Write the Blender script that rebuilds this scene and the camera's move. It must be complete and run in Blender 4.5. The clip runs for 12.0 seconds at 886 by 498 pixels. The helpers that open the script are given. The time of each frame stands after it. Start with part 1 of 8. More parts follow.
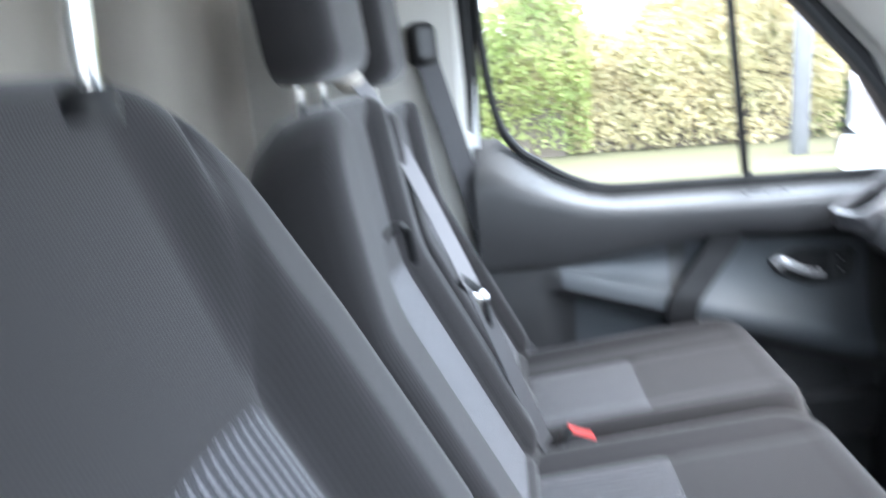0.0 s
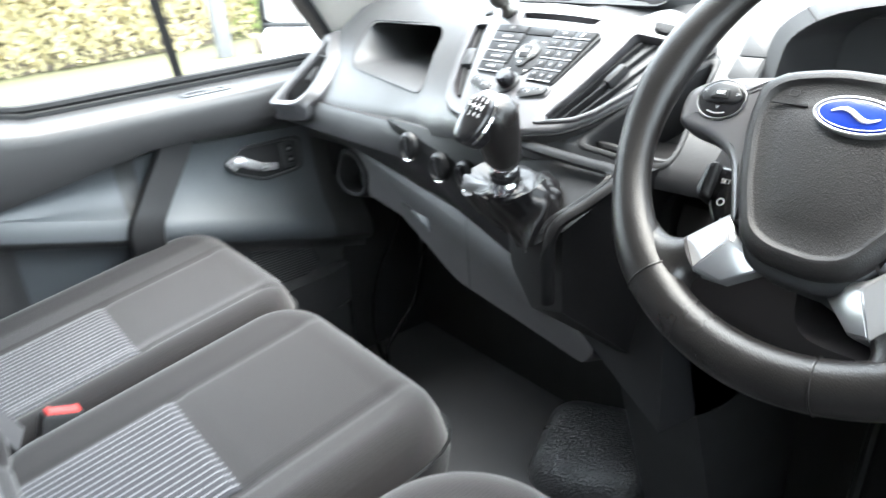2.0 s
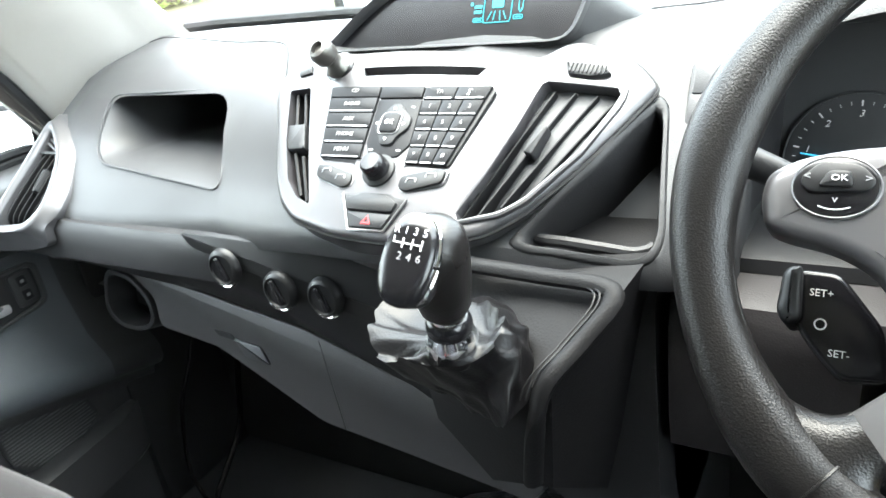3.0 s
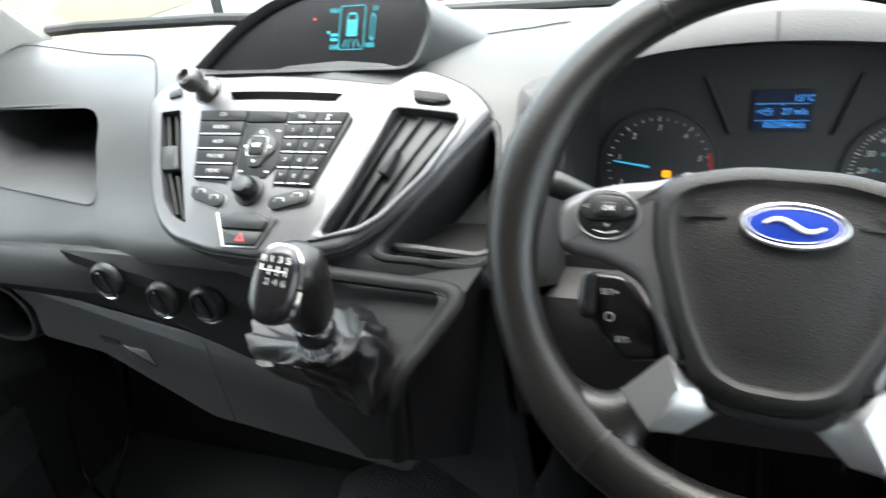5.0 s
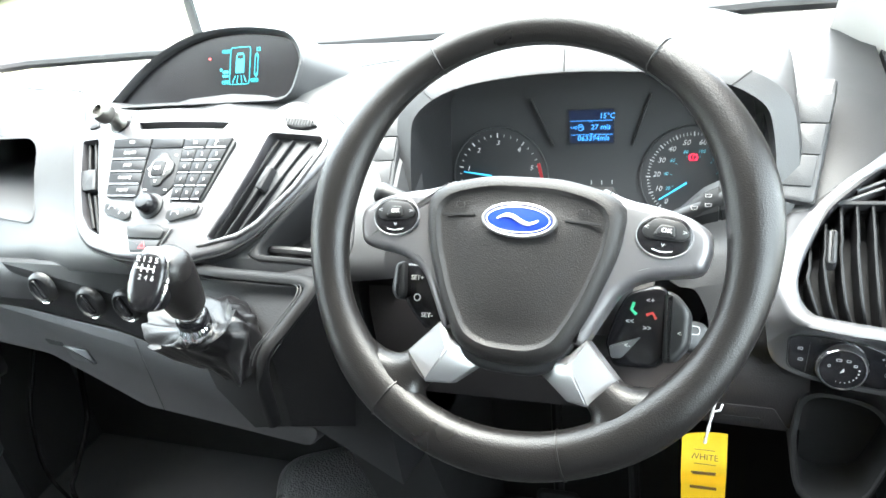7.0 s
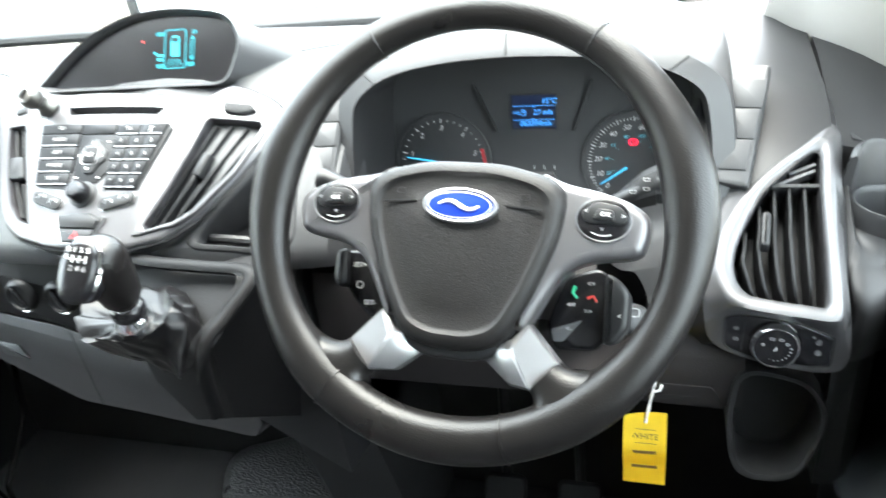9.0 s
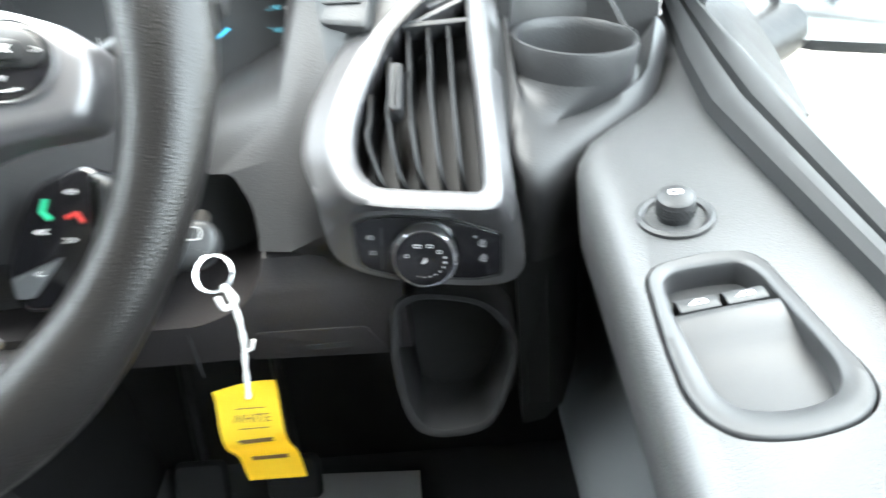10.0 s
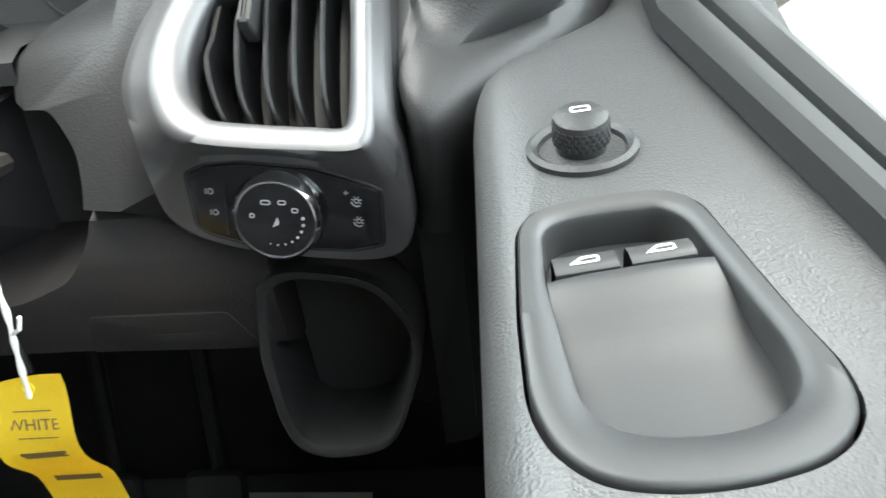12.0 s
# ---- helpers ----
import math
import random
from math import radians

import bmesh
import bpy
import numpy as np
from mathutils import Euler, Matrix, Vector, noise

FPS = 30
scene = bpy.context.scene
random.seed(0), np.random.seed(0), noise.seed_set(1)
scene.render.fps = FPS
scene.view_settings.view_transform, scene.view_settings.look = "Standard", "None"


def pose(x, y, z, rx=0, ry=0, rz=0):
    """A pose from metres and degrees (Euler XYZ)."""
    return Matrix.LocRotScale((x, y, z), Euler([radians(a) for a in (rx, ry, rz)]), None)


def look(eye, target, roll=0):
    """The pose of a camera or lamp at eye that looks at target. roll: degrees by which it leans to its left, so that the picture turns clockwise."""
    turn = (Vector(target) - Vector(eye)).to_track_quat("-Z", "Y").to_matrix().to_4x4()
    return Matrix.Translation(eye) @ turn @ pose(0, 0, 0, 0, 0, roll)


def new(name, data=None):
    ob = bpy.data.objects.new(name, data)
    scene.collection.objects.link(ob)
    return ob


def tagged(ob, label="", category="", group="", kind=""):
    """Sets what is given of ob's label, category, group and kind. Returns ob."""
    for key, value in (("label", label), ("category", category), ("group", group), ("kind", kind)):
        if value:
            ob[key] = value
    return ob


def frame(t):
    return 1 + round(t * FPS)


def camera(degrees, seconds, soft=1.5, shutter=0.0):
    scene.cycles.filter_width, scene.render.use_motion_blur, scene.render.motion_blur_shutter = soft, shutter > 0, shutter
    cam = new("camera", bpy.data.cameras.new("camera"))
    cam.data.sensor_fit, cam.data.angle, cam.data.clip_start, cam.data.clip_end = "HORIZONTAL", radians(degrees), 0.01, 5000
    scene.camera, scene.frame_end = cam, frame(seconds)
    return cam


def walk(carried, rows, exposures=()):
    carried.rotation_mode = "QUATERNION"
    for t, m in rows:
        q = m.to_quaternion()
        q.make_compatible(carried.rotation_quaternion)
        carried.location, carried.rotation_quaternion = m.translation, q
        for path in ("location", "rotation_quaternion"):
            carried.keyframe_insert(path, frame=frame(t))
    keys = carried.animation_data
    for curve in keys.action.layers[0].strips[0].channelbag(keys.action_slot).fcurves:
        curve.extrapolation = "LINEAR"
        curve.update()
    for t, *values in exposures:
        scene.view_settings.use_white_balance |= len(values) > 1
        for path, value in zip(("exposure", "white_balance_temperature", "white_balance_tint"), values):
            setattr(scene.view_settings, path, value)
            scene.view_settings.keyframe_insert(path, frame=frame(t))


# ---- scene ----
cam = camera(61.6, 12.0, shutter=0.4)
PATH = [
    (0, (-0.0210, -0.7722, 1.0509), (-0.1860, 1.1612, 0.5663), -4.69),
    (0.2, (0.0240, -0.8525, 0.9384), (0.0260, 1.0783, 0.4170), -7.70),
    (0.5, (0.0000, -0.8120, 0.9511), (0.2800, 1.0274, 0.2175), -0.79),
    (1, (-0.0130, -0.8252, 0.9536), (0.4711, 0.9577, 0.1874), -0.39),
    (1.5, (-0.0120, -0.7850, 0.9753), (0.6992, 0.9100, 0.1873), -1.83),
    (2, (0.0190, -0.6504, 1.0119), (1.0921, 0.8281, 0.1981), -5.07),
    (2.5, (0.1110, -0.4483, 1.0124), (1.4711, 0.7511, 0.1689), -7.01),
    (2.7, (0.1500, -0.3713, 1.0136), (1.5948, 0.7268, 0.1730), -7.93),
    (4.3, (0.1110, -0.2949, 1.1019), (1.6921, 0.5278, 0.1945), -10.41),
    (4.5, (0.1180, -0.3059, 1.1005), (1.7047, 0.4913, 0.1802), -9.84),
    (5, (0.1060, -0.3956, 1.0917), (1.7035, 0.3276, 0.1298), -8.42),
    (5.5, (0.1070, -0.4959, 1.0735), (1.7216, 0.1542, 0.0884), -8.08),
    (6, (0.0840, -0.5277, 1.0912), (1.7028, 0.1072, 0.1030), -7.89),
    (6.5, (0.0610, -0.5504, 1.1082), (1.6793, 0.1058, 0.1333), -8.87),
    (7, (0.0340, -0.5782, 1.1281), (1.6516, 0.1286, 0.1881), -9.81),
    (7.2, (0.0290, -0.5875, 1.1347), (1.6475, 0.1395, 0.2116), -10.19),
    (8.8, (0.0290, -0.5820, 1.1290), (1.6690, 0.0500, 0.1750), -9.10),
    (9, (0.0390, -0.5830, 1.1250), (1.6770, -0.0050, 0.1350), -8.50),
    (9.3, (0.1010, -0.6060, 1.0830), (1.7400, -0.1990, 0.0120), -7.90),
    (9.5, (0.1500, -0.6268, 1.0430), (1.7880, -0.3369, -0.0680), -7.05),
    (10, (0.2580, -0.7118, 0.9483), (1.8723, -0.6314, -0.2296), -6.57),
    (10.5, (0.2960, -0.7485, 0.9158), (1.8971, -0.7744, -0.2825), -6.09),
    (11, (0.3310, -0.7814, 0.8643), (1.9330, -0.8193, -0.3323), -6.39),
    (11.5, (0.3390, -0.7839, 0.8522), (1.9576, -0.7827, -0.3225), -6.16),
    (12, (0.3370, -0.7818, 0.8513), (1.9758, -0.6530, -0.2879), -6.02),
]
# exposure drifts as the phone adapts from the bright window to the dark dashboard
EXPOSURES = [(0.0, 3.4, 5900, 14), (1.0, 3.68, 6050, 13), (1.6, 3.84, 6300, 11), (2.0, 3.92, 6330, 10), (2.7, 4.05, 6400, 7), (4.3, 2.3, 6500, 10), (4.6, 2.35, 6500, 10), (5.0, 3.1, 6480, 9), (5.5, 3.8, 6450, 8), (6.5, 4.45, 6400, 7), (7.2, 4.35, 6400, 7), (8.8, 3.95, 6400, 7), (9.5, 4.5, 6400, 7), (10.5, 4.46, 6400, 8), (11.3, 3.93, 6600, 7), (12.0, 3.73, 6650, 7)]

walk(cam, [(t, look(eye, target, roll)) for t, eye, target, roll in PATH], EXPOSURES)

# ---------------------------------------------------------------- daylight
world = bpy.data.worlds.new("overcast_sky")
scene.world = world
world.use_nodes = True
wn = world.node_tree.nodes
wl = world.node_tree.links
sky = wn.new("ShaderNodeTexSky")
sky.sky_type = "NISHITA"
sky.sun_disc = False
sky.sun_elevation = radians(75)
sky.sun_rotation = radians(110)
sky.air_density, sky.dust_density, sky.ozone_density = 1.0, 6.0, 1.0
cloud = wn.new("ShaderNodeMix")
cloud.data_type = "RGBA"
cloud.inputs[0].default_value = 0.55
cloud.inputs[7].default_value = (11.0, 11.4, 11.8, 1)
wl.new(sky.outputs[0], cloud.inputs[6])
wl.new(cloud.outputs[2], wn["Background"].inputs[0])
wn["Background"].inputs[1].default_value = 0.15

sun_data = bpy.data.lights.new("sun", "SUN")
sun_data.energy = 0.6
sun_data.angle = radians(40)
sun_data.color = (1.0, 0.965, 0.91)
sun = new("sun", sun_data)
sun.matrix_world = look((-1.0, 2.5, 10), (0.5, 0, 0.5))


# ---------------------------------------------------------------- materials
def material(name, colour, rough=0.6, metal=0.0, grain=0.0, scale=400.0, mottle=0.12, mscale=9.0, spec=0.5, coat=0.0, tone=None, kind="noise", deep=0.0006):
    """A plain surface with grain in its relief and a slow drift of its colour."""
    m = bpy.data.materials.new(name)
    m.use_nodes = True
    n, l = m.node_tree.nodes, m.node_tree.links
    b = n["Principled BSDF"]
    tc = n.new("ShaderNodeTexCoord")
    slow = n.new("ShaderNodeTexNoise")
    slow.inputs["Scale"].default_value, slow.inputs["Detail"].default_value = mscale, 5
    l.new(tc.outputs["Object"], slow.inputs["Vector"])
    mix = n.new("ShaderNodeMix")
    mix.data_type = "RGBA"
    tone = tone or [c * (1 - mottle) for c in colour]
    mix.inputs[6].default_value = (*[c * (1 + mottle) for c in colour], 1)
    mix.inputs[7].default_value = (*tone, 1)
    l.new(slow.outputs["Fac"], mix.inputs[0])
    l.new(mix.outputs[2], b.inputs["Base Color"])
    b.inputs["Metallic"].default_value = metal
    b.inputs["Specular IOR Level"].default_value = spec
    b.inputs["Coat Weight"].default_value = coat
    fine = n.new("ShaderNodeTexNoise" if kind == "noise" else "ShaderNodeTexVoronoi")
    fine.inputs["Scale"].default_value = scale
    l.new(tc.outputs["Object"], fine.inputs["Vector"])
    ramp = n.new("ShaderNodeMapRange")
    ramp.inputs["To Min"].default_value, ramp.inputs["To Max"].default_value = max(rough - 0.09, 0.02), min(rough + 0.09, 1)
    l.new(slow.outputs["Fac"], ramp.inputs["Value"])
    l.new(ramp.outputs[0], b.inputs["Roughness"])
    if grain:
        bump = n.new("ShaderNodeBump")
        bump.inputs["Strength"].default_value, bump.inputs["Distance"].default_value = grain, deep
        l.new(fine.outputs[0], bump.inputs["Height"])
        l.new(bump.outputs[0], b.inputs["Normal"])
    return m


def woven(name, colour, thread, pitch, along, share, dash, rough=0.95, alt=None, relief=0.5):
    """Seat cloth: threads in rows with a pitch across and a dash along them, over a fine rib."""
    m = material(name, colour, rough, 0, 0, spec=0.15, mottle=0.08)
    n, l = m.node_tree.nodes, m.node_tree.links
    b = n["Principled BSDF"]
    tc = n.new("ShaderNodeTexCoord")
    sep = n.new("ShaderNodeSeparateXYZ")
    l.new(tc.outputs["Object"], sep.inputs[0])

    def calc(op, a, c):
        q = n.new("ShaderNodeMath")
        q.operation = op
        for i, v in enumerate((a, c)):
            if isinstance(v, float):
                q.inputs[i].default_value = v
            else:
                l.new(v, q.inputs[i])
        return q.outputs[0]

    fx = calc("FRACT", calc("DIVIDE", sep.outputs[0], pitch), 0.0)
    fy = calc("FRACT", calc("DIVIDE", sep.outputs[1], along), 0.0)
    on = calc("MULTIPLY", calc("LESS_THAN", fx, share), calc("LESS_THAN", fy, dash))
    if alt:
        fx2 = calc("FRACT", calc("DIVIDE", sep.outputs[0], pitch * alt), 0.0)
        on = calc("MULTIPLY", on, calc("GREATER_THAN", fx2, 0.5))
    mix = n.new("ShaderNodeMix")
    mix.data_type = "RGBA"
    l.new(on, mix.inputs[0])
    old = b.inputs["Base Color"].links[0].from_socket
    l.new(old, mix.inputs[6])
    mix.inputs[7].default_value = (*thread, 1)
    l.new(mix.outputs[2], b.inputs["Base Color"])
    rib = calc("SINE", calc("MULTIPLY", sep.outputs[1], 2600.0), 0.0)
    rib2 = calc("SINE", calc("MULTIPLY", sep.outputs[0], 1700.0), 0.0)
    high = calc("ADD", calc("MULTIPLY", calc("ADD", rib, rib2), 0.3), on)
    bump = n.new("ShaderNodeBump")
    bump.inputs["Strength"].default_value, bump.inputs["Distance"].default_value = relief, 0.0009
    l.new(high, bump.inputs["Height"])
    l.new(bump.outputs[0], b.inputs["Normal"])
    b.inputs["Sheen Weight"].default_value = 0.25
    return m


def glow(name, colour, strength, base=0.3):
    m = bpy.data.materials.new(name)
    m.use_nodes = True
    b = m.node_tree.nodes["Principled BSDF"]
    b.inputs["Base Color"].default_value = (*[c * base for c in colour], 1)
    b.inputs["Emission Color"].default_value = (*colour, 1)
    b.inputs["Emission Strength"].default_value = strength
    b.inputs["Roughness"].default_value = 0.4
    return m


def pane(name, tint, base=0.02):
    """Thin clear glass: see-through, with the mirror image that its angle gives."""
    m = bpy.data.materials.new(name)
    m.use_nodes = True
    n, l = m.node_tree.nodes, m.node_tree.links
    n.remove(n["Principled BSDF"])
    clear, gloss, edge_on, mix = n.new("ShaderNodeBsdfTransparent"), n.new("ShaderNodeBsdfGlossy"), n.new("ShaderNodeLayerWeight"), n.new("ShaderNodeMixShader")
    steep, share = n.new("ShaderNodeMath"), n.new("ShaderNodeMath")
    edge_on.inputs["Blend"].default_value = 0.5
    steep.operation, steep.inputs[1].default_value = "POWER", 5.0
    share.operation, share.inputs[1].default_value, share.inputs[2].default_value = "MULTIPLY_ADD", 0.9, base
    clear.inputs[0].default_value = (*tint, 1)
    gloss.inputs["Roughness"].default_value = 0.02
    l.new(edge_on.outputs["Facing"], steep.inputs[0])
    l.new(steep.outputs[0], share.inputs[0])
    l.new(share.outputs[0], mix.inputs[0])
    l.new(clear.outputs[0], mix.inputs[1])
    l.new(gloss.outputs[0], mix.inputs[2])
    l.new(mix.outputs[0], n["Material Output"].inputs[0])
    return m


PLASTIC = material("dark_grained_plastic", (0.0205, 0.0210, 0.0218), 0.46, spec=0.3, grain=0.22, scale=620, kind="cell")
PAD = material("grey_soft_pad", (0.037, 0.0382, 0.0395), 0.42, spec=0.35, grain=0.22, scale=800, kind="cell")
CHARCOAL = material("charcoal_grained_plastic", (0.0190, 0.0193, 0.0199), 0.44, spec=0.3, grain=0.20, scale=800, kind="cell")
VENTGREY = material("satin_grey_vent_paint", (0.105, 0.1045, 0.1075), 0.46, 0.68, mottle=0.05)
LOWER = material("warm_dark_plastic", (0.0155, 0.0138, 0.0144), 0.6, spec=0.4, grain=0.25, scale=600, kind="cell")
BLACK = material("black_plastic", (0.0135, 0.0140, 0.0146), 0.40, spec=0.3, grain=0.10, scale=500)
GLOSS = material("gloss_black_plastic", (0.007, 0.007, 0.008), 0.20, mottle=0.05)
MASK = material("matt_instrument_mask", (0.036, 0.037, 0.0385), 0.62, spec=0.3)
# also blackens the backs of hollows, where the dark is shade
DEEP = material("matt_black_shade_and_lining", (0.017, 0.0175, 0.018), 0.85)
SILVER = material("silver_painted_plastic", (0.088, 0.0895, 0.0915), 0.42, 0.45, mottle=0.05)
CONSOLE = material("silver_grey_console_paint", (0.135, 0.134, 0.138), 0.40, 0.72, mottle=0.05, grain=0.05, scale=1500)
SATIN = material("satin_aluminium_trim", (0.30, 0.303, 0.308), 0.30, 0.8, mottle=0.04)
BEZEL = material("mid_grey_console_plastic", (0.13, 0.132, 0.135), 0.42, 0.3, mottle=0.05)
CHROME = material("chrome", (0.82, 0.83, 0.84), 0.07, 1.0, mottle=0.03)
HANDLE = material("silver_handle_paint", (0.62, 0.625, 0.63), 0.28, 0.6, mottle=0.04)
STEEL = material("worn_steel", (0.14, 0.135, 0.125), 0.33, 0.9, mottle=0.2, mscale=60)
LEATHER = material("black_wheel_leather", (0.0066, 0.0062, 0.0060), 0.30, spec=0.34, grain=0.30, scale=900, kind="cell", mottle=0.25, mscale=14)
GAITER = material("black_gaiter_leather", (0.0046, 0.0046, 0.0050), 0.35, spec=0.30, grain=0.25, scale=420, kind="cell", mottle=0.2)
BLACKHIDE = material("matt_black_leather", (0.0060, 0.0060, 0.0064), 0.58, spec=0.2, grain=0.3, scale=500, kind="cell", mottle=0.2)
AIRBAG = material("grained_airbag_cover", (0.0094, 0.0089, 0.0087), 0.44, spec=0.28, grain=0.42, scale=1000, kind="cell")
RUBBER = material("black_rubber", (0.012, 0.0125, 0.013), 0.6, spec=0.3)
DOORTRIM = material("door_trim_plastic", (0.039, 0.0396, 0.040), 0.43, grain=0.36, scale=1000, kind="cell")
SMOOTH = material("smooth_grey_switch_plastic", (0.0185, 0.019, 0.0196), 0.48, grain=0.05, scale=900)
INSERT = material("blue_grey_door_insert", (0.072, 0.080, 0.086), 0.5, grain=0.2, scale=700)
LINING = material("pale_headlining", (0.50, 0.49, 0.455), 0.85, grain=0.2, scale=500)
BULK = material("beige_bulkhead_panel", (0.40, 0.365, 0.315), 0.7, mottle=0.1)
PAINT = material("white_van_paint", (0.74, 0.76, 0.77), 0.25, coat=0.6, mottle=0.03)
CARPET = material("black_carpet", (0.070, 0.071, 0.074), 0.95, grain=0.8, scale=900)
MAT = material("black_rubber_mat", (0.060, 0.061, 0.064), 0.30, spec=0.7, grain=1.0, scale=230, kind="cell", deep=0.0022)
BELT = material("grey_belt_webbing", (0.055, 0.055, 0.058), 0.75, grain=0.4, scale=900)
# same webbing as BELT, with the light on it put into the colour
BELTLIT = material("lit_grey_belt_webbing", (0.16, 0.155, 0.16), 0.7, grain=0.4, scale=900)
RED = material("red_button_plastic", (0.60, 0.05, 0.045), 0.4)
WHITEPRINT = material("white_print", (0.75, 0.75, 0.74), 0.5)
GREYPRINT = material("faint_grey_print", (0.30, 0.30, 0.30), 0.5)
BLUE = material("blue_enamel_badge", (0.012, 0.035, 0.26), 0.22, coat=0.6)
YELLOW = material("yellow_paper_tag", (0.86, 0.63, 0.035), 0.7, grain=0.2, scale=300, mottle=0.08, mscale=30)
INK = material("brown_pen_ink", (0.16, 0.10, 0.03), 0.8)
STRING = material("white_cotton_string", (0.72, 0.71, 0.68), 0.9, grain=0.6, scale=900)
PAPER = material("white_paper", (0.66, 0.65, 0.64), 0.75)
VENTBLACK = material("black_vent_plastic", (0.0065, 0.0068, 0.0072), 0.45, spec=0.22)
DARKRED = material("dark_red_print", (0.30, 0.02, 0.025), 0.5)
KEYTOP = material("charcoal_key_tops", (0.010, 0.0105, 0.0115), 0.42, spec=0.18, mottle=0.06)
CLOTH = woven("charcoal_seat_cloth", (0.0145, 0.0135, 0.0141), (0.0200, 0.0186, 0.0194), 0.0026, 0.0031, 1.5, 0.52, relief=0.22)
STRIPE = woven("grey_cloth_with_white_dashes", (0.024, 0.0245, 0.029), (0.20, 0.20, 0.213), 0.0120, 0.0052, 0.26, 0.66)
DOTS = woven("light_grey_dotted_cloth", (0.032, 0.033, 0.037), (0.26, 0.26, 0.275), 0.0082, 0.0062, 0.45, 0.55)
GLASS = pane("clear_window_glass", (0.93, 0.96, 0.95))
MIRROR = material("mirror_glass", (0.86, 0.88, 0.89), 0.02, 1.0, mottle=0.01)
LCD = glow("cyan_screen_glow", (0.02, 0.55, 0.66), 0.085)
LCDBLUE = glow("blue_screen_glow", (0.006, 0.06, 0.30), 0.006, 0.04)
LCDTEXT = glow("pale_blue_text_glow", (0.06, 0.36, 1.0), 0.13)
NEEDLE = glow("blue_needle", (0.06, 0.50, 0.85), 0.11)
WARN = glow("red_warning_lamp", (1.0, 0.02, 0.07), 0.14)
AMBER = glow("amber_warning_lamp", (1.0, 0.28, 0.01), 0.25)
DIAL = glow("white_dial_print", (0.80, 0.82, 0.84), 0.03)
DIALBLUE = glow("blue_dial_print", (0.15, 0.55, 0.70), 0.05)
GREEN = material("green_print", (0.02, 0.45, 0.22), 0.5)


# ---------------------------------------------------------------- shapes
def thing(name, at, label, category, group="", kind=""):
    e = new(name)
    e.location = at
    e.empty_display_size = 0.05
    return tagged(e, label, category, group, kind)


def part(name, bm, mat, parent=None, label="", m=None, sharp=38):
    """Links a bmesh as one mesh object, under a thing or a part; m is its pose in the world."""
    me = bpy.data.meshes.new(name)
    bmesh.ops.recalc_face_normals(bm, faces=bm.faces)
    bm.to_mesh(me)
    bm.free()
    me.materials.append(mat)
    me.shade_smooth()
    me.set_sharp_from_angle(angle=radians(sharp))
    ob = new(name, me)
    place(ob, parent, m)
    return tagged(ob, label)


def whole(ob):
    """The pose of an object in the world, through its parents."""
    return (whole(ob.parent) @ ob.matrix_parent_inverse if ob.parent else Matrix()) @ ob.matrix_basis


def place(ob, parent, m=None):
    ob.parent = parent
    if parent:
        ob.matrix_parent_inverse = whole(parent).inverted()
    ob.matrix_basis = m or Matrix()


def panel(origin, normal, up=(0, 0, 1)):
    """The pose of a face: x to the right of one who looks at it, y up along it, z out of it."""
    z = Vector(normal).normalized()
    x = Vector(up).cross(z).normalized()
    y = z.cross(x)
    return Matrix.Translation(origin) @ Matrix((x, y, z)).transposed().to_4x4()


def rounded(pts, r, n=4):
    """An outline with its corners rounded; r one radius or one for each corner."""
    out = []
    k = len(pts)
    for i, p in enumerate(pts):
        rr = r[i] if isinstance(r, (list, tuple)) else r
        p, a, b = Vector(p), Vector(pts[i - 1]), Vector(pts[(i + 1) % k])
        da, db = (a - p), (b - p)
        t = min(rr, da.length * 0.48, db.length * 0.48)
        s, e = p + da.normalized() * t, p + db.normalized() * t
        for j in range(n + 1):
            f = j / n
            out.append((s * (1 - f) ** 2 + p * 2 * f * (1 - f) + e * f * f)[:])
    return out


def rect(w, h, x=0.0, y=0.0):
    return [(x - w / 2, y - h / 2), (x + w / 2, y - h / 2), (x + w / 2, y + h / 2), (x - w / 2, y + h / 2)]


def disc(r, n=32, x=0.0, y=0.0, ry=None):
    return [(x + r * math.cos(2 * math.pi * i / n), y + (ry or r) * math.sin(2 * math.pi * i / n)) for i in range(n)]


def resample(pts, n):
    """The same outline with n points at even steps, begun at its lowest right point's angle."""
    c = Vector((sum(p[0] for p in pts) / len(pts), sum(p[1] for p in pts) / len(pts)))
    out = []
    for i in range(n):
        a = 2 * math.pi * i / n
        d = Vector((math.cos(a), math.sin(a)))
        best = 0.0
        for j in range(len(pts)):
            p, q = Vector(pts[j - 1]) - c, Vector(pts[j]) - c
            e = q - p
            den = d.x * e.y - d.y * e.x
            if abs(den) < 1e-12:
                continue
            t = (p.x * e.y - p.y * e.x) / den
            s = (p.x * d.y - p.y * d.x) / den
            if -1e-6 <= s <= 1 + 1e-6 and t > best:
                best = t
        out.append((c + d * best)[:])
    return out


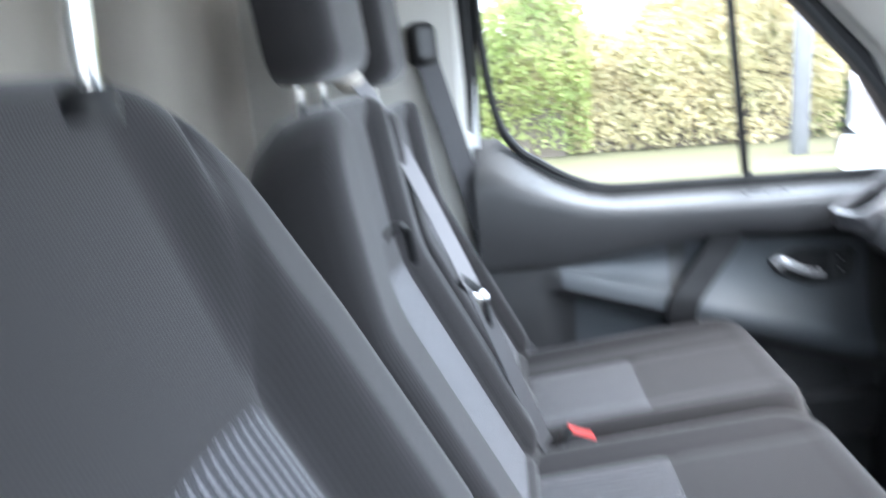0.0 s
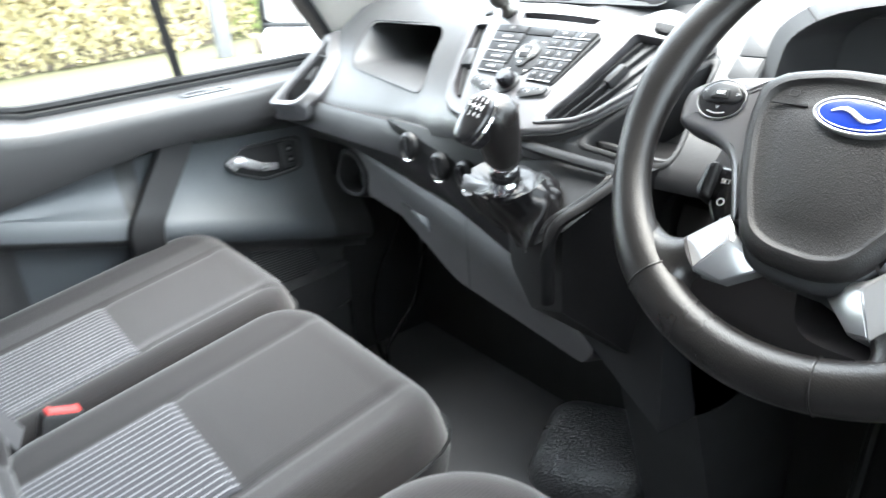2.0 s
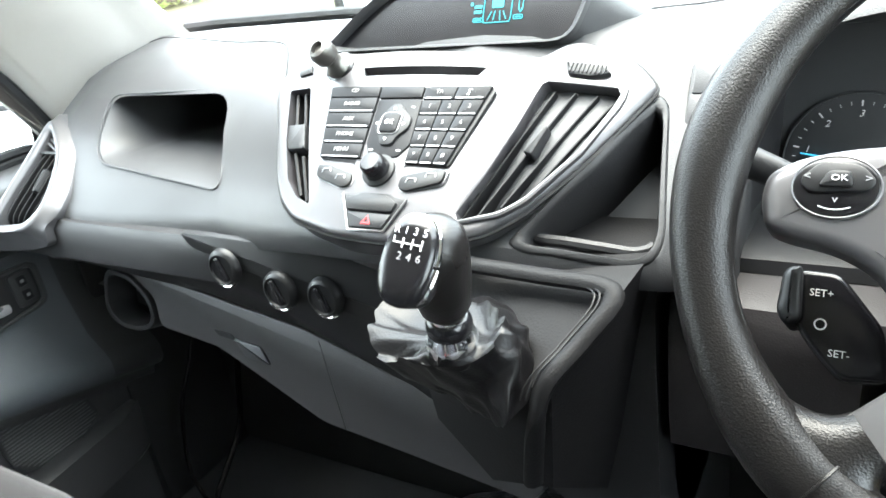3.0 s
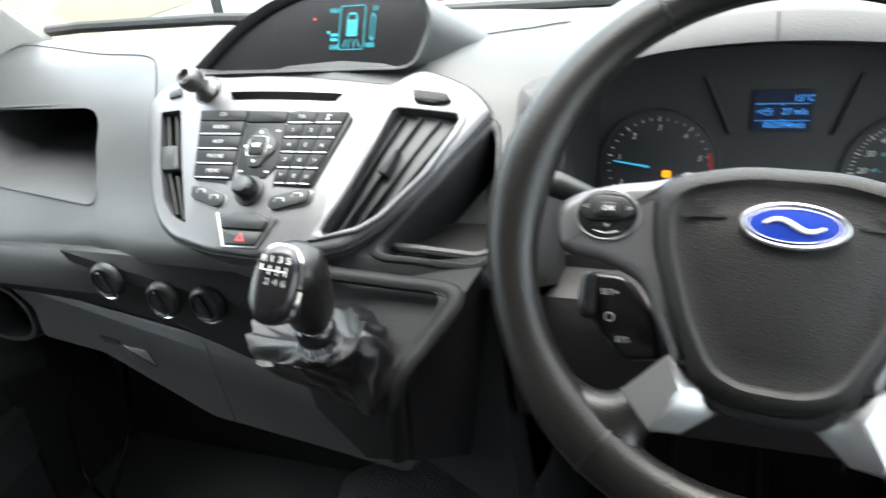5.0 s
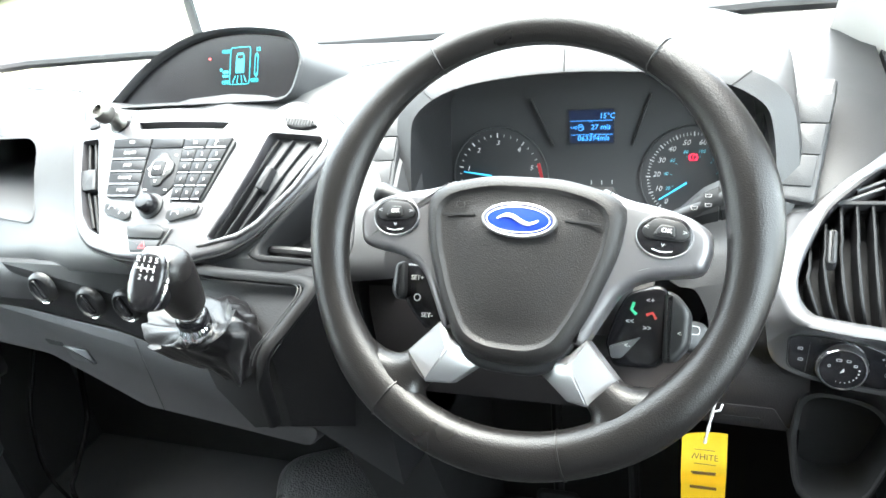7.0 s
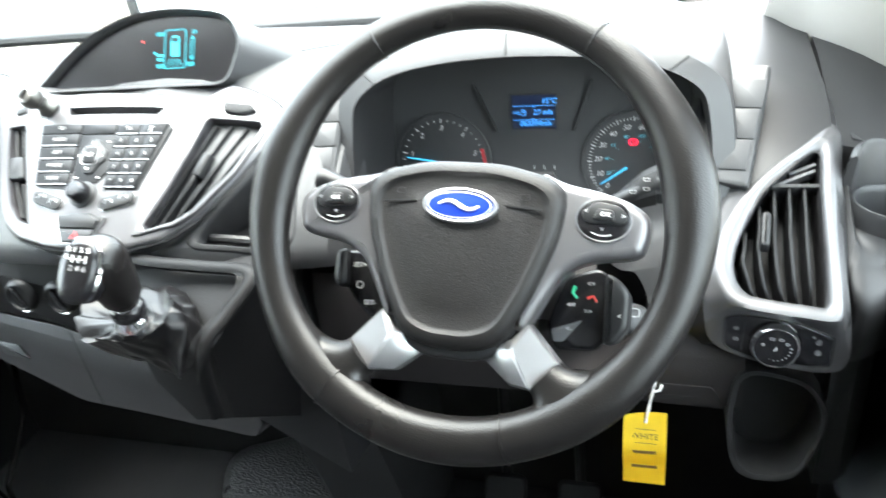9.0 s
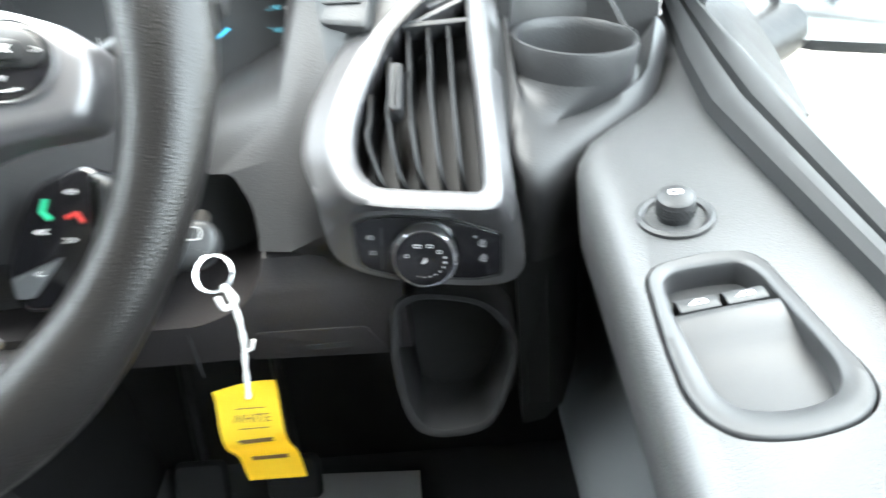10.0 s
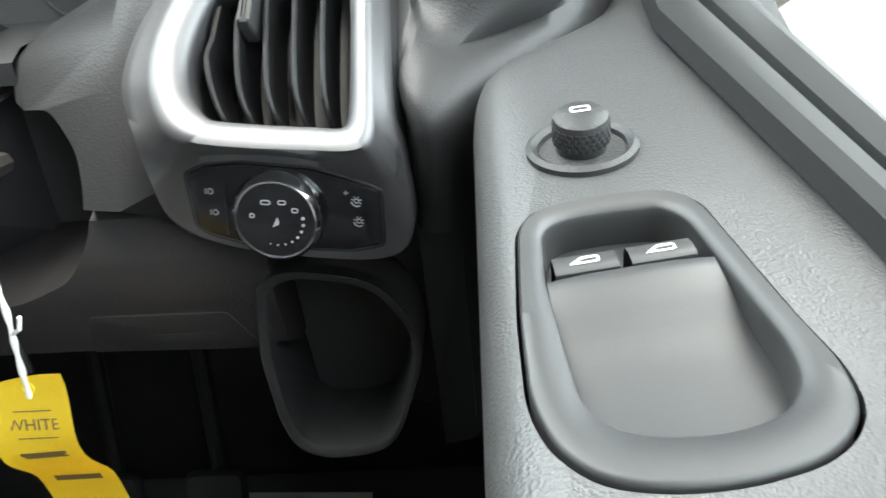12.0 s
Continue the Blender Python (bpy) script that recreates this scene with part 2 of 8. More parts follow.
def slab(outline, depth, bevel=0.0, seg=2, front=0.0):
    """An outline given thickness: its front at z = front, its back at front - depth, the front edge rounded."""
    bm = bmesh.new()
    rings = [(0.0, front - depth)]
    if bevel:
        for i in range(seg + 1):
            a = math.pi / 2 * i / seg
            rings.append((bevel * (1 - math.cos(a)), front - bevel + bevel * math.sin(a)))
    else:
        rings.append((0.0, front))
    area = sum(outline[i - 1][0] * p[1] - p[0] * outline[i - 1][1] for i, p in enumerate(outline))
    pts = [Vector(p) for p in (outline if area > 0 else outline[::-1])]
    k = len(pts)
    nrm = []
    for i in range(k):
        e = (pts[(i + 1) % k] - pts[i - 1]).normalized()
        nrm.append(Vector((e.y, -e.x)))
    loops = []
    for inset, z in rings:
        loops.append([bm.verts.new((*(p - nn * inset), z)) for p, nn in zip(pts, nrm)])
    for a, b in zip(loops, loops[1:]):
        for i in range(k):
            bm.faces.new((a[i - 1], a[i], b[i], b[i - 1]))
    bm.faces.new(loops[0][::-1])
    bm.faces.new(loops[-1])
    return bm


def hoop(outer, inner, depth, bevel=0.0015, n=64, lift=0.0):
    """A frame between two outlines, with rounded lips; lift raises its inner lip."""
    bm = bmesh.new()
    o, i_ = resample(outer, n), resample(inner, n)
    rings = []

    def mid(f):
        return [((1 - f) * a[0] + f * b[0], (1 - f) * a[1] + f * b[1]) for a, b in zip(o, i_)]

    for f, z in ((0, -depth), (0, -bevel), (0.08, 0), (0.5, lift * 0.6 + bevel * 0.4), (0.92, lift), (1, lift - bevel), (1, -depth)):
        rings.append([bm.verts.new((*p, z)) for p in mid(f)])
    rings.append(rings[0])
    for a, b in zip(rings, rings[1:]):
        for k in range(n):
            bm.faces.new((a[k - 1], a[k], b[k], b[k - 1]))
    return bm


def loft(rings, closed=True, caps=True):
    bm = bmesh.new()
    vs = [[bm.verts.new(p) for p in r] for r in rings]
    k = len(vs[0])
    for a, b in zip(vs, vs[1:]):
        for i in range(0 if closed else 1, k):
            bm.faces.new((a[i - 1], a[i], b[i], b[i - 1]))
    if caps and closed:
        bm.faces.new(vs[0][::-1])
        bm.faces.new(vs[-1])
    return bm


def glide(pts, n):
    """n + 1 points on a smooth curve through pts."""
    pts = [Vector(p) for p in pts]
    out = []
    for s in range(n + 1):
        f = s / n * (len(pts) - 1)
        i = min(int(f), len(pts) - 2)
        t = f - i
        p0, p1, p2, p3 = pts[max(i - 1, 0)], pts[i], pts[i + 1], pts[min(i + 2, len(pts) - 1)]
        out.append(0.5 * (2 * p1 + (p2 - p0) * t + (2 * p0 - 5 * p1 + 4 * p2 - p3) * t * t + (3 * p1 - p0 - 3 * p2 + p3) * t ** 3))
    return out


def tube(path, r, n=10, flat=1.0, closed=False, up=(0, 0, 1)):
    """A rod along a path; r one radius or a function of the share of its way; flat squeezes it along up."""
    rings = []
    k = len(path)
    for i, p in enumerate(path):
        p = Vector(p)
        a, b = (path[i - 1], path[(i + 1) % k]) if closed else (path[max(i - 1, 0)], path[min(i + 1, k - 1)])
        d = (Vector(b) - Vector(a)).normalized()
        x = d.cross(Vector(up))
        x = x.normalized() if x.length > 1e-4 else d.orthogonal().normalized()
        y = x.cross(d)
        rr = r(i / (k - 1)) if callable(r) else r
        rings.append([p + rr * (math.cos(2 * math.pi * j / n) * x + flat * math.sin(2 * math.pi * j / n) * y) for j in range(n)])
    if closed:
        bm = loft(rings + [rings[0]], caps=False)
        bmesh.ops.remove_doubles(bm, verts=bm.verts, dist=1e-6)
        return bm
    return loft(rings)


def lathe(profile, n=28, open_end=False):
    """A turned shape about z from (radius, height) pairs."""
    bm = loft([[(r * math.cos(2 * math.pi * j / n), r * math.sin(2 * math.pi * j / n), z) for j in range(n)] for r, z in profile], caps=profile[-1][0] > 0.0 and not open_end)
    bmesh.ops.remove_doubles(bm, verts=bm.verts, dist=1e-6)
    return bm


def pillow(w, h, d, r, rc, crown=None, nx=36, ny=36, back=0.0):
    """An upholstered block: w by h, its front at d, edges rolled by r, corners rounded by rc; crown(x, y) shapes the front."""
    bm = bmesh.new()

    def spread(k):
        t = [-1 + 2 * i / k for i in range(k + 1)]
        return [0.6 * v + 0.4 * math.sin(v * math.pi / 2) for v in t]

    grid = []
    for v in spread(ny):
        row = []
        for u in spread(nx):
            x, y = u * w / 2, v * h / 2
            ex, ey = w / 2 - abs(x), h / 2 - abs(y)
            e = min(ex, ey)
            if ex < rc and ey < rc:
                cx, cy = rc - ex, rc - ey
                far = max(cx, cy)
                full = math.hypot(cx, cy)
                k = far / full if full else 1
                x = math.copysign(w / 2 - rc + cx * k, x)
                y = math.copysign(h / 2 - rc + cy * k, y)
                e = rc - far
            fall = r - math.sqrt(max(r * r - (r - e) ** 2, 0)) if e < r else 0
            z = d - fall + (crown(x, y) * min(1, e / r) if crown else 0)
            row.append(bm.verts.new((x, y, z)))
        grid.append(row)
    for a, b in zip(grid, grid[1:]):
        for i in range(nx):
            bm.faces.new((a[i], a[i + 1], b[i + 1], b[i]))
    ring = grid[0] + [g[-1] for g in grid[1:]] + grid[-1][::-1][1:] + [g[0] for g in grid[::-1][1:-1]]
    low = [bm.verts.new((p.co.x * 0.97, p.co.y * 0.97, back)) for p in ring]
    mid = [bm.verts.new((p.co.x * 1.012, p.co.y * 1.012, (p.co.z + back) / 2)) for p in ring]
    for a, b in ((ring, mid), (mid, low)):
        for i in range(len(ring)):
            bm.faces.new((a[i - 1], b[i - 1], b[i], a[i]))
    bm.faces.new(low)
    return bm


def patch(outline_fn, height, nx=24, ny=16, lift=0.002, skirt=0.005):
    """A cloth insert that follows height(x, y); outline_fn(s, t) gives its x and y over the unit square."""
    bm = bmesh.new()
    grid = []
    for j in range(ny + 1):
        row = []
        for i in range(nx + 1):
            x, y = outline_fn(i / nx, j / ny)
            row.append(bm.verts.new((x, y, height(x, y) + lift)))
        grid.append(row)
    for a, b in zip(grid, grid[1:]):
        for i in range(nx):
            bm.faces.new((a[i], a[i + 1], b[i + 1], b[i]))
    ring = grid[0] + [g[-1] for g in grid[1:]] + grid[-1][::-1][1:] + [g[0] for g in grid[::-1][1:-1]]
    low = [bm.verts.new(p.co - Vector((0, 0, skirt))) for p in ring]
    for i in range(len(ring)):
        bm.faces.new((ring[i - 1], low[i - 1], low[i], ring[i]))
    return bm


def cut(ob, bm, m=None):
    """Takes the shape bm out of ob's mesh."""
    me = bpy.data.meshes.new("tool")
    bmesh.ops.recalc_face_normals(bm, faces=bm.faces)
    bm.to_mesh(me)
    bm.free()
    tool = bpy.data.objects.new("tool", me)
    scene.collection.objects.link(tool)
    tool.matrix_basis = m or Matrix()
    mod = ob.modifiers.new("cut", "BOOLEAN")
    mod.object, mod.operation, mod.solver = tool, "DIFFERENCE", "EXACT"
    bpy.context.view_layer.update()
    made = bpy.data.meshes.new_from_object(ob.evaluated_get(bpy.context.evaluated_depsgraph_get()))
    ob.modifiers.remove(mod)
    ob.data = made
    made.set_sharp_from_angle(angle=radians(38))
    bpy.data.objects.remove(tool)
    bpy.data.meshes.remove(me)


def dome_face(outline, depth, rise, n=64):
    """A gently domed plate within an outline: flat back, front bowed by rise."""
    o = resample(outline, n)
    cx, cy = sum(p[0] for p in o) / n, sum(p[1] for p in o) / n
    rings = [[(cx + (x - cx) * k, cy + (y - cy) * k, z) for x, y in o] for k, z in ((0.9, -depth), (1.0, -depth * 0.25), (1.0, 0.0), (0.97, rise * 0.3), (0.88, rise * 0.62), (0.7, rise * 0.88), (0.4, rise), (0.05, rise))]
    return loft(rings)


def lettering(text, size, mat, parent, m, depth=0.0004, name="lettering", align="CENTER", slant=0.0):
    """Raised print in the built-in face, centred on the pose m."""
    cu = bpy.data.curves.new(name, "FONT")
    cu.body, cu.size, cu.extrude = text, size, depth
    cu.align_x, cu.align_y = align, "CENTER"
    cu.resolution_u = 2
    cu.shear = slant
    tmp = bpy.data.objects.new("tmp", cu)
    scene.collection.objects.link(tmp)
    bpy.context.view_layer.update()
    me = bpy.data.meshes.new_from_object(tmp.evaluated_get(bpy.context.evaluated_depsgraph_get()))
    bpy.data.objects.remove(tmp)
    bpy.data.curves.remove(cu)
    me.materials.clear()
    me.materials.append(mat)
    ob = new(name, me)
    place(ob, parent, m)
    return ob


def at2(x, y, z=0.0, turn=0.0):
    return Matrix.Translation((x, y, z)) @ Matrix.Rotation(radians(turn), 4, "Z")


def block(x0, x1, y0, y1, z0, z1, bevel=0.004, seg=2):
    bm = bmesh.new()
    bmesh.ops.create_cube(bm, size=1)
    for v in bm.verts:
        v.co = Vector(((x0 + x1) / 2 + v.co.x * (x1 - x0), (y0 + y1) / 2 + v.co.y * (y1 - y0), (z0 + z1) / 2 + v.co.z * (z1 - z0)))
    if bevel:
        bmesh.ops.bevel(bm, geom=bm.edges[:], offset=bevel, segments=seg, affect="EDGES", profile=0.5)
    return bm


# ---------------------------------------------------------------- the cab's shell
def sill(x):
    """The height of the window sill along a front door: it climbs towards the pillar behind."""
    t = max(0.0, min(1.0, (0.24 - x) / 0.27))
    return 0.738 + 0.145 * t * t * (1.4 - 0.4 * t)


def shell():
    floor = tagged(part("floor", block(-0.75, 1.15, -0.93, 0.93, -0.06, 0.0, 0.003), CARPET), "black carpeted floor of the van's cab", "floor", kind="structure")
    tagged(part("wall_front", block(1.02, 1.16, -0.93, 0.93, 0.0, 0.70, 0.004), DEEP), "dark firewall behind the footwells", "wall", kind="structure")
    bulk = tagged(part("wall_rear", block(-0.62, -0.56, -0.93, 0.93, 0.0, 1.46, 0.004), BULK), "beige moulded bulkhead behind the seats", "wall", kind="structure")
    for y, z, w, h in ((-0.42, 1.12, 0.60, 0.42), (0.33, 1.12, 0.62, 0.42), (-0.42, 0.58, 0.60, 0.5), (0.33, 0.58, 0.62, 0.5)):
        part("pressed_panel", pillow(w, h, 0.022, 0.02, 0.09, nx=14, ny=14), BULK, bulk, m=panel((-0.56, y, z), (1, 0, 0)))
    roof = tagged(part("ceiling", block(-0.75, 0.44, -0.90, 0.90, 1.44, 1.50, 0.01), LINING), "pale grey cloth headlining", "ceiling", kind="structure")
    for s, side in ((1, "left"), (-1, "right")):
        # pillar beside the windscreen: wide and pale at its foot, drawn in towards the roof
        foot = [(1.13, 0.675 * s, 0.80), (1.05, 0.73 * s, 0.80), (0.90, 0.865 * s, 0.76), (0.90, 0.93 * s, 0.74), (1.13, 0.93 * s, 0.80)]
        knee = [(0.96, 0.685 * s, 1.0), (0.90, 0.725 * s, 1.0), (0.76, 0.85 * s, 1.0), (0.76, 0.92 * s, 1.0), (0.96, 0.91 * s, 1.0)]
        top = [(0.45, 0.70 * s, 1.46), (0.40, 0.715 * s, 1.46), (0.30, 0.80 * s, 1.46), (0.30, 0.86 * s, 1.46), (0.45, 0.86 * s, 1.46)]
        bm = loft([foot, knee, top])
        bmesh.ops.bevel(bm, geom=[e for e in bm.edges if abs(e.verts[0].co.z - e.verts[1].co.z) > 0.1], offset=0.02, segments=3, affect="EDGES")
        pillar = tagged(part("trim", bm, LINING, sharp=50), "pale grey trim of the windscreen pillar", "pillar trim", kind="structure")
        c = Vector((0.955, 0.775 * s, 0.965))
        part("tweeter_cover", slab(disc(0.042, 32), 0.004, 0.0015, front=0.003), BULK, pillar, m=panel(c, (-0.62, -0.60 * s, 0.30)))
        # pillar behind the door
        rings = [[(-0.30, 0.84 * s, z), (-0.10, 0.84 * s + 0.0 * s, z), (-0.085, 0.865 * s, z), (-0.085, 0.95 * s, z), (-0.30, 0.95 * s, z)] for z in (0.0, 0.8, 1.46)]
        tagged(part("trim", loft(rings), LINING), "pale trim of the pillar behind the door", "pillar trim", kind="structure")
        rings = [[(-0.085, 0.872 * s, z), (-0.062, 0.872 * s, z), (-0.062, 0.95 * s, z), (-0.085, 0.95 * s, z)] for z in (0.0, 0.8, 1.46)]
        tagged(part("trim", loft(rings), PAINT), "white painted door aperture", "door frame", kind="structure")
        tagged(part("kick_panel", block(0.80, 1.16, 0.835 if s > 0 else -0.935, 0.935 if s > 0 else -0.835, 0.0, 0.70, 0.006), PLASTIC), "dark kick panel beside the footwell", "kick panel", kind="structure")
        tagged(part("wall_" + side, block(-0.75, -0.30, 0.86 * min(s, 0.93 * s / 0.86) if s > 0 else -0.93, 0.93 if s > 0 else -0.86, 0.0, 1.46, 0.004), LINING), "pale cab side lining behind the door", "wall", kind="structure")
    # windscreen and the black band round it
    screen = [[(1.13, 0.685, 0.865), (1.13, -0.685, 0.865), (0.46, -0.69, 1.45), (0.46, 0.69, 1.45)], [(1.137, 0.685, 0.868), (1.137, -0.685, 0.868), (0.467, -0.69, 1.453), (0.467, 0.69, 1.453)]]
    win = tagged(part("window_1", loft(screen), GLASS), "clear laminated windscreen over the dashboard", "windscreen", kind="structure")
    win.visible_shadow = False
    part("seal", tube([(1.10, 0.75, 0.884), (1.118, 0.69, 0.884), (1.124, 0.40, 0.883), (1.124, 0.2, 0.874), (1.124, -0.3, 0.874), (1.118, -0.62, 0.884), (1.09, -0.76, 0.888)], 0.010, 8), RUBBER, win, "black rubber seal")


shell()


# ---------------------------------------------------------------- the doors
def door(s, number):
    """A front door of the van; s is 1 on the near side of the road and -1 at the driver."""
    word = "passenger" if s > 0 else "driver"
    d = tagged(new("door_" + str(number)), "closed grey front door on the " + word + "'s side with a wide window", "door", kind="structure")
    d.location = (0.4, 0.9 * s, 0)
    stations = [-0.075, -0.03, 0.02, 0.05, 0.065, 0.08, 0.095, 0.11, 0.13, 0.17, 0.22, 0.28, 0.34, 0.40, 0.45, 0.52, 0.60, 0.63, 0.645, 0.657, 0.67, 0.68, 0.69, 0.70, 0.715, 0.735, 0.755, 0.78, 0.82, 0.86]

    def hollow(x):
        """The lower part of the panel: a wedge-shaped hollow over an armrest that falls towards the dashboard."""
        t = max(0.0, min(1.0, (x - 0.05) / 0.07))
        b = t * t * (3 - 2 * t)
        top = 0.600 + 0.052 * min(1.0, max(0.0, (x - 0.09) / 0.32)) - 0.012 * max(0.0, (x - 0.45) / 0.3)
        arm = 0.595 - 0.29 * max(0.0, x - 0.09)
        span = top - arm
        k = min(1.0, span / 0.10)
        pts = [(0.797 + 0.041 * k, top - 0.10 * span), (0.797 + 0.049 * k, top - 0.25 * span), (0.797 + 0.045 * k, top - 0.5 * span), (0.796 + 0.026 * k, arm + 0.17 * span), (0.792, arm + 0.004), (0.784, arm - 0.012), (0.786, arm - 0.036), (0.799, arm - 0.052), (0.826, arm - 0.066), (0.842, arm - 0.10)]
        return [(0.798 + (y - 0.798) * b, z) for y, z in pts], top

    def profile(x):
        up = sill(x) - 0.738
        # the ledge narrows where it meets the dashboard
        ease = max(0.0, (x - 0.60) / 0.26)
        ledge = 0.777 + 0.045 * ease ** 1.5
        if s < 0:
            ledge = np.interp(x, (0.63, 0.655, 0.67, 0.69, 0.71, 0.735, 0.78), (0.777, 0.779, 0.786, 0.806, 0.827, 0.844, 0.860))
        low, top = hollow(x)
        pts = [(0.935, 0.0), (0.925, 0.715 + up), (0.908, 0.735 + up), (0.890, 0.737 + up), (max(0.872, ledge + 0.024), 0.731 + up * 0.92), (max(0.805, ledge + 0.021), 0.7272 + up * 0.64), (ledge + 0.017, 0.7262 + up * 0.55), (ledge + 0.0095, 0.7236 + up * 0.51), (ledge + 0.004, 0.7192 + up * 0.47), (ledge + 0.001, 0.7130 + up * 0.43), (ledge, 0.704 + up * 0.39), (ledge + 0.002, top + 0.024), (ledge + 0.016, top)] + low + [(0.852, 0.15), (0.86, 0.0)]
        return [(x, y * s, z) for y, z in pts]

    inner = part("door_panel", loft([profile(x) for x in stations]), DOORTRIM, d)
    # smooth inserts that line the hollow and the armrest, before and behind the pull strap
    for xs, n in (((0.098, 0.13, 0.17, 0.22, 0.28, 0.335), 7), ((0.375, 0.45, 0.52, 0.60, 0.68, 0.76), 8)):
        part("insert_panel", loft([[(x, (y - 0.002) * s, z) for y, z in hollow(x)[0][:n]] for x in xs], closed=False, caps=False), INSERT, d, "smooth blue-grey insert")
    # smooth lower panel under the armrest, behind the pull strap
    part("insert_panel", loft([[(x, (y - 0.002) * s, z) for y, z in hollow(x)[0][7:] + [(0.846, 0.36), (0.849, 0.27)]] for x in (0.13, 0.17, 0.22, 0.28, 0.335, 0.40)], closed=False, caps=False), INSERT, d, "smooth blue-grey lower panel")
    # window: seal, divider, frame, panes
    edge = [(-0.055, 1.40), (-0.045, 1.1), (-0.02, 0.93)] + [(x, sill(x) + 0.018) for x in (0.02, 0.06, 0.10, 0.15, 0.2, 0.26, 0.4, 0.6, 0.8)] + [(0.885, 0.762), (0.74, 0.98), (0.33, 1.40)]
    frame_path = glide([(x, (0.900 if s > 0 or z > 0.80 else 0.918) * s - max(0, z - 0.75) * 0.11 * s, z - (0.006 if s > 0 or z > 0.80 else 0.040)) for x, z in edge], 60)
    part("window_seal", tube(frame_path, 0.010, 8), RUBBER, d, "black rubber window seal")
    for leg in ([(-0.085, 0.90 * s, 0.90), (-0.080, 0.885 * s, 1.10), (-0.075, 0.855 * s, 1.42)], [(0.905, 0.93 * s, 0.765), (0.765, 0.905 * s, 0.98), (0.345, 0.865 * s, 1.42)]):
        part("window_frame", tube(leg, 0.030, 8), BLACK, d, "black window frame")
    part("header", tube([(-0.10, 0.84 * s, 1.41), (0.36, 0.83 * s, 1.41)], 0.035, 10), LINING, d)
    back = 0.0 if s > 0 else 0.038
    bar = [(0.525 - back, 0.912 * s, 0.735), (0.478 - back, 0.885 * s, 1.10), (0.44 - back, 0.855 * s, 1.40)]
    part("divider_bar", tube(bar, 0.013, 4), BLACK, d, "black divider bar of the window")
    glass = [[(-0.07, 0.908 * s, 0.735), (0.90, 0.908 * s, 0.735), (0.33, 0.85 * s, 1.42), (-0.07, 0.85 * s, 1.42)], [(-0.07, 0.912 * s, 0.735), (0.90, 0.912 * s, 0.735), (0.33, 0.854 * s, 1.42), (-0.07, 0.854 * s, 1.42)]]
    g = part("window_pane", loft(glass), GLASS, d, "clear side window glass")
    g.visible_shadow = False
    # two rubber lips between the ledge and the glass
    rows = []
    for x in (0.03, 0.10, 0.16, 0.22, 0.3, 0.4, 0.5, 0.6, 0.67, 0.74, 0.82, 0.86):
        y = 0.884 - (0.024 * min(1.0, max(0.0, (x - 0.45) / 0.22)) if s < 0 else 0.0) + (0.02 * max(0.0, (x - 0.70) / 0.16) if s < 0 else 0.0)
        z = sill(x)
        w = 0.905 - y
        rows.append([(x, (y + f * w) * s, z + dz) for f, dz in ((0, -0.004), (0.06, 0.004), (0.22, 0.007), (0.44, 0.006), (0.48, 0.001), (0.53, 0.001), (0.57, 0.006), (0.80, 0.009), (0.93, 0.007), (1.0, -0.004))])
    part("sill_strip", loft(rows, closed=False, caps=False), RUBBER, d, "black rubber lips along the glass")
    return d, inner


door_near, near_panel = door(1, 1)
door_far, far_panel = door(-1, 2)


# ---------------------------------------------------------------- dashboard
dash = thing("dashboard", (0.9, 0, 0.0), "grey grained van dashboard with silver vent frames", "dashboard")


def dash_section(y, bottom, lip, top=(1.0, 0.893), base=(1.13, 0.868), bulge=0.012):
    (xb, zb), (xl, zl) = bottom, lip
    mx, mz = (xb + xl) / 2 - bulge * 0.62, (zb + zl) / 2 + bulge * 0.78
    q1 = ((xb * 3 + xl) / 4 - bulge * 0.5, (zb * 3 + zl) / 4 + bulge * 0.6)
    q3 = ((xb + xl * 3) / 4 - bulge * 0.4, (zb + zl * 3) / 4 + bulge * 0.55)
    return [(base[0], y, base[1]), (top[0], y, top[1]), ((xl * 2 + top[0]) / 3, y, (zl * 2 + top[1]) / 3 + 0.003), (xl, y, zl), (q3[0], y, q3[1]), (mx, y, mz), (q1[0], y, q1[1]), ((xb * 7 + xl) / 8 - bulge * 1.1, y, (zb * 7 + zl) / 8 - bulge * 0.25), (xb + bulge * 0.3, y, zb), (xb + 0.006, y, zb - 0.012), (xb + 0.03, y, zb - 0.02), (1.0, y, zb - 0.02), (1.13, y, 0.70)]


LEFT = [dash_section(0.775, (0.72, 0.70), (0.88, 0.835), (0.97, 0.85), (1.10, 0.845)), dash_section(0.755, (0.688, 0.700), (0.885, 0.85), (0.99, 0.872), (1.12, 0.86)),
        dash_section(0.70, (0.672, 0.702), (0.888, 0.866), (1.0, 0.888)), dash_section(0.55, (0.672, 0.705), (0.888, 0.876)), dash_section(0.40, (0.682, 0.71), (0.882, 0.880)),
        dash_section(0.33, (0.684, 0.714), (0.876, 0.881)), dash_section(0.24, (0.655, 0.724), (0.845, 0.888)), dash_section(0.15, (0.628, 0.742), (0.80, 0.894), (1.0, 0.90)),
        dash_section(0.0, (0.615, 0.748), (0.785, 0.900), (1.0, 0.905)), dash_section(-0.12, (0.622, 0.745), (0.80, 0.893), (1.0, 0.90)), dash_section(-0.20, (0.64, 0.74), (0.83, 0.880), (1.0, 0.895)), dash_section(-0.232, (0.655, 0.735), (0.842, 0.874), (1.0, 0.892)), dash_section(-0.245, (0.68, 0.725), (0.87, 0.850), (1.0, 0.88))]
upper = part("upper_panel", loft(LEFT), PAD, dash, "grey upper panel with an open cubby")

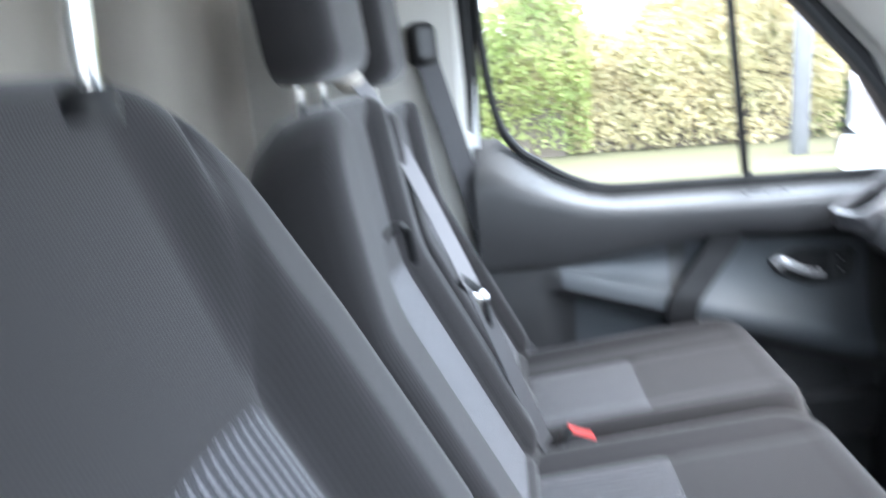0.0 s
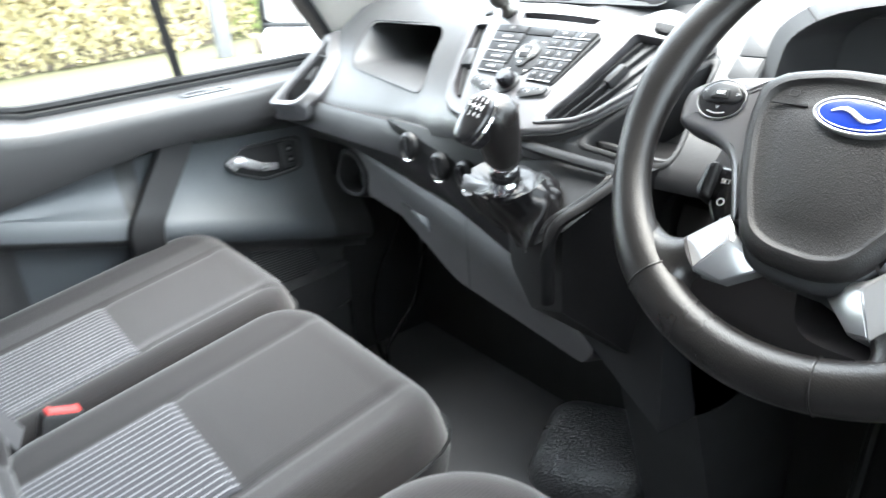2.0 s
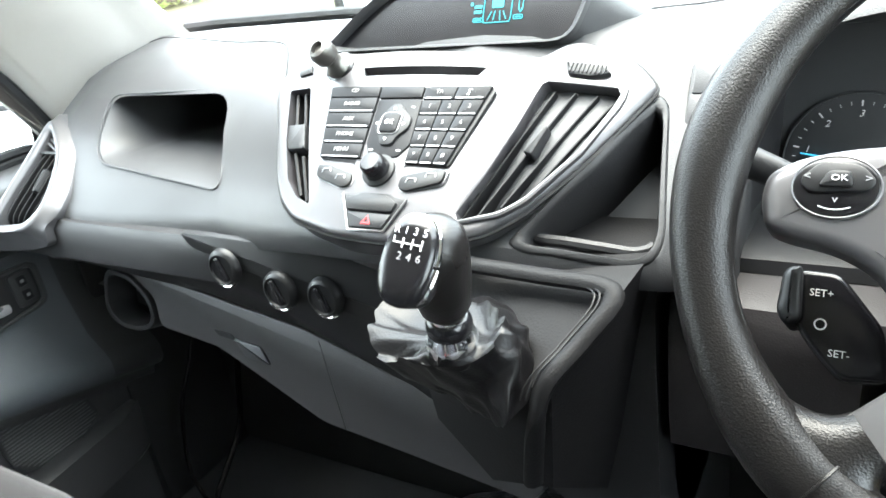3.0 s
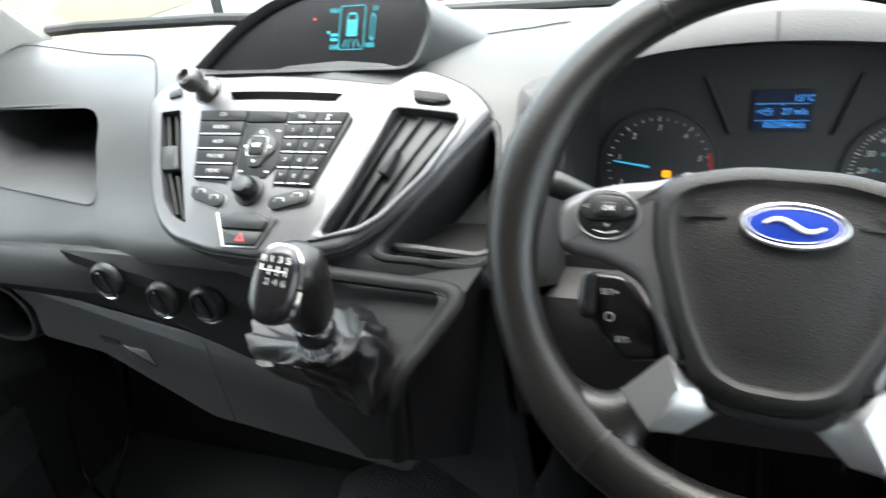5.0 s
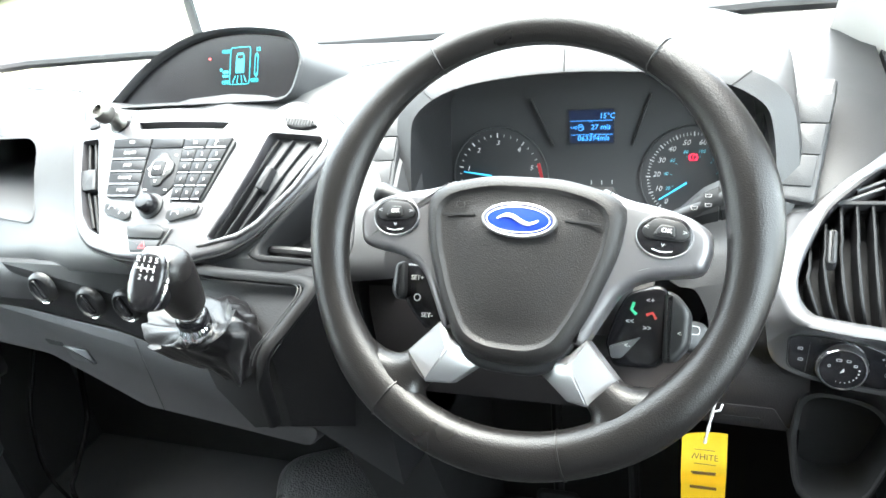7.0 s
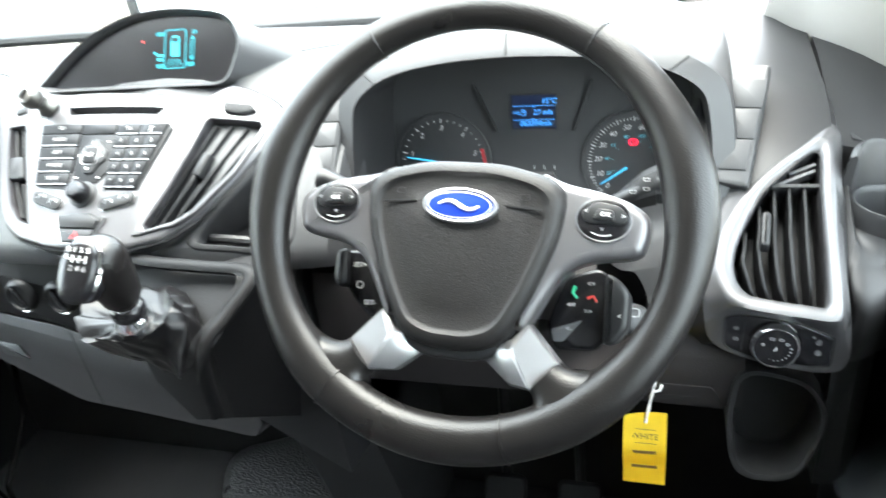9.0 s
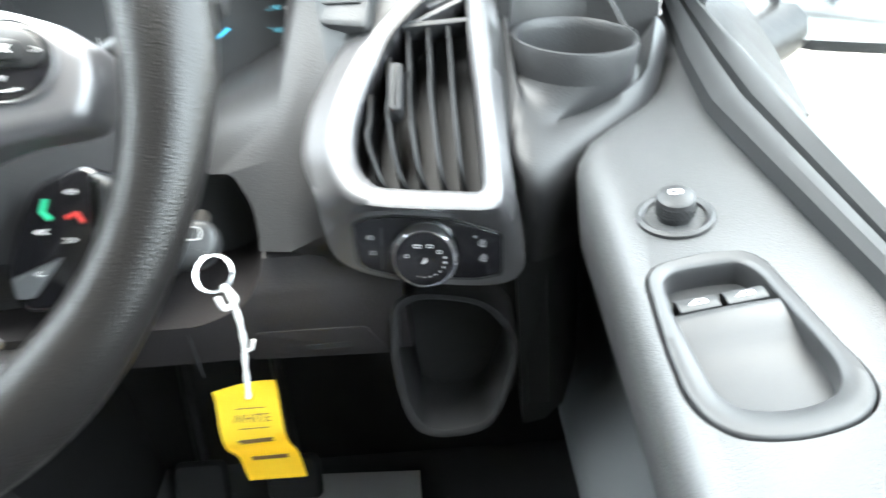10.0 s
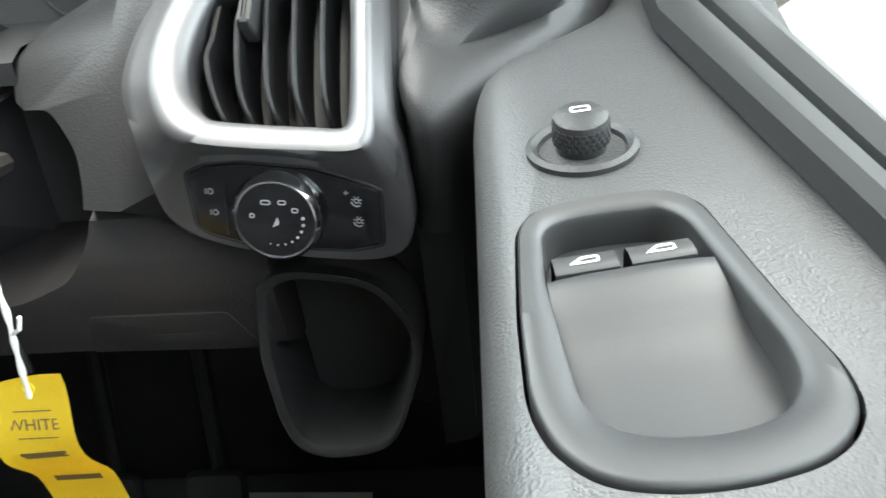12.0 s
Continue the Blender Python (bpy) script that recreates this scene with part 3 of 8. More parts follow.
# open cubby before the passenger
hole = rounded([(-0.634, 0.840), (-0.588, 0.772), (-0.333, 0.752), (-0.388, 0.844)], [0.03, 0.03, 0.02, 0.03], 5)
bm = loft([[(0.60, -a, b) for a, b in hole], [(0.80, -a, b) for a, b in hole], [(0.99, -a * 0.985, 0.775 + (b - 0.795) * 0.9) for a, b in hole]])
cut(upper, bm)


def face_x(z, y):
    """How far ahead the passenger's face of the dashboard lies."""
    return 0.672 + (z - 0.705) * 1.26 - 0.008


rim_path = [Vector((face_x(b, -a) - 0.012 * math.sin(math.pi * min(1, max(0, (b - 0.71) / 0.17))), -a, b)) for a, b in hole]
part("cubby_lip", tube(rim_path, 0.0014, 6, closed=True), PAD, upper)

# instrument binnacle and the pad behind it
arch = [(-0.236, 0.74), (-0.239, 0.84), (-0.252, 0.880), (-0.31, 0.906), (-0.42, 0.916), (-0.54, 0.906), (-0.606, 0.882), (-0.626, 0.845), (-0.632, 0.74)]


def arch_ring(x, grow, lift=0.0):
    c = Vector((-0.42, 0.80))
    out = []
    for p in glide([(q[0], q[1], 0) for q in arch], 40):
        d = (Vector((p.x, p.y)) - c)
        k = 1 + grow / max(d.length, 0.01)
        out.append((x, c.x + d.x * k, c.y + d.y * k + lift))
    return out


front_in, front_out = arch_ring(0.775, -0.006), arch_ring(0.790, 0.017)
mid_in, back_in, back_out = arch_ring(0.80, -0.008), arch_ring(0.90, -0.03), arch_ring(0.97, 0.024, -0.004)


def lean(ring, k):
    """Draws the hood's lower ends towards the driver."""
    return [(x - k * (0.905 - z), y, z) for x, y, z in ring]


hood_ = part("instrument_hood", loft([lean(front_in, 0.30), lean(arch_ring(0.783, 0.0145), 0.30), lean(front_out, 0.30), lean(back_out, 0.12)], closed=False, caps=False), PAD, dash, "grey hood over the instruments")
part("hood_lining", loft([lean(back_in, 0.1), lean(mid_in, 0.25), lean(front_in, 0.30)], closed=False, caps=False), PLASTIC, hood_, "dark lining of the hood")
for k in (12, 20, 28):
    a, b = lean(front_in, 0.30)[k], lean(arch_ring(0.783, 0.0145), 0.30)[k]
    part("hood_seam", tube([Vector(a) + Vector((-0.0004, 0, 0)), Vector(b) + Vector((-0.0004, 0, 0))], 0.0008, 5), DEEP, hood_, "dark seam")
pad_rows = [[(1.13, y, 0.868) for y in (-0.19, -0.3, -0.42, -0.54, -0.65)], [(1.0, y, 0.893) for y in (-0.19, -0.3, -0.42, -0.54, -0.65)], [(0.93, y, z) for y, z in ((-0.19, 0.888), (-0.3, 0.897), (-0.42, 0.900), (-0.54, 0.892), (-0.65, 0.868))], [(0.86, y, z) for y, z in ((-0.19, 0.876), (-0.3, 0.880), (-0.42, 0.885), (-0.54, 0.876), (-0.65, 0.852))]]
part("top_pad", loft(pad_rows, closed=False, caps=False), PAD, dash)

RIGHT = [dash_section(-0.524, (0.706, 0.664), (0.730, 0.722), (0.80, 0.724), (0.84, 0.722), bulge=0.006), dash_section(-0.538, (0.684, 0.654), (0.732, 0.730), (0.82, 0.730), (0.84, 0.726), bulge=0.014), dash_section(-0.588, (0.675, 0.650), (0.745, 0.752), (0.83, 0.750), (0.86, 0.745), bulge=0.016), dash_section(-0.612, (0.667, 0.648), (0.815, 0.848), (0.98, 0.862), bulge=0.016), dash_section(-0.635, (0.656, 0.660), (0.828, 0.850), (0.98, 0.866)), dash_section(-0.65, (0.652, 0.690), (0.835, 0.848), (0.98, 0.868)), dash_section(-0.70, (0.648, 0.698), (0.828, 0.838), (0.97, 0.86)),
         dash_section(-0.735, (0.650, 0.698), (0.825, 0.830), (0.95, 0.848)), dash_section(-0.744, (0.668, 0.70), (0.83, 0.812), (0.93, 0.815), (1.10, 0.82))]
right_panel = part("vent_panel", loft(RIGHT), CHARCOAL, dash, "grey panel round the vent beside the door")


# ---- centre console: one silver bezel that bows towards the seats, with its keys and vents
STACK = panel((0.632, 0, 0.785), (-0.6216, 0, 0.783))


def bow(x):
    """How far the bezel stands out of the STACK plane across its width."""
    return 0.012 - 0.55 * (x + 0.05) ** 2


def bowed(bm, step=0.014):
    """Dices a shape across its width and bends it along the bezel."""
    xs = [v.co.x for v in bm.verts]
    x = min(xs) + step
    while x < max(xs) - step * 0.3:
        bmesh.ops.bisect_plane(bm, geom=bm.verts[:] + bm.edges[:] + bm.faces[:], plane_co=(x, 0, 0), plane_no=(1, 0, 0))
        x += step
    for v in bm.verts:
        v.co.z += bow(v.co.x)
    return bm


def on(m, x, y, z=0.0, turn=0.0):
    return m @ at2(x, y, z, turn)


def key(outline, parent, m, mat=BLACK, height=0.003, bevel=0.0008, name="button", label=""):
    return part(name, slab(outline, height + 0.004, bevel, 2, front=height), mat, parent, label, m)


bezel_line = rounded([(-0.2290, 0.1266), (-0.2338, 0.1492), (-0.2198, 0.1654), (-0.1975, 0.1747), (-0.1755, 0.1780), (-0.1265, 0.1700), (-0.0706, 0.1690), (-0.0193, 0.1665), (0.0171, 0.1640), (0.0721, 0.1608), (0.0823, 0.1702), (0.0994, 0.1808), (0.124, 0.1747), (0.1511, 0.1641), (0.1654, 0.1508), (0.1737, 0.1402), (0.1501, 0.0964), (0.1229, 0.0502), (0.0909, 0.0067), (0.0649, -0.0149), (0.0209, -0.0294), (-0.0286, -0.0331), (-0.0779, -0.0308), (-0.1289, -0.0189), (-0.1536, -0.0016), (-0.1725, 0.0231), (-0.2056, 0.0858)], 0.010, 3)
radio = part("console_bezel", bowed(slab(bezel_line, 0.08, 0.006, 3)), CONSOLE, dash, "silver-grey centre console bezel", STACK)
part("bezel_seam", tube([STACK @ Vector((x, y, bow(x) - 0.0075)) for x, y in bezel_line], 0.0022, 6, closed=True), DEEP, radio, "dark seam")


def fin(a, b, wide, top, deep, mat, parent, name="louvre"):
    """A louvre from a to b, its upper edge a little under the bezel's face."""
    rings = []
    side = Vector((b[1] - a[1], a[0] - b[0])).normalized() * wide / 2
    for i in range(7):
        x, y = a[0] + (b[0] - a[0]) * i / 6, a[1] + (b[1] - a[1]) * i / 6
        z = bow(x) + top
        rings.append([(x + side.x * k, y + side.y * k, z + dz) for k, dz in ((-1, -deep), (1, -deep), (1, -0.0008), (0.5, 0), (-0.5, 0), (-1, -0.0008))])
    return part(name, loft(rings), mat, parent, m=STACK)


# tall vent on the passenger's side
slot_ = rounded([(-0.2065, 0.1314), (-0.1752, 0.1312), (-0.147, 0.0669), (-0.1134, -0.0037), (-0.1335, 0.0035), (-0.1547, 0.0229), (-0.1800, 0.0682)], 0.004)
cut(radio, slab(slot_, 0.06, front=0.03), STACK)
for a, b in (((-0.199, 0.129), (-0.170, 0.066)), ((-0.187, 0.129), (-0.157, 0.066)), ((-0.166, 0.056), (-0.135, 0.008)), ((-0.153, 0.052), (-0.124, 0.002))):
    fin(a, b, 0.0035, -0.006, 0.022, VENTBLACK, radio)
part("louvre_wheel", bowed(slab(rounded([(-0.190, 0.088), (-0.163, 0.088), (-0.150, 0.058), (-0.176, 0.058)], 0.003), 0.014, 0.003, front=-0.001)), PLASTIC, radio, m=STACK)
part("vent_back", slab(slot_, 0.004), VENTBLACK, radio, m=on(STACK, 0, 0, -0.036))
part("vent_dial", bowed(slab(rounded([(-0.2029, 0.1559), (-0.1861, 0.1603), (-0.180, 0.1484), (-0.1991, 0.1462)], 0.003), 0.01, 0.002, front=0.003)), PLASTIC, radio, "ribbed grey dial", STACK)

# large slanting vent towards the driver, with a thin raised lip
big_in = rounded([(0.0827, 0.1315), (0.1481, 0.1309), (0.1471, 0.1208), (0.1252, 0.0681), (0.0934, 0.0204), (0.0762, 0.0049), (0.0378, -0.0101), (0.0551, 0.0325), (0.0711, 0.085)], 0.005)
big_out = rounded([(0.0745, 0.1375), (0.1530, 0.1365), (0.1525, 0.1190), (0.1290, 0.0655), (0.0960, 0.0160), (0.0775, 0.0000), (0.0285, -0.0165), (0.0510, 0.0335), (0.0665, 0.087)], 0.005)
cut(radio, slab(big_in, 0.06, front=0.03), STACK)
part("vent_lip", bowed(hoop(big_out, big_in, 0.012, 0.002, 90)), CONSOLE, radio, "raised silver lip", on(STACK, 0, 0, 0.003))
for a, b in (((0.0790, 0.122), (0.0462, 0.010)), ((0.0912, 0.1262), (0.0425, -0.0075)), ((0.1085, 0.1272), (0.0561, 0.0004)), ((0.1272, 0.1262), (0.0735, 0.0115)), ((0.1410, 0.120), (0.092, 0.024))):
    fin(a, b, 0.0024, -0.004, 0.026, VENTBLACK, radio)
part("louvre_tab", bowed(slab(rounded([(0.0880, 0.0905), (0.0965, 0.0885), (0.0885, 0.0605), (0.0805, 0.0625)], 0.002), 0.012, 0.002, front=0.002)), PLASTIC, radio, m=STACK)
part("vent_back", slab(big_in, 0.004), VENTBLACK, radio, m=on(STACK, 0, 0, -0.052))
dial_r = part("vent_dial", bowed(slab(rounded([(0.0960, 0.1535), (0.1310, 0.1520), (0.1375, 0.1440), (0.1200, 0.1385), (0.1010, 0.1405)], 0.004), 0.012, 0.003, front=0.0055)), PLASTIC, radio, "ribbed grey dial", STACK)
for i in range(9):
    x = 0.1035 + 0.0035 * i
    part("dial_rib", slab(rect(0.0014, 0.009), 0.002, 0.0004), PLASTIC, dial_r, m=on(STACK, x, 0.1462, bow(x) + 0.0066, -8))

# disc slot
slot = rounded([(-0.111, 0.1490), (0.0261, 0.1455), (0.0194, 0.1359), (-0.1057, 0.1384)], 0.002)
cut(radio, slab(slot, 0.055, front=0.03), STACK)
part("slot_back", slab(slot, 0.004), DEEP, radio, "dark disc slot", on(STACK, 0, 0, -0.022))

# key field: black base, rows of close-set keys with bright lower lines
FACE = on(STACK, 0, 0, 0.0102)
field = part("key_field", slab(rounded([(-0.1395, 0.1260), (-0.1200, 0.0440), (-0.0800, 0.0395), (-0.0690, 0.0300), (-0.0580, 0.0165), (-0.0350, 0.0165), (-0.0260, 0.0300), (-0.0210, 0.0385), (0.0205, 0.0400), (0.0435, 0.1170), (0.0400, 0.1215), (-0.0280, 0.1255)], 0.004), 0.012, 0.001, front=0.0014), BLACK, radio, "black radio key field", FACE)
PADK = on(FACE, 0, 0, 0.0016)


def edge(b, top, low):
    """A field edge that leans: its place across at height b, between those at its top and foot."""
    return low + (top - low) * (b - 0.042) / 0.082


def row_key(b0, b1, l, r, f0, f1, word, lined=True):
    """One key between two slanting edges, with its word and lower line."""
    q = [(edge(b, *l) * (1 - f) + edge(b, *r) * f, b) for b, f in ((b1, f0), (b0, f0), (b0, f1), (b1, f1))]
    g = 0.00045
    q = [(q[0][0] + g, q[0][1] - g), (q[1][0] + g, q[1][1] + g), (q[2][0] - g, q[2][1] + g), (q[3][0] - g, q[3][1] - g)]
    k = key(rounded(q, 0.0008, 3), field, PADK, KEYTOP, 0.0026)
    cx, cy, w = sum(p[0] for p in q) / 4, (b0 + b1) / 2, q[2][0] - q[1][0]
    if word:
        lettering(word, 0.0060, GREYPRINT, k, on(PADK, cx, cy + 0.001, 0.0027))
    if lined:
        part("key_line", slab(rounded([(q[1][0] + 0.002, b0 + 0.0010), (q[2][0] - 0.002 * (w > 0.03), b0 + 0.0010), (q[2][0] - 0.002 * (w > 0.03), b0 + 0.0022), (q[1][0] + 0.002, b0 + 0.0020)], 0.0004, 2), 0.0006), SATIN, k, "bright lower line", on(PADK, 0, 0, 0.0030))
    return k


LB = (0.0440, 0.0600, 0.0770, 0.0940, 0.1110, 0.1240)
for i, word in enumerate(("MENU", "PHONE", "AUX", "RADIO", "CD")):
    row_key(LB[i], LB[i + 1], (-0.1375, -0.1185), (-0.0775, -0.0725), 0, 1, word, i < 4)
RB = (0.0405, 0.0575, 0.0745, 0.0910, 0.1075, 0.1220)
for i, row in enumerate((("*", "0", "#"), ("7", "8", "9"), ("4", "5", "6"), ("1", "2", "3"))):
    for c, word in enumerate(row):
        row_key(RB[i], RB[i + 1], (-0.0279, -0.0230), (0.0413, 0.0190), c / 3, (c + 1) / 3, word)
for c, word in enumerate(("TA", "")):
    k = row_key(RB[4], RB[5], (-0.0279, -0.0230), (0.0413, 0.0190), c / 2, (c + 1) / 2, word)
part("note_mark", tube([Vector((0.018, 0.112, 0)), Vector((0.0195, 0.112, 0)), Vector((0.0195, 0.118, 0)), Vector((0.022, 0.117, 0))], 0.0006, 5), WHITEPRINT, k, m=on(PADK, 0, 0, 0.0029))
key(rounded([(-0.0765, 0.1235), (-0.0755, 0.1100), (-0.0290, 0.1100), (-0.0290, 0.1225)], 0.001, 3), field, PADK, KEYTOP, 0.0024)
hub_key = key(rounded([(-0.0750, 0.1090), (-0.0715, 0.060), (-0.064, 0.047), (-0.034, 0.047), (-0.0245, 0.060), (-0.0275, 0.1090)], 0.003), field, PADK, KEYTOP, 0.0016)
cross = key([(-0.0505 + (x + 0.071) * 0.84, 0.0805 + (y - 0.0955) * 0.84) for x, y in rounded([(-0.090, 0.100), (-0.081, 0.114), (-0.076, 0.121), (-0.065, 0.121), (-0.060, 0.114), (-0.047, 0.104), (-0.047, 0.090), (-0.058, 0.080), (-0.062, 0.069), (-0.077, 0.069), (-0.081, 0.080), (-0.090, 0.088)], 0.005)], hub_key, PADK, BLACK, 0.0042)
part("ok_ring", hoop(rounded(rect(0.0225, 0.0235, -0.0510, 0.0805), 0.006), rounded(rect(0.0200, 0.0210, -0.0510, 0.0805), 0.005), 0.004, 0.0006, 48), SATIN, hub_key, "bright ring", on(PADK, 0, 0, 0.0052))
ok = key(rounded(rect(0.0195, 0.0205, -0.0510, 0.0805), 0.005), hub_key, PADK, KEYTOP, 0.0066, 0.002)
lettering("OK", 0.0066, WHITEPRINT, ok, on(PADK, -0.0510, 0.0805, 0.0069))
for dx, dy, turn in ((-0.0145, 0.0, 90), (0.0145, 0.0, -90), (0, 0.0165, 0), (0, -0.0165, 180)):
    part("arrow", slab([(-0.0019, -0.0014), (0.0019, -0.0014), (0, 0.0018)], 0.0006), WHITEPRINT, cross, m=on(PADK, -0.0510 + dx, 0.0805 + dy, 0.0047, turn))
for x, y in ((-0.064, 0.054), (-0.034, 0.054), (-0.034, 0.100)):
    part("mark", slab(rect(0.004, 0.0012), 0.0005), WHITEPRINT, hub_key, m=on(PADK, x, y, 0.0020))
part("volume_knob", lathe([(0.0122, -0.002), (0.0120, 0.008), (0.0108, 0.015), (0.0085, 0.0172), (0.0, 0.0176)]), GLOSS, field, "gloss black volume knob", on(PADK, -0.0475, 0.0330, 0.001))
part("knob_ring", lathe([(0.0160, -0.002), (0.0160, 0.0025), (0.0130, 0.0035), (0.0, 0.0030)]), BLACK, field, m=on(PADK, -0.0475, 0.0330, 0.0))
for x, s in ((-0.0930, 1), (-0.0010, -1)):
    pill = [(-0.023 * s, 0.010), (-0.021 * s, -0.003), (0.012 * s, -0.013), (0.020 * s, -0.010), (0.020 * s, 0.001), (-0.009 * s, 0.009)]
    part("pill_rim", hoop([(a * 1.06, b * 1.10) for a, b in rounded(pill, 0.004)], rounded(pill, 0.004), 0.004, 0.0006, 48), SATIN, radio, "bright edge", on(FACE, x, 0.0265, 0.0018))
    k = key(rounded(pill, 0.004), radio, on(FACE, x, 0.0265, 0.001), BLACK, 0.0035)
    for dx, dy in ((-0.010 * s, 0.003), (0.008 * s, -0.003)):
        part("mark", tube([Vector((-0.005, -0.002, 0)), Vector((-0.004, 0.002, 0)), Vector((0.004, 0.0024, 0)), Vector((0.0048, -0.001, 0))], 0.0006, 5), SATIN, k, m=on(FACE, x + dx, 0.0265 + dy, 0.0048))
HZ = on(STACK, -0.041 + 0.057 * 0.92, -0.009, 0.0108) @ Matrix.Diagonal((0.92, 0.92, 1, 1))
hz = key(rounded([(-0.094, 0.018), (-0.080, 0.018), (-0.074, 0.021), (-0.042, 0.021), (-0.036, 0.018), (-0.022, 0.016), (-0.035, -0.017), (-0.075, -0.018)], 0.002), radio, on(HZ, 0, 0, 0.0005), BLACK, 0.002, name="hazard_panel", label="black hazard switch panel")
part("panel_rim", tube([on(HZ, 0, 0, 0.0025) @ Vector((x, y, 0)) for x, y in ((-0.095, 0.018), (-0.075, -0.019), (-0.035, -0.018), (-0.021, 0.016))], 0.0011, 6), SATIN, hz, "bright edge")
kk = key(rounded([(-0.083, -0.001), (-0.031, -0.001), (-0.037, -0.0155), (-0.073, -0.0165)], 0.002), hz, on(HZ, 0, 0, 0.002), BLACK, 0.0022, name="hazard_button")
part("triangle", hoop([(-0.0062, -0.0048), (0.0062, -0.0048), (0, 0.0052)], [(-0.0026, -0.0026), (0.0026, -0.0026), (0, 0.0020)], 0.0006, 0.0001, 24), DARKRED, kk, "red triangle", on(HZ, -0.056, -0.0085, 0.0048))
part("rocker", slab(rounded([(-0.086, 0.013), (-0.072, 0.0185), (-0.044, 0.0185), (-0.029, 0.011), (-0.032, 0.001), (-0.083, 0.001)], 0.002), 0.004, 0.001, front=0.0036), BLACK, hz, m=on(HZ, 0, 0, 0.002))

# screen in its hood on top of the console
SCR = panel((0.782, 0, 0.905), (-0.85, 0, 0.53))
hood_out = rounded([(-0.190, -0.012), (0.092, -0.012), (0.108, 0.040), (0.088, 0.072), (0.020, 0.084), (-0.06, 0.080), (-0.13, 0.046)], [0.01, 0.02, 0.03, 0.04, 0.05, 0.05, 0.04], 5)
hood_in = rounded([(-0.178, -0.005), (0.084, -0.006), (0.099, 0.042), (0.080, 0.068), (0.018, 0.0785), (-0.059, 0.0745), (-0.127, 0.042)], [0.006, 0.015, 0.03, 0.03, 0.05, 0.05, 0.04], 5)
hood = part("screen_hood", hoop(hood_out, hood_in, 0.10, 0.006, 96, lift=-0.008), PAD, dash, "grey hood round the screen", SCR)
cx_, cy_ = -0.04, 0.02
fair = resample(hood_out, 96)
part("hood_fairing", loft([[(cx_ + (x - cx_) * k, cy_ + (y - cy_) * k2, z) for x, y in fair] for k, k2, z in ((0.995, 0.995, -0.004), (1.02, 1.01, -0.02), (1.10, 1.0, -0.055), (1.25, 0.9, -0.10), (1.5, 0.6, -0.16))], caps=False), PAD, hood, "", SCR, 60)
scr = part("display_screen", slab(hood_in, 0.01), GLOSS, hood, "black glossy display panel", on(SCR, 0, 0, -0.012))
S2 = on(SCR, 0, 0, -0.0115)


def bar(x, y, w, h, mat, parent, m, name="screen_mark", turn=0.0):
    return part(name, slab(rect(w, h), 0.0006), mat, parent, m=on(m, x, y, 0.0003, turn))


LX, LY = 0.010, 0.036
part("screen_mark", hoop(rect(0.030, 0.047), rect(0.0285, 0.0455), 0.0006, 0.0001, 48), LCD, scr, m=on(S2, LX, LY + 0.001, 0.0004))
part("screen_mark", slab(rounded([(-0.006, -0.012), (0.006, -0.012), (0.006, 0.008), (0.004, 0.013), (-0.004, 0.013), (-0.006, 0.008)], 0.001), 0.0006), LCD, scr, "cyan picture of a van from above", on(S2, LX, LY + 0.004, 0.0003))
part("screen_mark", slab(rounded(rect(0.0085, 0.005), 0.001), 0.0006), GLOSS, scr, m=on(S2, LX, LY + 0.012, 0.0008))
for dx, turn in ((-0.008, -25), (-0.003, -8), (0.003, 8), (0.008, 25)):
    bar(LX + dx, LY - 0.0155, 0.0007, 0.009, LCD, scr, S2, turn=turn)
for x, y, w, h in ((LX - 0.022, LY + 0.020, 0.011, 0.0045), (LX - 0.020, LY - 0.019, 0.011, 0.0045), (LX + 0.022, LY - 0.018, 0.010, 0.0045)):
    part("screen_mark", hoop(rect(w, h), rect(w - 0.0012, h - 0.0012), 0.0006, 0.0001, 24), LCD, scr, m=on(S2, x, y, 0.0003))
    bar(x, y, w * 0.6, 0.0012, LCD, scr, S2)
lettering("13", 0.007, LCD, scr, on(S2, LX + 0.026, LY + 0.020, 0.0002))
part("screen_mark", hoop(rounded(rect(0.0048, 0.030), 0.002), rounded(rect(0.0036, 0.0288), 0.0015), 0.0006, 0.0001, 32), LCD, scr, m=on(S2, LX + 0.024, LY + 0.001, 0.0003))
for y, w in ((LY - 0.006, 0.008), (LY - 0.011, 0.008)):
    bar(LX - 0.021, y, w, 0.003, LCD, scr, S2)
bar(LX - 0.028, LY - 0.003, 0.003, 0.003, LCD, scr, S2)
part("lamp_dot", slab(disc(0.0015, 12), 0.0006), RED, scr, m=on(S2, -0.036, 0.048, 0.0003))


for line in (((0.815, -0.083), (0.86, -0.105), (0.915, -0.153), (0.955, -0.207), (0.995, -0.272)), ((0.975, 0.70), (0.985, 0.66), (0.925, 0.475), (0.895, 0.345), (0.80, 0.275))):
    pts = []
    for p in glide([(x, y, 0) for x, y in line], 40):
        hit, at, _, _ = upper.ray_cast(Vector((p.x, p.y, 1.2)), Vector((0, 0, -1)))
        if hit:
            pts.append(at + Vector((0, 0, 0.0002)))
    if len(pts) > 4:
        part("pad_seam", tube(pts, 0.0013, 5), DEEP, upper, "dark seam")


# ---- vents beside the doors
LP = panel((0.645, -0.679, 0.661), (-0.98, 0.03, 0.17)) @ Matrix.Rotation(radians(-5.5), 4, "Z")


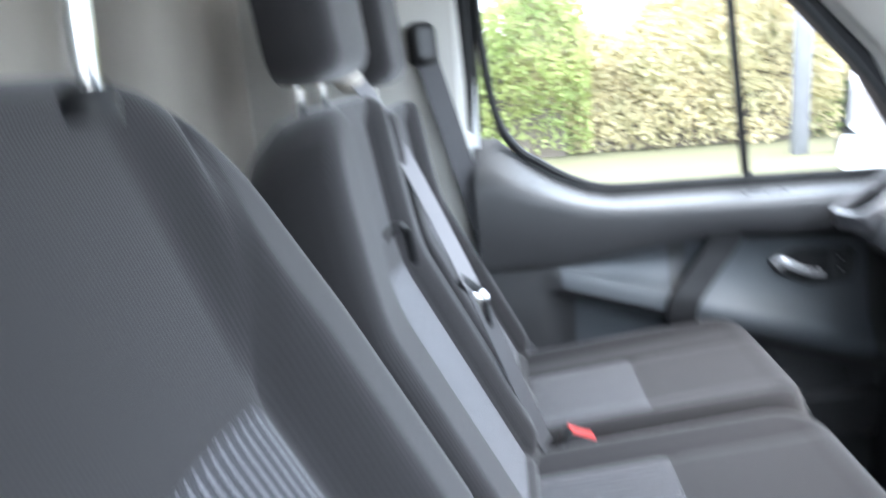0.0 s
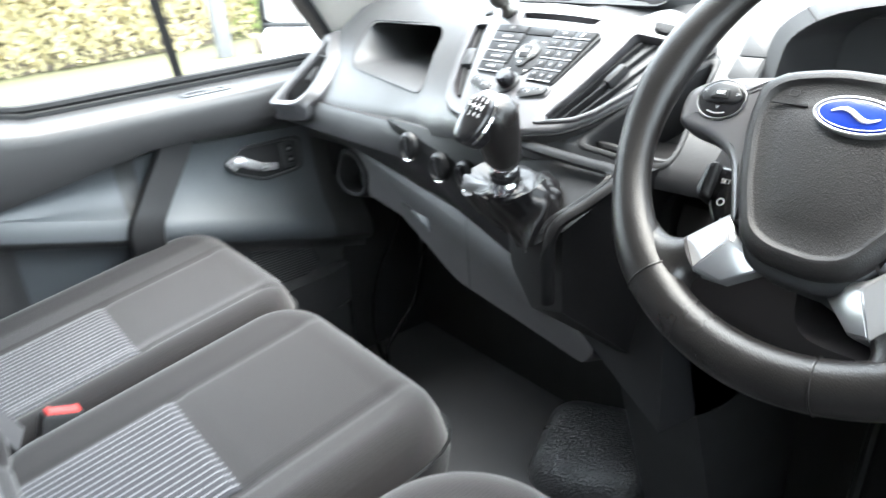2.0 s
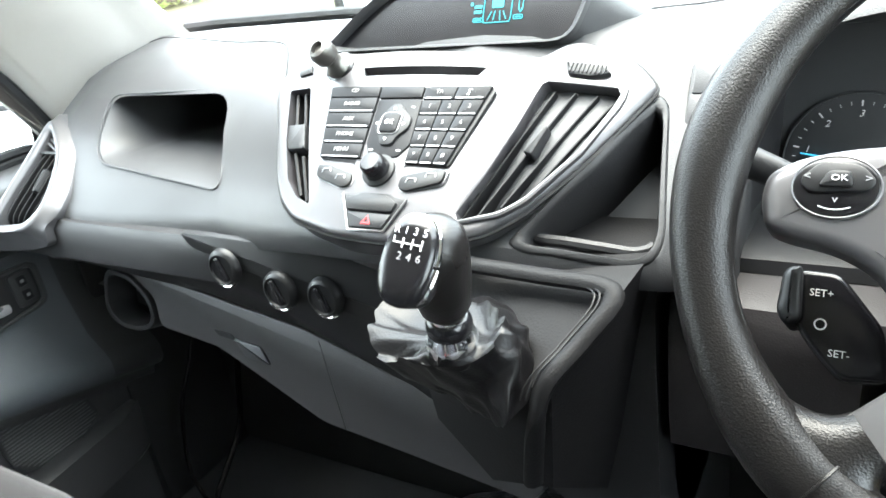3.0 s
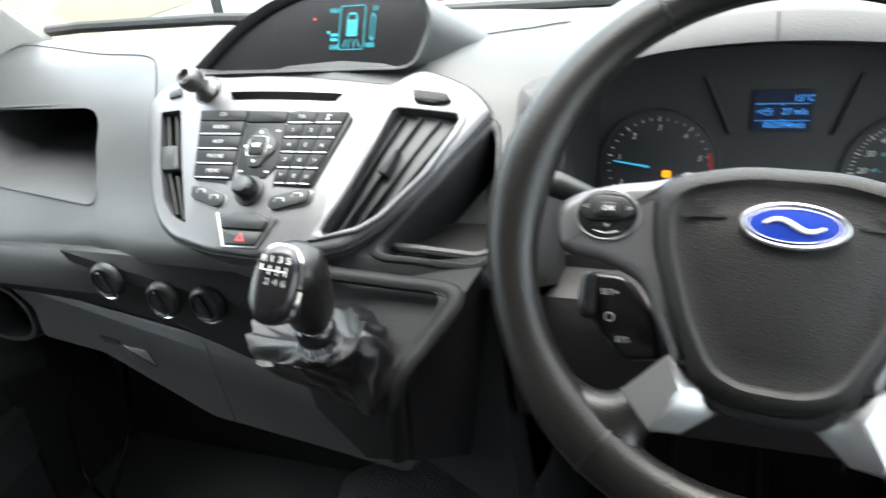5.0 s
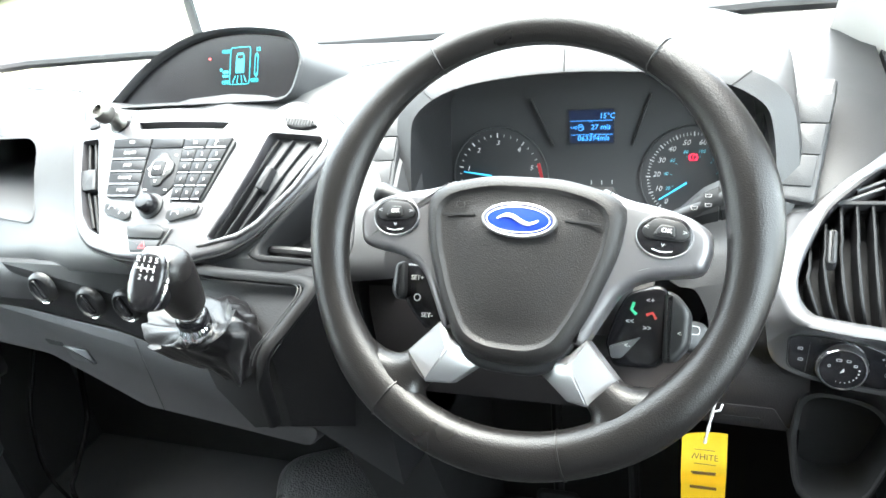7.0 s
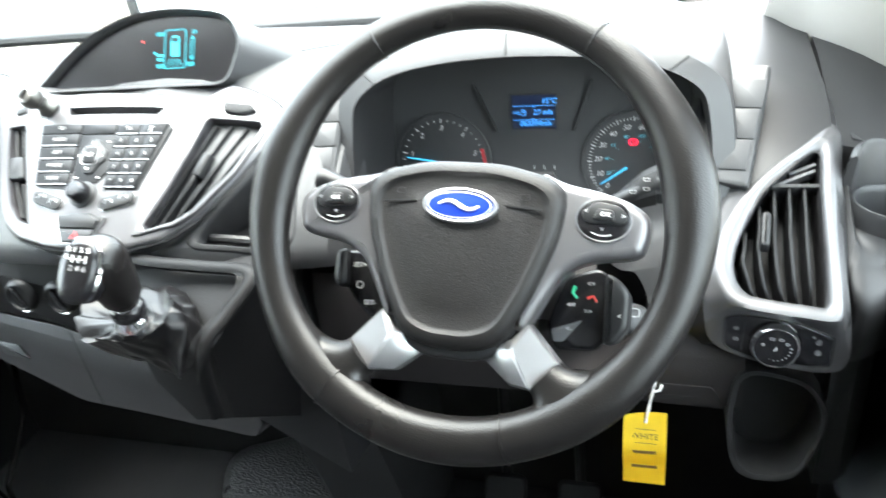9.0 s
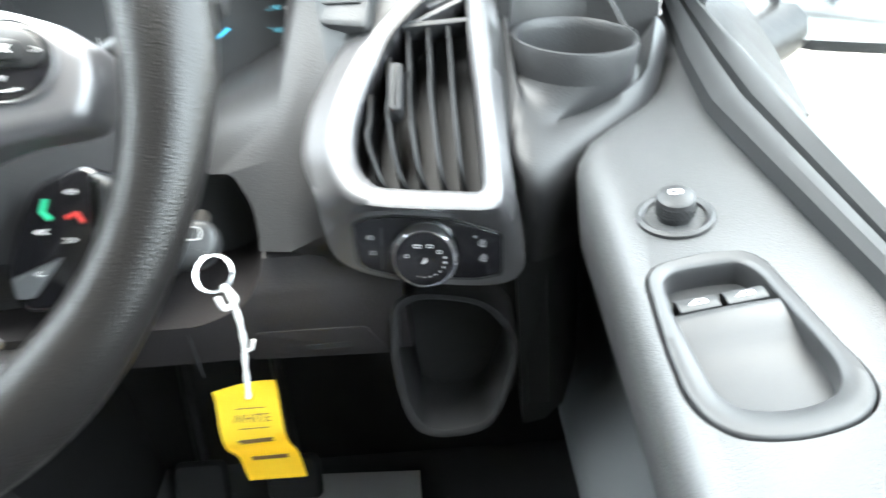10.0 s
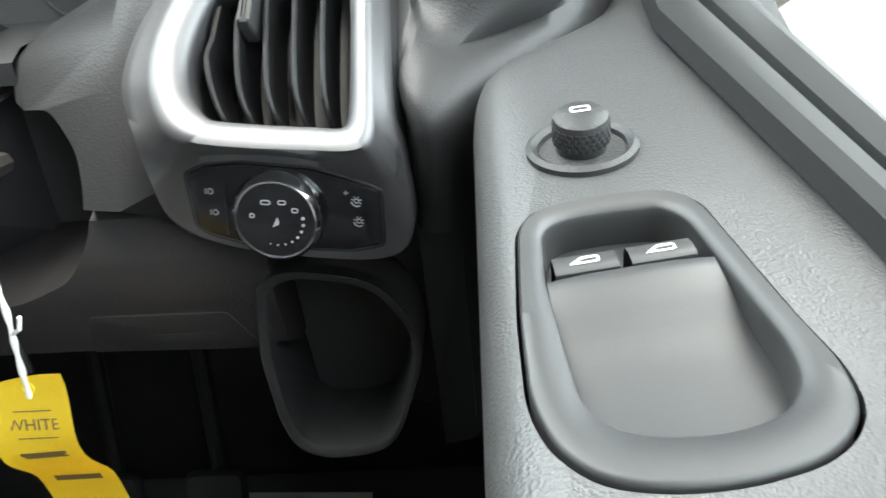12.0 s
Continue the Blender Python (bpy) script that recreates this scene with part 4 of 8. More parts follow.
def side_vent(s):
    """A tall vent in a broad silver frame; drawn for the driver's side and mirrored for the other."""
    m = panel((0.643, 0.69 * s, 0.700), (-0.581, 0, 0.813))

    def side(pts):
        return [(-s * a, b) for a, b in pts]

    into = panel((0.643, -0.69, 0.700), (-0.581, 0, 0.813)).inverted() @ LP

    def low(a, b):
        """A point of the lower face, which holds the light switches, in the vent's own measure."""
        # the passenger's frame ends in a short chin, with no switches under it
        p = into @ Vector((a, b if s < 0 else 0.024 + (b - 0.024) * 0.3, 0))
        return p.x, p.y, p.z

    def front(a, b):
        return a, b, -0.0005

    out = [front(0.0505, 0.118), front(0.054, 0.178), front(0.050, 0.196), front(0.040, 0.199), front(-0.006, 0.168), front(-0.044, 0.1346), front(-0.0628, 0.1037), front(-0.0771, 0.0738), front(-0.0822, 0.0494), front(-0.081, 0.033), front(-0.0739, 0.0137), low(-0.0635, 0.0190), low(-0.0545, -0.0040), low(-0.0300, -0.0150), low(0.0085, -0.0198), low(0.0500, -0.0190), low(0.0655, -0.0060), low(0.0618, 0.0289), front(0.0503, 0.0139), front(0.0495, 0.0631)]
    lip = [(0.0425, 0.118), (0.0435, 0.172), (0.038, 0.180), (0.030, 0.178), (-0.006, 0.150), (-0.034, 0.120), (-0.0520, 0.090), (-0.0610, 0.0650), (-0.0640, 0.0470), (-0.0625, 0.0290), (-0.0565, 0.0125), (-0.0490, 0.0042), (-0.0370, -0.0012), (-0.0113, -0.0056), (0.0120, -0.0082), (0.0310, -0.0102), (0.0400, -0.0075), (0.0425, 0.0010), (0.0425, 0.0150), (0.0420, 0.0700)]
    inn = [(0.0300, 0.120), (0.0315, 0.158), (0.0270, 0.163), (0.0200, 0.159), (0.0, 0.140), (-0.0205, 0.118), (-0.0345, 0.088), (-0.0440, 0.0625), (-0.0470, 0.0450), (-0.0455, 0.0310), (-0.0415, 0.0225), (-0.0345, 0.0150), (-0.0270, 0.0126), (-0.006, 0.0092), (0.0130, 0.0068), (0.0270, 0.0050), (0.0300, 0.0080), (0.0308, 0.0150), (0.0312, 0.030), (0.0312, 0.075)]
    # under the chin the frame turns in to the lower face
    neck = {10: (-0.0680, 0.0105, 0.000), 11: low(-0.0540, 0.0245), 12: low(-0.0460, 0.0295), 13: low(-0.0200, 0.0325), 14: low(0.0100, 0.0320), 15: low(0.0400, 0.0265), 16: low(0.0540, 0.0230), 17: low(0.0580, 0.0330)}
    neck = [neck.get(k, ((a[0] * 0.6 + b[0] * 0.4), (a[1] * 0.6 + b[1] * 0.4), 0.0050)) for k, (a, b) in enumerate(zip(out, lip))]

    def smooth(pts):
        return glide([(-s * p[0], p[1], p[2]) for p in [*pts, pts[0]]], 120)[:-1]

    o, n_, l_, i3 = smooth(out), smooth(neck), smooth([(*p, 0.0105) for p in lip]), smooth([(*p, 0.0085) for p in inn])
    i_ = [(p.x, p.y) for p in i3]

    def blend(a, b, f, up=0.0):
        return [p.lerp(q, f) + Vector((0, 0, up)) for p, q in zip(a, b)]

    rings = [[p + Vector((0, 0.020, -0.022)) for p in o], o, blend(o, n_, 0.03, 0.0012), n_, blend(l_, n_, 0.12, 0.0004), blend(l_, i3, 0.05, 0.0016), blend(l_, i3, 0.3, 0.0030), blend(l_, i3, 0.6, 0.0028), blend(l_, i3, 0.85, 0.0010), blend(l_, i3, 0.97, -0.0012), [p - Vector((0, 0, 0.003)) for p in i3], [Vector((*p, -0.03)) for p in i_]]
    body = part("air_vent", loft([*rings, rings[0]], caps=False), VENTGREY, dash, "silver-framed air vent with vertical louvres", m, 62)
    cut(right_panel if s < 0 else upper, slab(i_, 0.09, front=0.04), m)
    part("vent_back", slab(i_, 0.004), VENTBLACK, body, m=on(m, 0, 0, -0.045))
    for k, (a_, top) in enumerate(((-0.0360, 0.084), (-0.0225, 0.110), (-0.0090, 0.128), (0.0045, 0.130), (0.0180, 0.130))):
        x = -s * a_
        lean_ = -s * (0.010 - 0.002 * k)
        path = glide([(x + lean_ * 1.2, 0.012, -0.012), (x + lean_ * 0.5, 0.019, 0.000), (x, 0.034, 0.0055), (x - lean_ * 0.3, 0.6 * top, 0.0060), (x - lean_ * 0.1, 0.72 * top, 0.0055), (x, top - 0.004, 0.003), (x, top, -0.004)], 22)
        rings = [[p + Vector(d) for d in ((-0.0012, 0, -0.0006), (0, 0, 0), (0.0012, 0, -0.0006), (0.0016, 0, -0.034), (-0.0016, 0, -0.034))] for p in path]
        part("louvre", loft(rings), VENTBLACK, body, m=m)
    part("louvre_tab", slab(rounded(rect(0.0085, 0.036), 0.003), 0.016, 0.004), PLASTIC, body, m=on(m, -s * -0.0185, 0.080, 0.013, -s * -4))
    part("vent_fin", slab(rect(0.062, 0.004), 0.016, 0.001), PLASTIC, body, m=on(m, -s * 0.002, 0.1300, 0.004, 0))
    for y_, w_, x_ in ((0.1390, 0.040, 0.010), (0.1490, 0.026, 0.017)):
        part("vent_fin", slab(rect(w_, 0.0028), 0.014, 0.0008), VENTGREY, body, m=on(m, -s * x_, y_, 0.003, -s * 24))
    return body


side_vent(-1)
side_vent(1)


# ---------------------------------------------------------------- instruments
CL = panel((0.845, -0.42, 0.80), (-0.98, 0, 0.2))
cluster = part("instrument_panel", slab(rounded([(-0.188, -0.10), (0.215, -0.10), (0.208, 0.06), (0.17, 0.092), (0.06, 0.114), (-0.06, 0.114), (-0.15, 0.094), (-0.183, 0.06)], 0.02), 0.01), MASK, dash, "black instrument cluster with two dials", CL)


def dial(cx, cy, r, a0, a1, marks, words, needle, blue=()):
    """A round gauge: ticks and figures from angle a0 to a1, clockwise, and its needle."""
    face = part("dial", slab(disc(r * 1.18, 40), 0.004, 0.001), MASK, cluster, m=on(CL, cx, cy, 0.003))
    part("dial_rim", hoop(disc(r * 1.2, 40), disc(r * 1.16, 40), 0.004, 0.001, 64), MASK, face, m=on(CL, cx, cy, 0.0038))
    for i in range(marks):
        a = radians(a0 + (a1 - a0) * i / (marks - 1))
        long = i % (5 if marks > 30 else 4) == 0
        part("tick", slab(rect(0.0012 if long else 0.0007, 0.005 if long else 0.003), 0.0006), DIAL, face, m=on(CL, cx + r * math.cos(a), cy + r * math.sin(a), 0.0036, math.degrees(a) - 90))
    for i, word in enumerate(words):
        a = radians(a0 + (a1 - a0) * i / (len(words) - 1))
        lettering(word, 0.0082, DIAL, face, on(CL, cx + r * 0.82 * math.cos(a), cy + r * 0.82 * math.sin(a), 0.0034), slant=0.28)
    for i, word in enumerate(blue):
        a = radians(a0 + (a1 - a0) * (i + 0.6) / (len(blue) + 0.3))
        lettering(word, 0.0052, DIALBLUE, face, on(CL, cx + r * 0.62 * math.cos(a), cy + r * 0.62 * math.sin(a), 0.0034), slant=0.28)
        part("tick", slab(rect(0.0005, 0.0022), 0.0006), DIALBLUE, face, m=on(CL, cx + r * 0.50 * math.cos(a), cy + r * 0.50 * math.sin(a), 0.0034, math.degrees(a) - 90))
    a = radians(needle)
    part("needle", slab([(r * 0.18, -0.0011), (r * 0.9, -0.0005), (r * 0.9, 0.0005), (r * 0.18, 0.0011)], 0.001), NEEDLE, face, "blue needle", on(CL, cx, cy, 0.008, needle))
    return face


tach = dial(-0.1005, -0.0335, 0.050, 204, -24, 25, ("0", "1", "2", "3", "4", "5", "6"), 171)
part("red_zone", slab([(0.0505, -0.004), (0.0545, -0.004), (0.051, 0.016), (0.047, 0.015)], 0.0006), DARKRED, tach, m=on(CL, -0.1005, -0.0335, 0.0038))
speed = dial(0.1245, -0.0365, 0.0495, 222, -42, 61, ("0", "10", "20", "30", "40", "50", "60", "70", "80", "90", "100", "110"), 213, ("20", "40", "60", "80", "100", "120", "140", "160"))
w = part("warning_lamp", hoop(disc(0.0040, 24), disc(0.0031, 24), 0.001, 0.0002, 32), WARN, speed, "lit red brake lamp", on(CL, 0.1235, -0.0130, 0.0042))
part("lamp_sign", slab(rect(0.0012, 0.0034), 0.0006), WARN, w, m=on(CL, 0.1235, -0.0130, 0.0042))
for k in (-1, 1):
    part("lamp_sign", tube([Vector((k * 0.0046 * math.cos(a), 0.0050 * math.sin(a), 0)) for a in (-0.8, -0.4, 0.0, 0.4, 0.8)], 0.0006, 5), WARN, w, m=on(CL, 0.1235, -0.0130, 0.0044))
part("warning_lamp", slab(rounded(rect(0.0085, 0.0072), 0.002), 0.001), AMBER, tach, "lit amber lamp", on(CL, -0.092, -0.040, 0.0042))
lcd = part("trip_display", slab(rect(0.052, 0.040), 0.002), DEEP, cluster, "lit blue trip display", on(CL, 0.012, 0.024, 0.003))
part("display_glow", slab(rect(0.050, 0.038), 0.0004), LCDBLUE, lcd, m=on(CL, 0.012, 0.024, 0.0032))
for x, y, text in ((0.0300, 0.0358, "15\u00b0C"), (0.0225, 0.0232, "27 mls"), (0.0140, 0.0105, "063394mls")):
    lettering(text, 0.0084, LCDTEXT, lcd, on(CL, x, y, 0.0034), slant=0.12)
for y, k in ((0.0308, 1), (0.0148, -1)):
    bar(0.012, y, 0.048, 0.0005, LCDTEXT, lcd, on(CL, 0, 0, 0.003), "display_line")
    part("arrow", tube([Vector((-0.0016, -0.0018 * k, 0)), Vector((0, -0.0008 * k, 0)), Vector((0.0016, -0.0018 * k, 0))], 0.0003, 5), LCDTEXT, lcd, m=on(CL, 0.012, y + 0.0002 * k, 0.0035))
part("fuel_sign", hoop(rounded(rect(0.0044, 0.0070), 0.0006), rect(0.0034, 0.0058), 0.0006, 0.0001, 24), LCDTEXT, lcd, m=on(CL, -0.0005, 0.0232, 0.0034))
part("fuel_sign", slab(rect(0.0034, 0.0008), 0.0004), LCDTEXT, lcd, m=on(CL, -0.0005, 0.0240, 0.0034))
part("fuel_sign", tube([Vector((0.0024, -0.002, 0)), Vector((0.0036, -0.0026, 0)), Vector((0.0038, 0.0012, 0)), Vector((0.0028, 0.0026, 0))], 0.0003, 5), LCDTEXT, lcd, m=on(CL, -0.0005, 0.0232, 0.0035))
part("arrow", hoop([(-0.0026, -0.0010), (0.0004, -0.0010), (0.0004, -0.0024), (0.0028, 0), (0.0004, 0.0024), (0.0004, 0.0010), (-0.0026, 0.0010)], [(-0.0020, -0.0005), (0.0008, -0.0005), (0.0008, -0.0014), (0.0020, 0), (0.0008, 0.0014), (0.0008, 0.0005), (-0.0020, 0.0005)], 0.0005, 0.0001, 42), LCDTEXT, lcd, m=on(CL, -0.0064, 0.0232, 0.0034))
part("arrow", tube([Vector((0.0008, 0.0014, 0)), Vector((-0.0006, 0, 0)), Vector((0.0008, -0.0014, 0))], 0.0003, 5), LCDTEXT, lcd, m=on(CL, -0.0110, 0.0232, 0.0035))
for dx in (-0.045, 0.068):
    part("cluster_rib", slab(rect(0.002, 0.06), 0.006, 0.001), PLASTIC, cluster, m=on(CL, dx, 0.03, 0.006, 24 if dx < 0 else -20))
for i in range(3):
    bar(0.010 + 0.012 * i, -0.042, 0.001, 0.005, DIAL, cluster, CL, "fuel_tick")


# shelf under the dials
part("dial_shelf", loft([[(x, y, z) for y in (-0.225, -0.42, -0.528)] for x, z in ((0.87, 0.705), (0.80, 0.722), (0.735, 0.728), (0.722, 0.724), (0.72, 0.712))], closed=False, caps=False), PLASTIC, dash)


# switch banks either side of the hood
def bank(m, n, w, h, parent):
    frame_ = part("switch_bank", slab(rounded([(-w * 0.6, -h * n / 2 - 0.012), (w * 0.5, -h * n / 2 - 0.016), (w * 0.72, h * n / 2 + 0.016), (w * 0.1, h * n / 2 + 0.014), (-w * 0.45, h * n / 2 + 0.002)], 0.006), 0.02, 0.003), PAD, parent, "column of grey switches", m)
    for i in range(n):
        y = (i - (n - 1) / 2) * h
        key(rounded([(-w / 2 + y * 0.12, y - h * 0.48), (w / 2 + y * 0.12, y - h * 0.48), (w / 2 + y * 0.12 + 0.002, y + h * 0.48), (-w / 2 + y * 0.12 + 0.002, y + h * 0.48)], 0.002), frame_, m, PAD, 0.002)
    return frame_


bank(panel((0.775, -0.648, 0.832), (-0.72, 0.12, 0.68)), 3, 0.030, 0.032, dash)
_, hit_at, _, _ = upper.ray_cast(Vector((0.5, -0.212, 0.838)), Vector((1, 0, 0)))
bank(panel((hit_at.x - 0.010, -0.210, 0.838), (-0.72, -0.06, 0.69)), 3, 0.030, 0.029, dash)

# light switches under the vent
lp_in = rounded([(-0.0445, 0.0225), (-0.0345, 0.0268), (-0.0170, 0.0285), (0.0180, 0.0270), (0.0500, 0.0180), (0.0512, -0.0110), (0.0350, -0.0147), (-0.0130, -0.0147), (-0.0363, -0.0088), (-0.0420, -0.0045)], 0.003)
lights = part("light_switch_panel", slab(lp_in, 0.02, 0.0012), GLOSS, dash, "gloss black light switch panel", on(LP, 0, 0, 0.0016))
part("panel_surround", hoop([(0.003 + (x - 0.003) * 1.035, 0.006 + (y - 0.006) * 1.06) for x, y in lp_in], [(0.003 + (x - 0.003) * 1.004, 0.006 + (y - 0.006) * 1.006) for x, y in lp_in], 0.006, 0.0006, 96), BLACK, lights, m=on(LP, 0, 0, 0.0010))
part("panel_seam", slab(rect(0.0006, 0.030), 0.0004), BLACK, lights, m=on(LP, -0.0265, 0.006, 0.0018))
KN = on(LP, 0.0015, 0.0050, 0.0006) @ Matrix.Diagonal((0.92, 0.92, 0.9, 1))
rk = part("rotary_switch", lathe([(0.0225, 0.0), (0.0235, 0.004), (0.0232, 0.010), (0.0210, 0.0135), (0.0195, 0.014), (0.0, 0.0135)]), GLOSS, lights, m=KN)
part("chrome_rim", lathe([(0.0236, 0.003), (0.0246, 0.006), (0.0238, 0.0115), (0.0215, 0.0142), (0.0205, 0.0140)], 40, True), CHROME, rk, "chrome ring", KN)
for a, w_ in ((168, 0.0026), (112, 0.0052), (72, 0.0042), (34, 0.0034)):
    a = radians(a)
    part("mark", hoop(rounded(rect(w_, 0.0026), 0.0008), rounded(rect(w_ - 0.0010, 0.0016), 0.0005), 0.0004, 0.0001, 20), GREYPRINT, rk, m=on(KN, 0.0125 * math.cos(a), 0.0105 * math.sin(a), 0.0142))
for i in range(8):
    a = radians(-105 + i * 16)
    part("mark", slab(disc(0.0004 + 0.00008 * i, 8), 0.0004), GREYPRINT, rk, m=on(KN, 0.0145 * math.cos(a), 0.0140 * math.sin(a), 0.0142))
part("mark", slab(rounded([(-0.002, -0.003), (0.002, -0.001), (0.001, 0.003)], 0.001), 0.0004), GREYPRINT, rk, m=on(KN, 0.0, -0.001, 0.0142))
MK = on(LP, 0.001, 0.008, 0.0019)
for x, y in ((-0.0345, 0.006), (-0.033, -0.005)):
    part("mark", hoop(rounded([(-0.0006, -0.0014), (0.0006, -0.0017), (0.0018, -0.0008), (0.0018, 0.0008), (0.0006, 0.0017), (-0.0006, 0.0014)], 0.0005), [(a * 0.72, b * 0.72) for a, b in rounded([(-0.0006, -0.0014), (0.0006, -0.0017), (0.0018, -0.0008), (0.0018, 0.0008), (0.0006, 0.0017), (-0.0006, 0.0014)], 0.0005)], 0.0003, 0.0001, 20), GREYPRINT, lights, m=on(MK, x, y, 0))
    for k in (-1, 0, 1):
        part("mark", slab(rect(0.0014, 0.0003), 0.0003), GREYPRINT, lights, m=on(MK, x - 0.0018, y + k * 0.0010, 0, 10))
for x, y in ((0.0375, 0.004), (0.0385, -0.0065)):
    part("mark", hoop(disc(0.0013, 14), disc(0.0009, 14), 0.0003, 0.0001, 14), GREYPRINT, lights, m=on(MK, x, y, 0))
    for k in range(5):
        a = radians(-30 + k * 48)
        part("mark", slab(rect(0.0009, 0.00035), 0.0003), GREYPRINT, lights, m=on(MK, x + 0.0021 * math.cos(a), y + 0.0021 * math.sin(a), 0, math.degrees(a)))
    part("mark", tube([(-0.0026, -0.0005, 0), (-0.0018, -0.0020, 0), (0.0, -0.0028, 0), (0.0018, -0.0022, 0)], 0.0003, 5), GREYPRINT, lights, m=on(MK, x, y, 0))
part("mark", slab(rect(0.0006, 0.0022), 0.0003), GREYPRINT, lights, m=on(MK, 0.0325, 0.0080, 0))
part("mark", slab(rect(0.0022, 0.0006), 0.0003), GREYPRINT, lights, m=on(MK, 0.0325, 0.0080, 0))

# ---------------------------------------------------------------- below the instruments
knee = part("knee_panel", loft([[(0.69, y, zt), (0.674, y, zt - 0.006), (0.664, y, zt - 0.03), (0.660, y, 0.60), (0.664, y, 0.565), (0.69, y, 0.545), (1.0, y, 0.545), (1.0, y, zt)] for y, zt in ((-0.20, 0.712), (-0.45, 0.710), (-0.512, 0.705), (-0.532, 0.656), (-0.66, 0.655))]), LOWER, dash, "dark brown-grey knee panel")
part("knee_seam", slab(rect(0.001, 0.05), 0.002), DEEP, knee, m=panel((0.659, -0.50, 0.58), (-1, 0, 0.05)))
lid = part("fuse_flap", slab(rounded([(-0.045, -0.016), (0.060, -0.020), (0.045, 0.012), (-0.036, 0.014)], 0.004), 0.004, 0.001), LOWER, knee, m=panel((0.6615, -0.585, 0.580), (-1, 0, -0.115)))
part("finger_slot", slab(rounded(rect(0.036, 0.005), 0.002), 0.002), DEEP, lid, m=panel((0.6620, -0.600, 0.574), (-1, 0, -0.115)))
# a hollow round the column; a black sheet at its back paints the shade
HOLLOW = panel((0.6615, -0.43, 0.655), (-1, 0, 0.05))
hollow_ = rounded([(-0.09, -0.05), (0.08, -0.051), (0.116, -0.038), (0.132, -0.016), (0.138, 0.010), (0.134, 0.034), (0.122, 0.052), (-0.09, 0.045)], [0.03, 0.01, 0.01, 0.01, 0.01, 0.01, 0.006, 0.03])
cut(knee, slab(hollow_, 0.16, front=0.03), HOLLOW)
cut(right_panel, slab(hollow_, 0.16, front=0.03), HOLLOW)
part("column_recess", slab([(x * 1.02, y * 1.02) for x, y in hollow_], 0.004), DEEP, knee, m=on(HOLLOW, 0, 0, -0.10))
# cup pocket in the corner by the door
PK = panel((0.652, -0.70, 0.55), (-1, 0.0, 0.16))
pk_line = [(-0.0500, 0.0606), (-0.0344, 0.0700), (-0.0056, 0.0665), (0.0193, 0.0590), (0.0390, 0.0300), (0.0390, 0.0053), (0.0225, -0.0423), (0.0130, -0.0560), (-0.0040, -0.0615), (-0.0278, -0.0625), (-0.0450, -0.0540), (-0.0520, -0.0300), (-0.0550, 0.0134)]
pk_out = rounded(pk_line, 0.012)
pk_in = [(-0.007 + (x + 0.007) * 0.87, 0.004 + (y - 0.004) * 0.90) for x, y in pk_out]
pocket = part("corner_pocket", hoop(pk_out, pk_in, 0.12, 0.003, 64, lift=-0.002), PLASTIC, dash, "dark open pocket beside the door", on(PK, 0, 0, 0.004))
# black back and filling block stand in for the shade inside the pocket
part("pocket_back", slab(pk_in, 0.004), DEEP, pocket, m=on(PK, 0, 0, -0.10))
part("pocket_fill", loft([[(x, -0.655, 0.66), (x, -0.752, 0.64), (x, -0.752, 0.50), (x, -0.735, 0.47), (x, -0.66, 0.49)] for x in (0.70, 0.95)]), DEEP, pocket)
part("dash_end", loft([[(0.690, y, 0.70), (0.684, y, 0.47), (0.80, y, 0.40), (1.0, y, 0.40), (1.0, y, 0.70)] for y in (-0.747, -0.765)]), PLASTIC, dash)

# cup ring at the end of the dashboard, over a scooped slope
CUP = Matrix.Translation((0.744, -0.792, 0.762)) @ Matrix.Rotation(radians(3), 4, "Y") @ Matrix.Rotation(radians(6), 4, "X")
cup = part("cup_holder", lathe([(0.0420, -0.022), (0.0427, -0.015), (0.0435, -0.003), (0.0427, 0.0), (0.0410, 0.0006), (0.0394, -0.001), (0.0384, -0.008), (0.0362, -0.07), (0.0, -0.07)], 56), PLASTIC, dash, "dark round cup holder", CUP)
# a scoop under the ring, in a bank that lies flush with the vent's frame and falls off towards the door
edge_ = glide([(0.765, -0.747, 0.784), (0.733, -0.749, 0.762), (0.709, -0.751, 0.744), (0.697, -0.755, 0.735), (0.692, -0.762, 0.730), (0.693, -0.773, 0.727), (0.703, -0.795, 0.728), (0.716, -0.818, 0.731), (0.736, -0.839, 0.737), (0.785, -0.856, 0.754)], 48)
crest_ = glide([(0.770, -0.741, 0.786), (0.730, -0.741, 0.759), (0.695, -0.741, 0.734), (0.668, -0.742, 0.715), (0.656, -0.750, 0.709), (0.659, -0.764, 0.709), (0.678, -0.787, 0.714), (0.700, -0.814, 0.720), (0.726, -0.839, 0.727), (0.785, -0.862, 0.748)], 48)
rows_ = [[] for _ in range(10)]
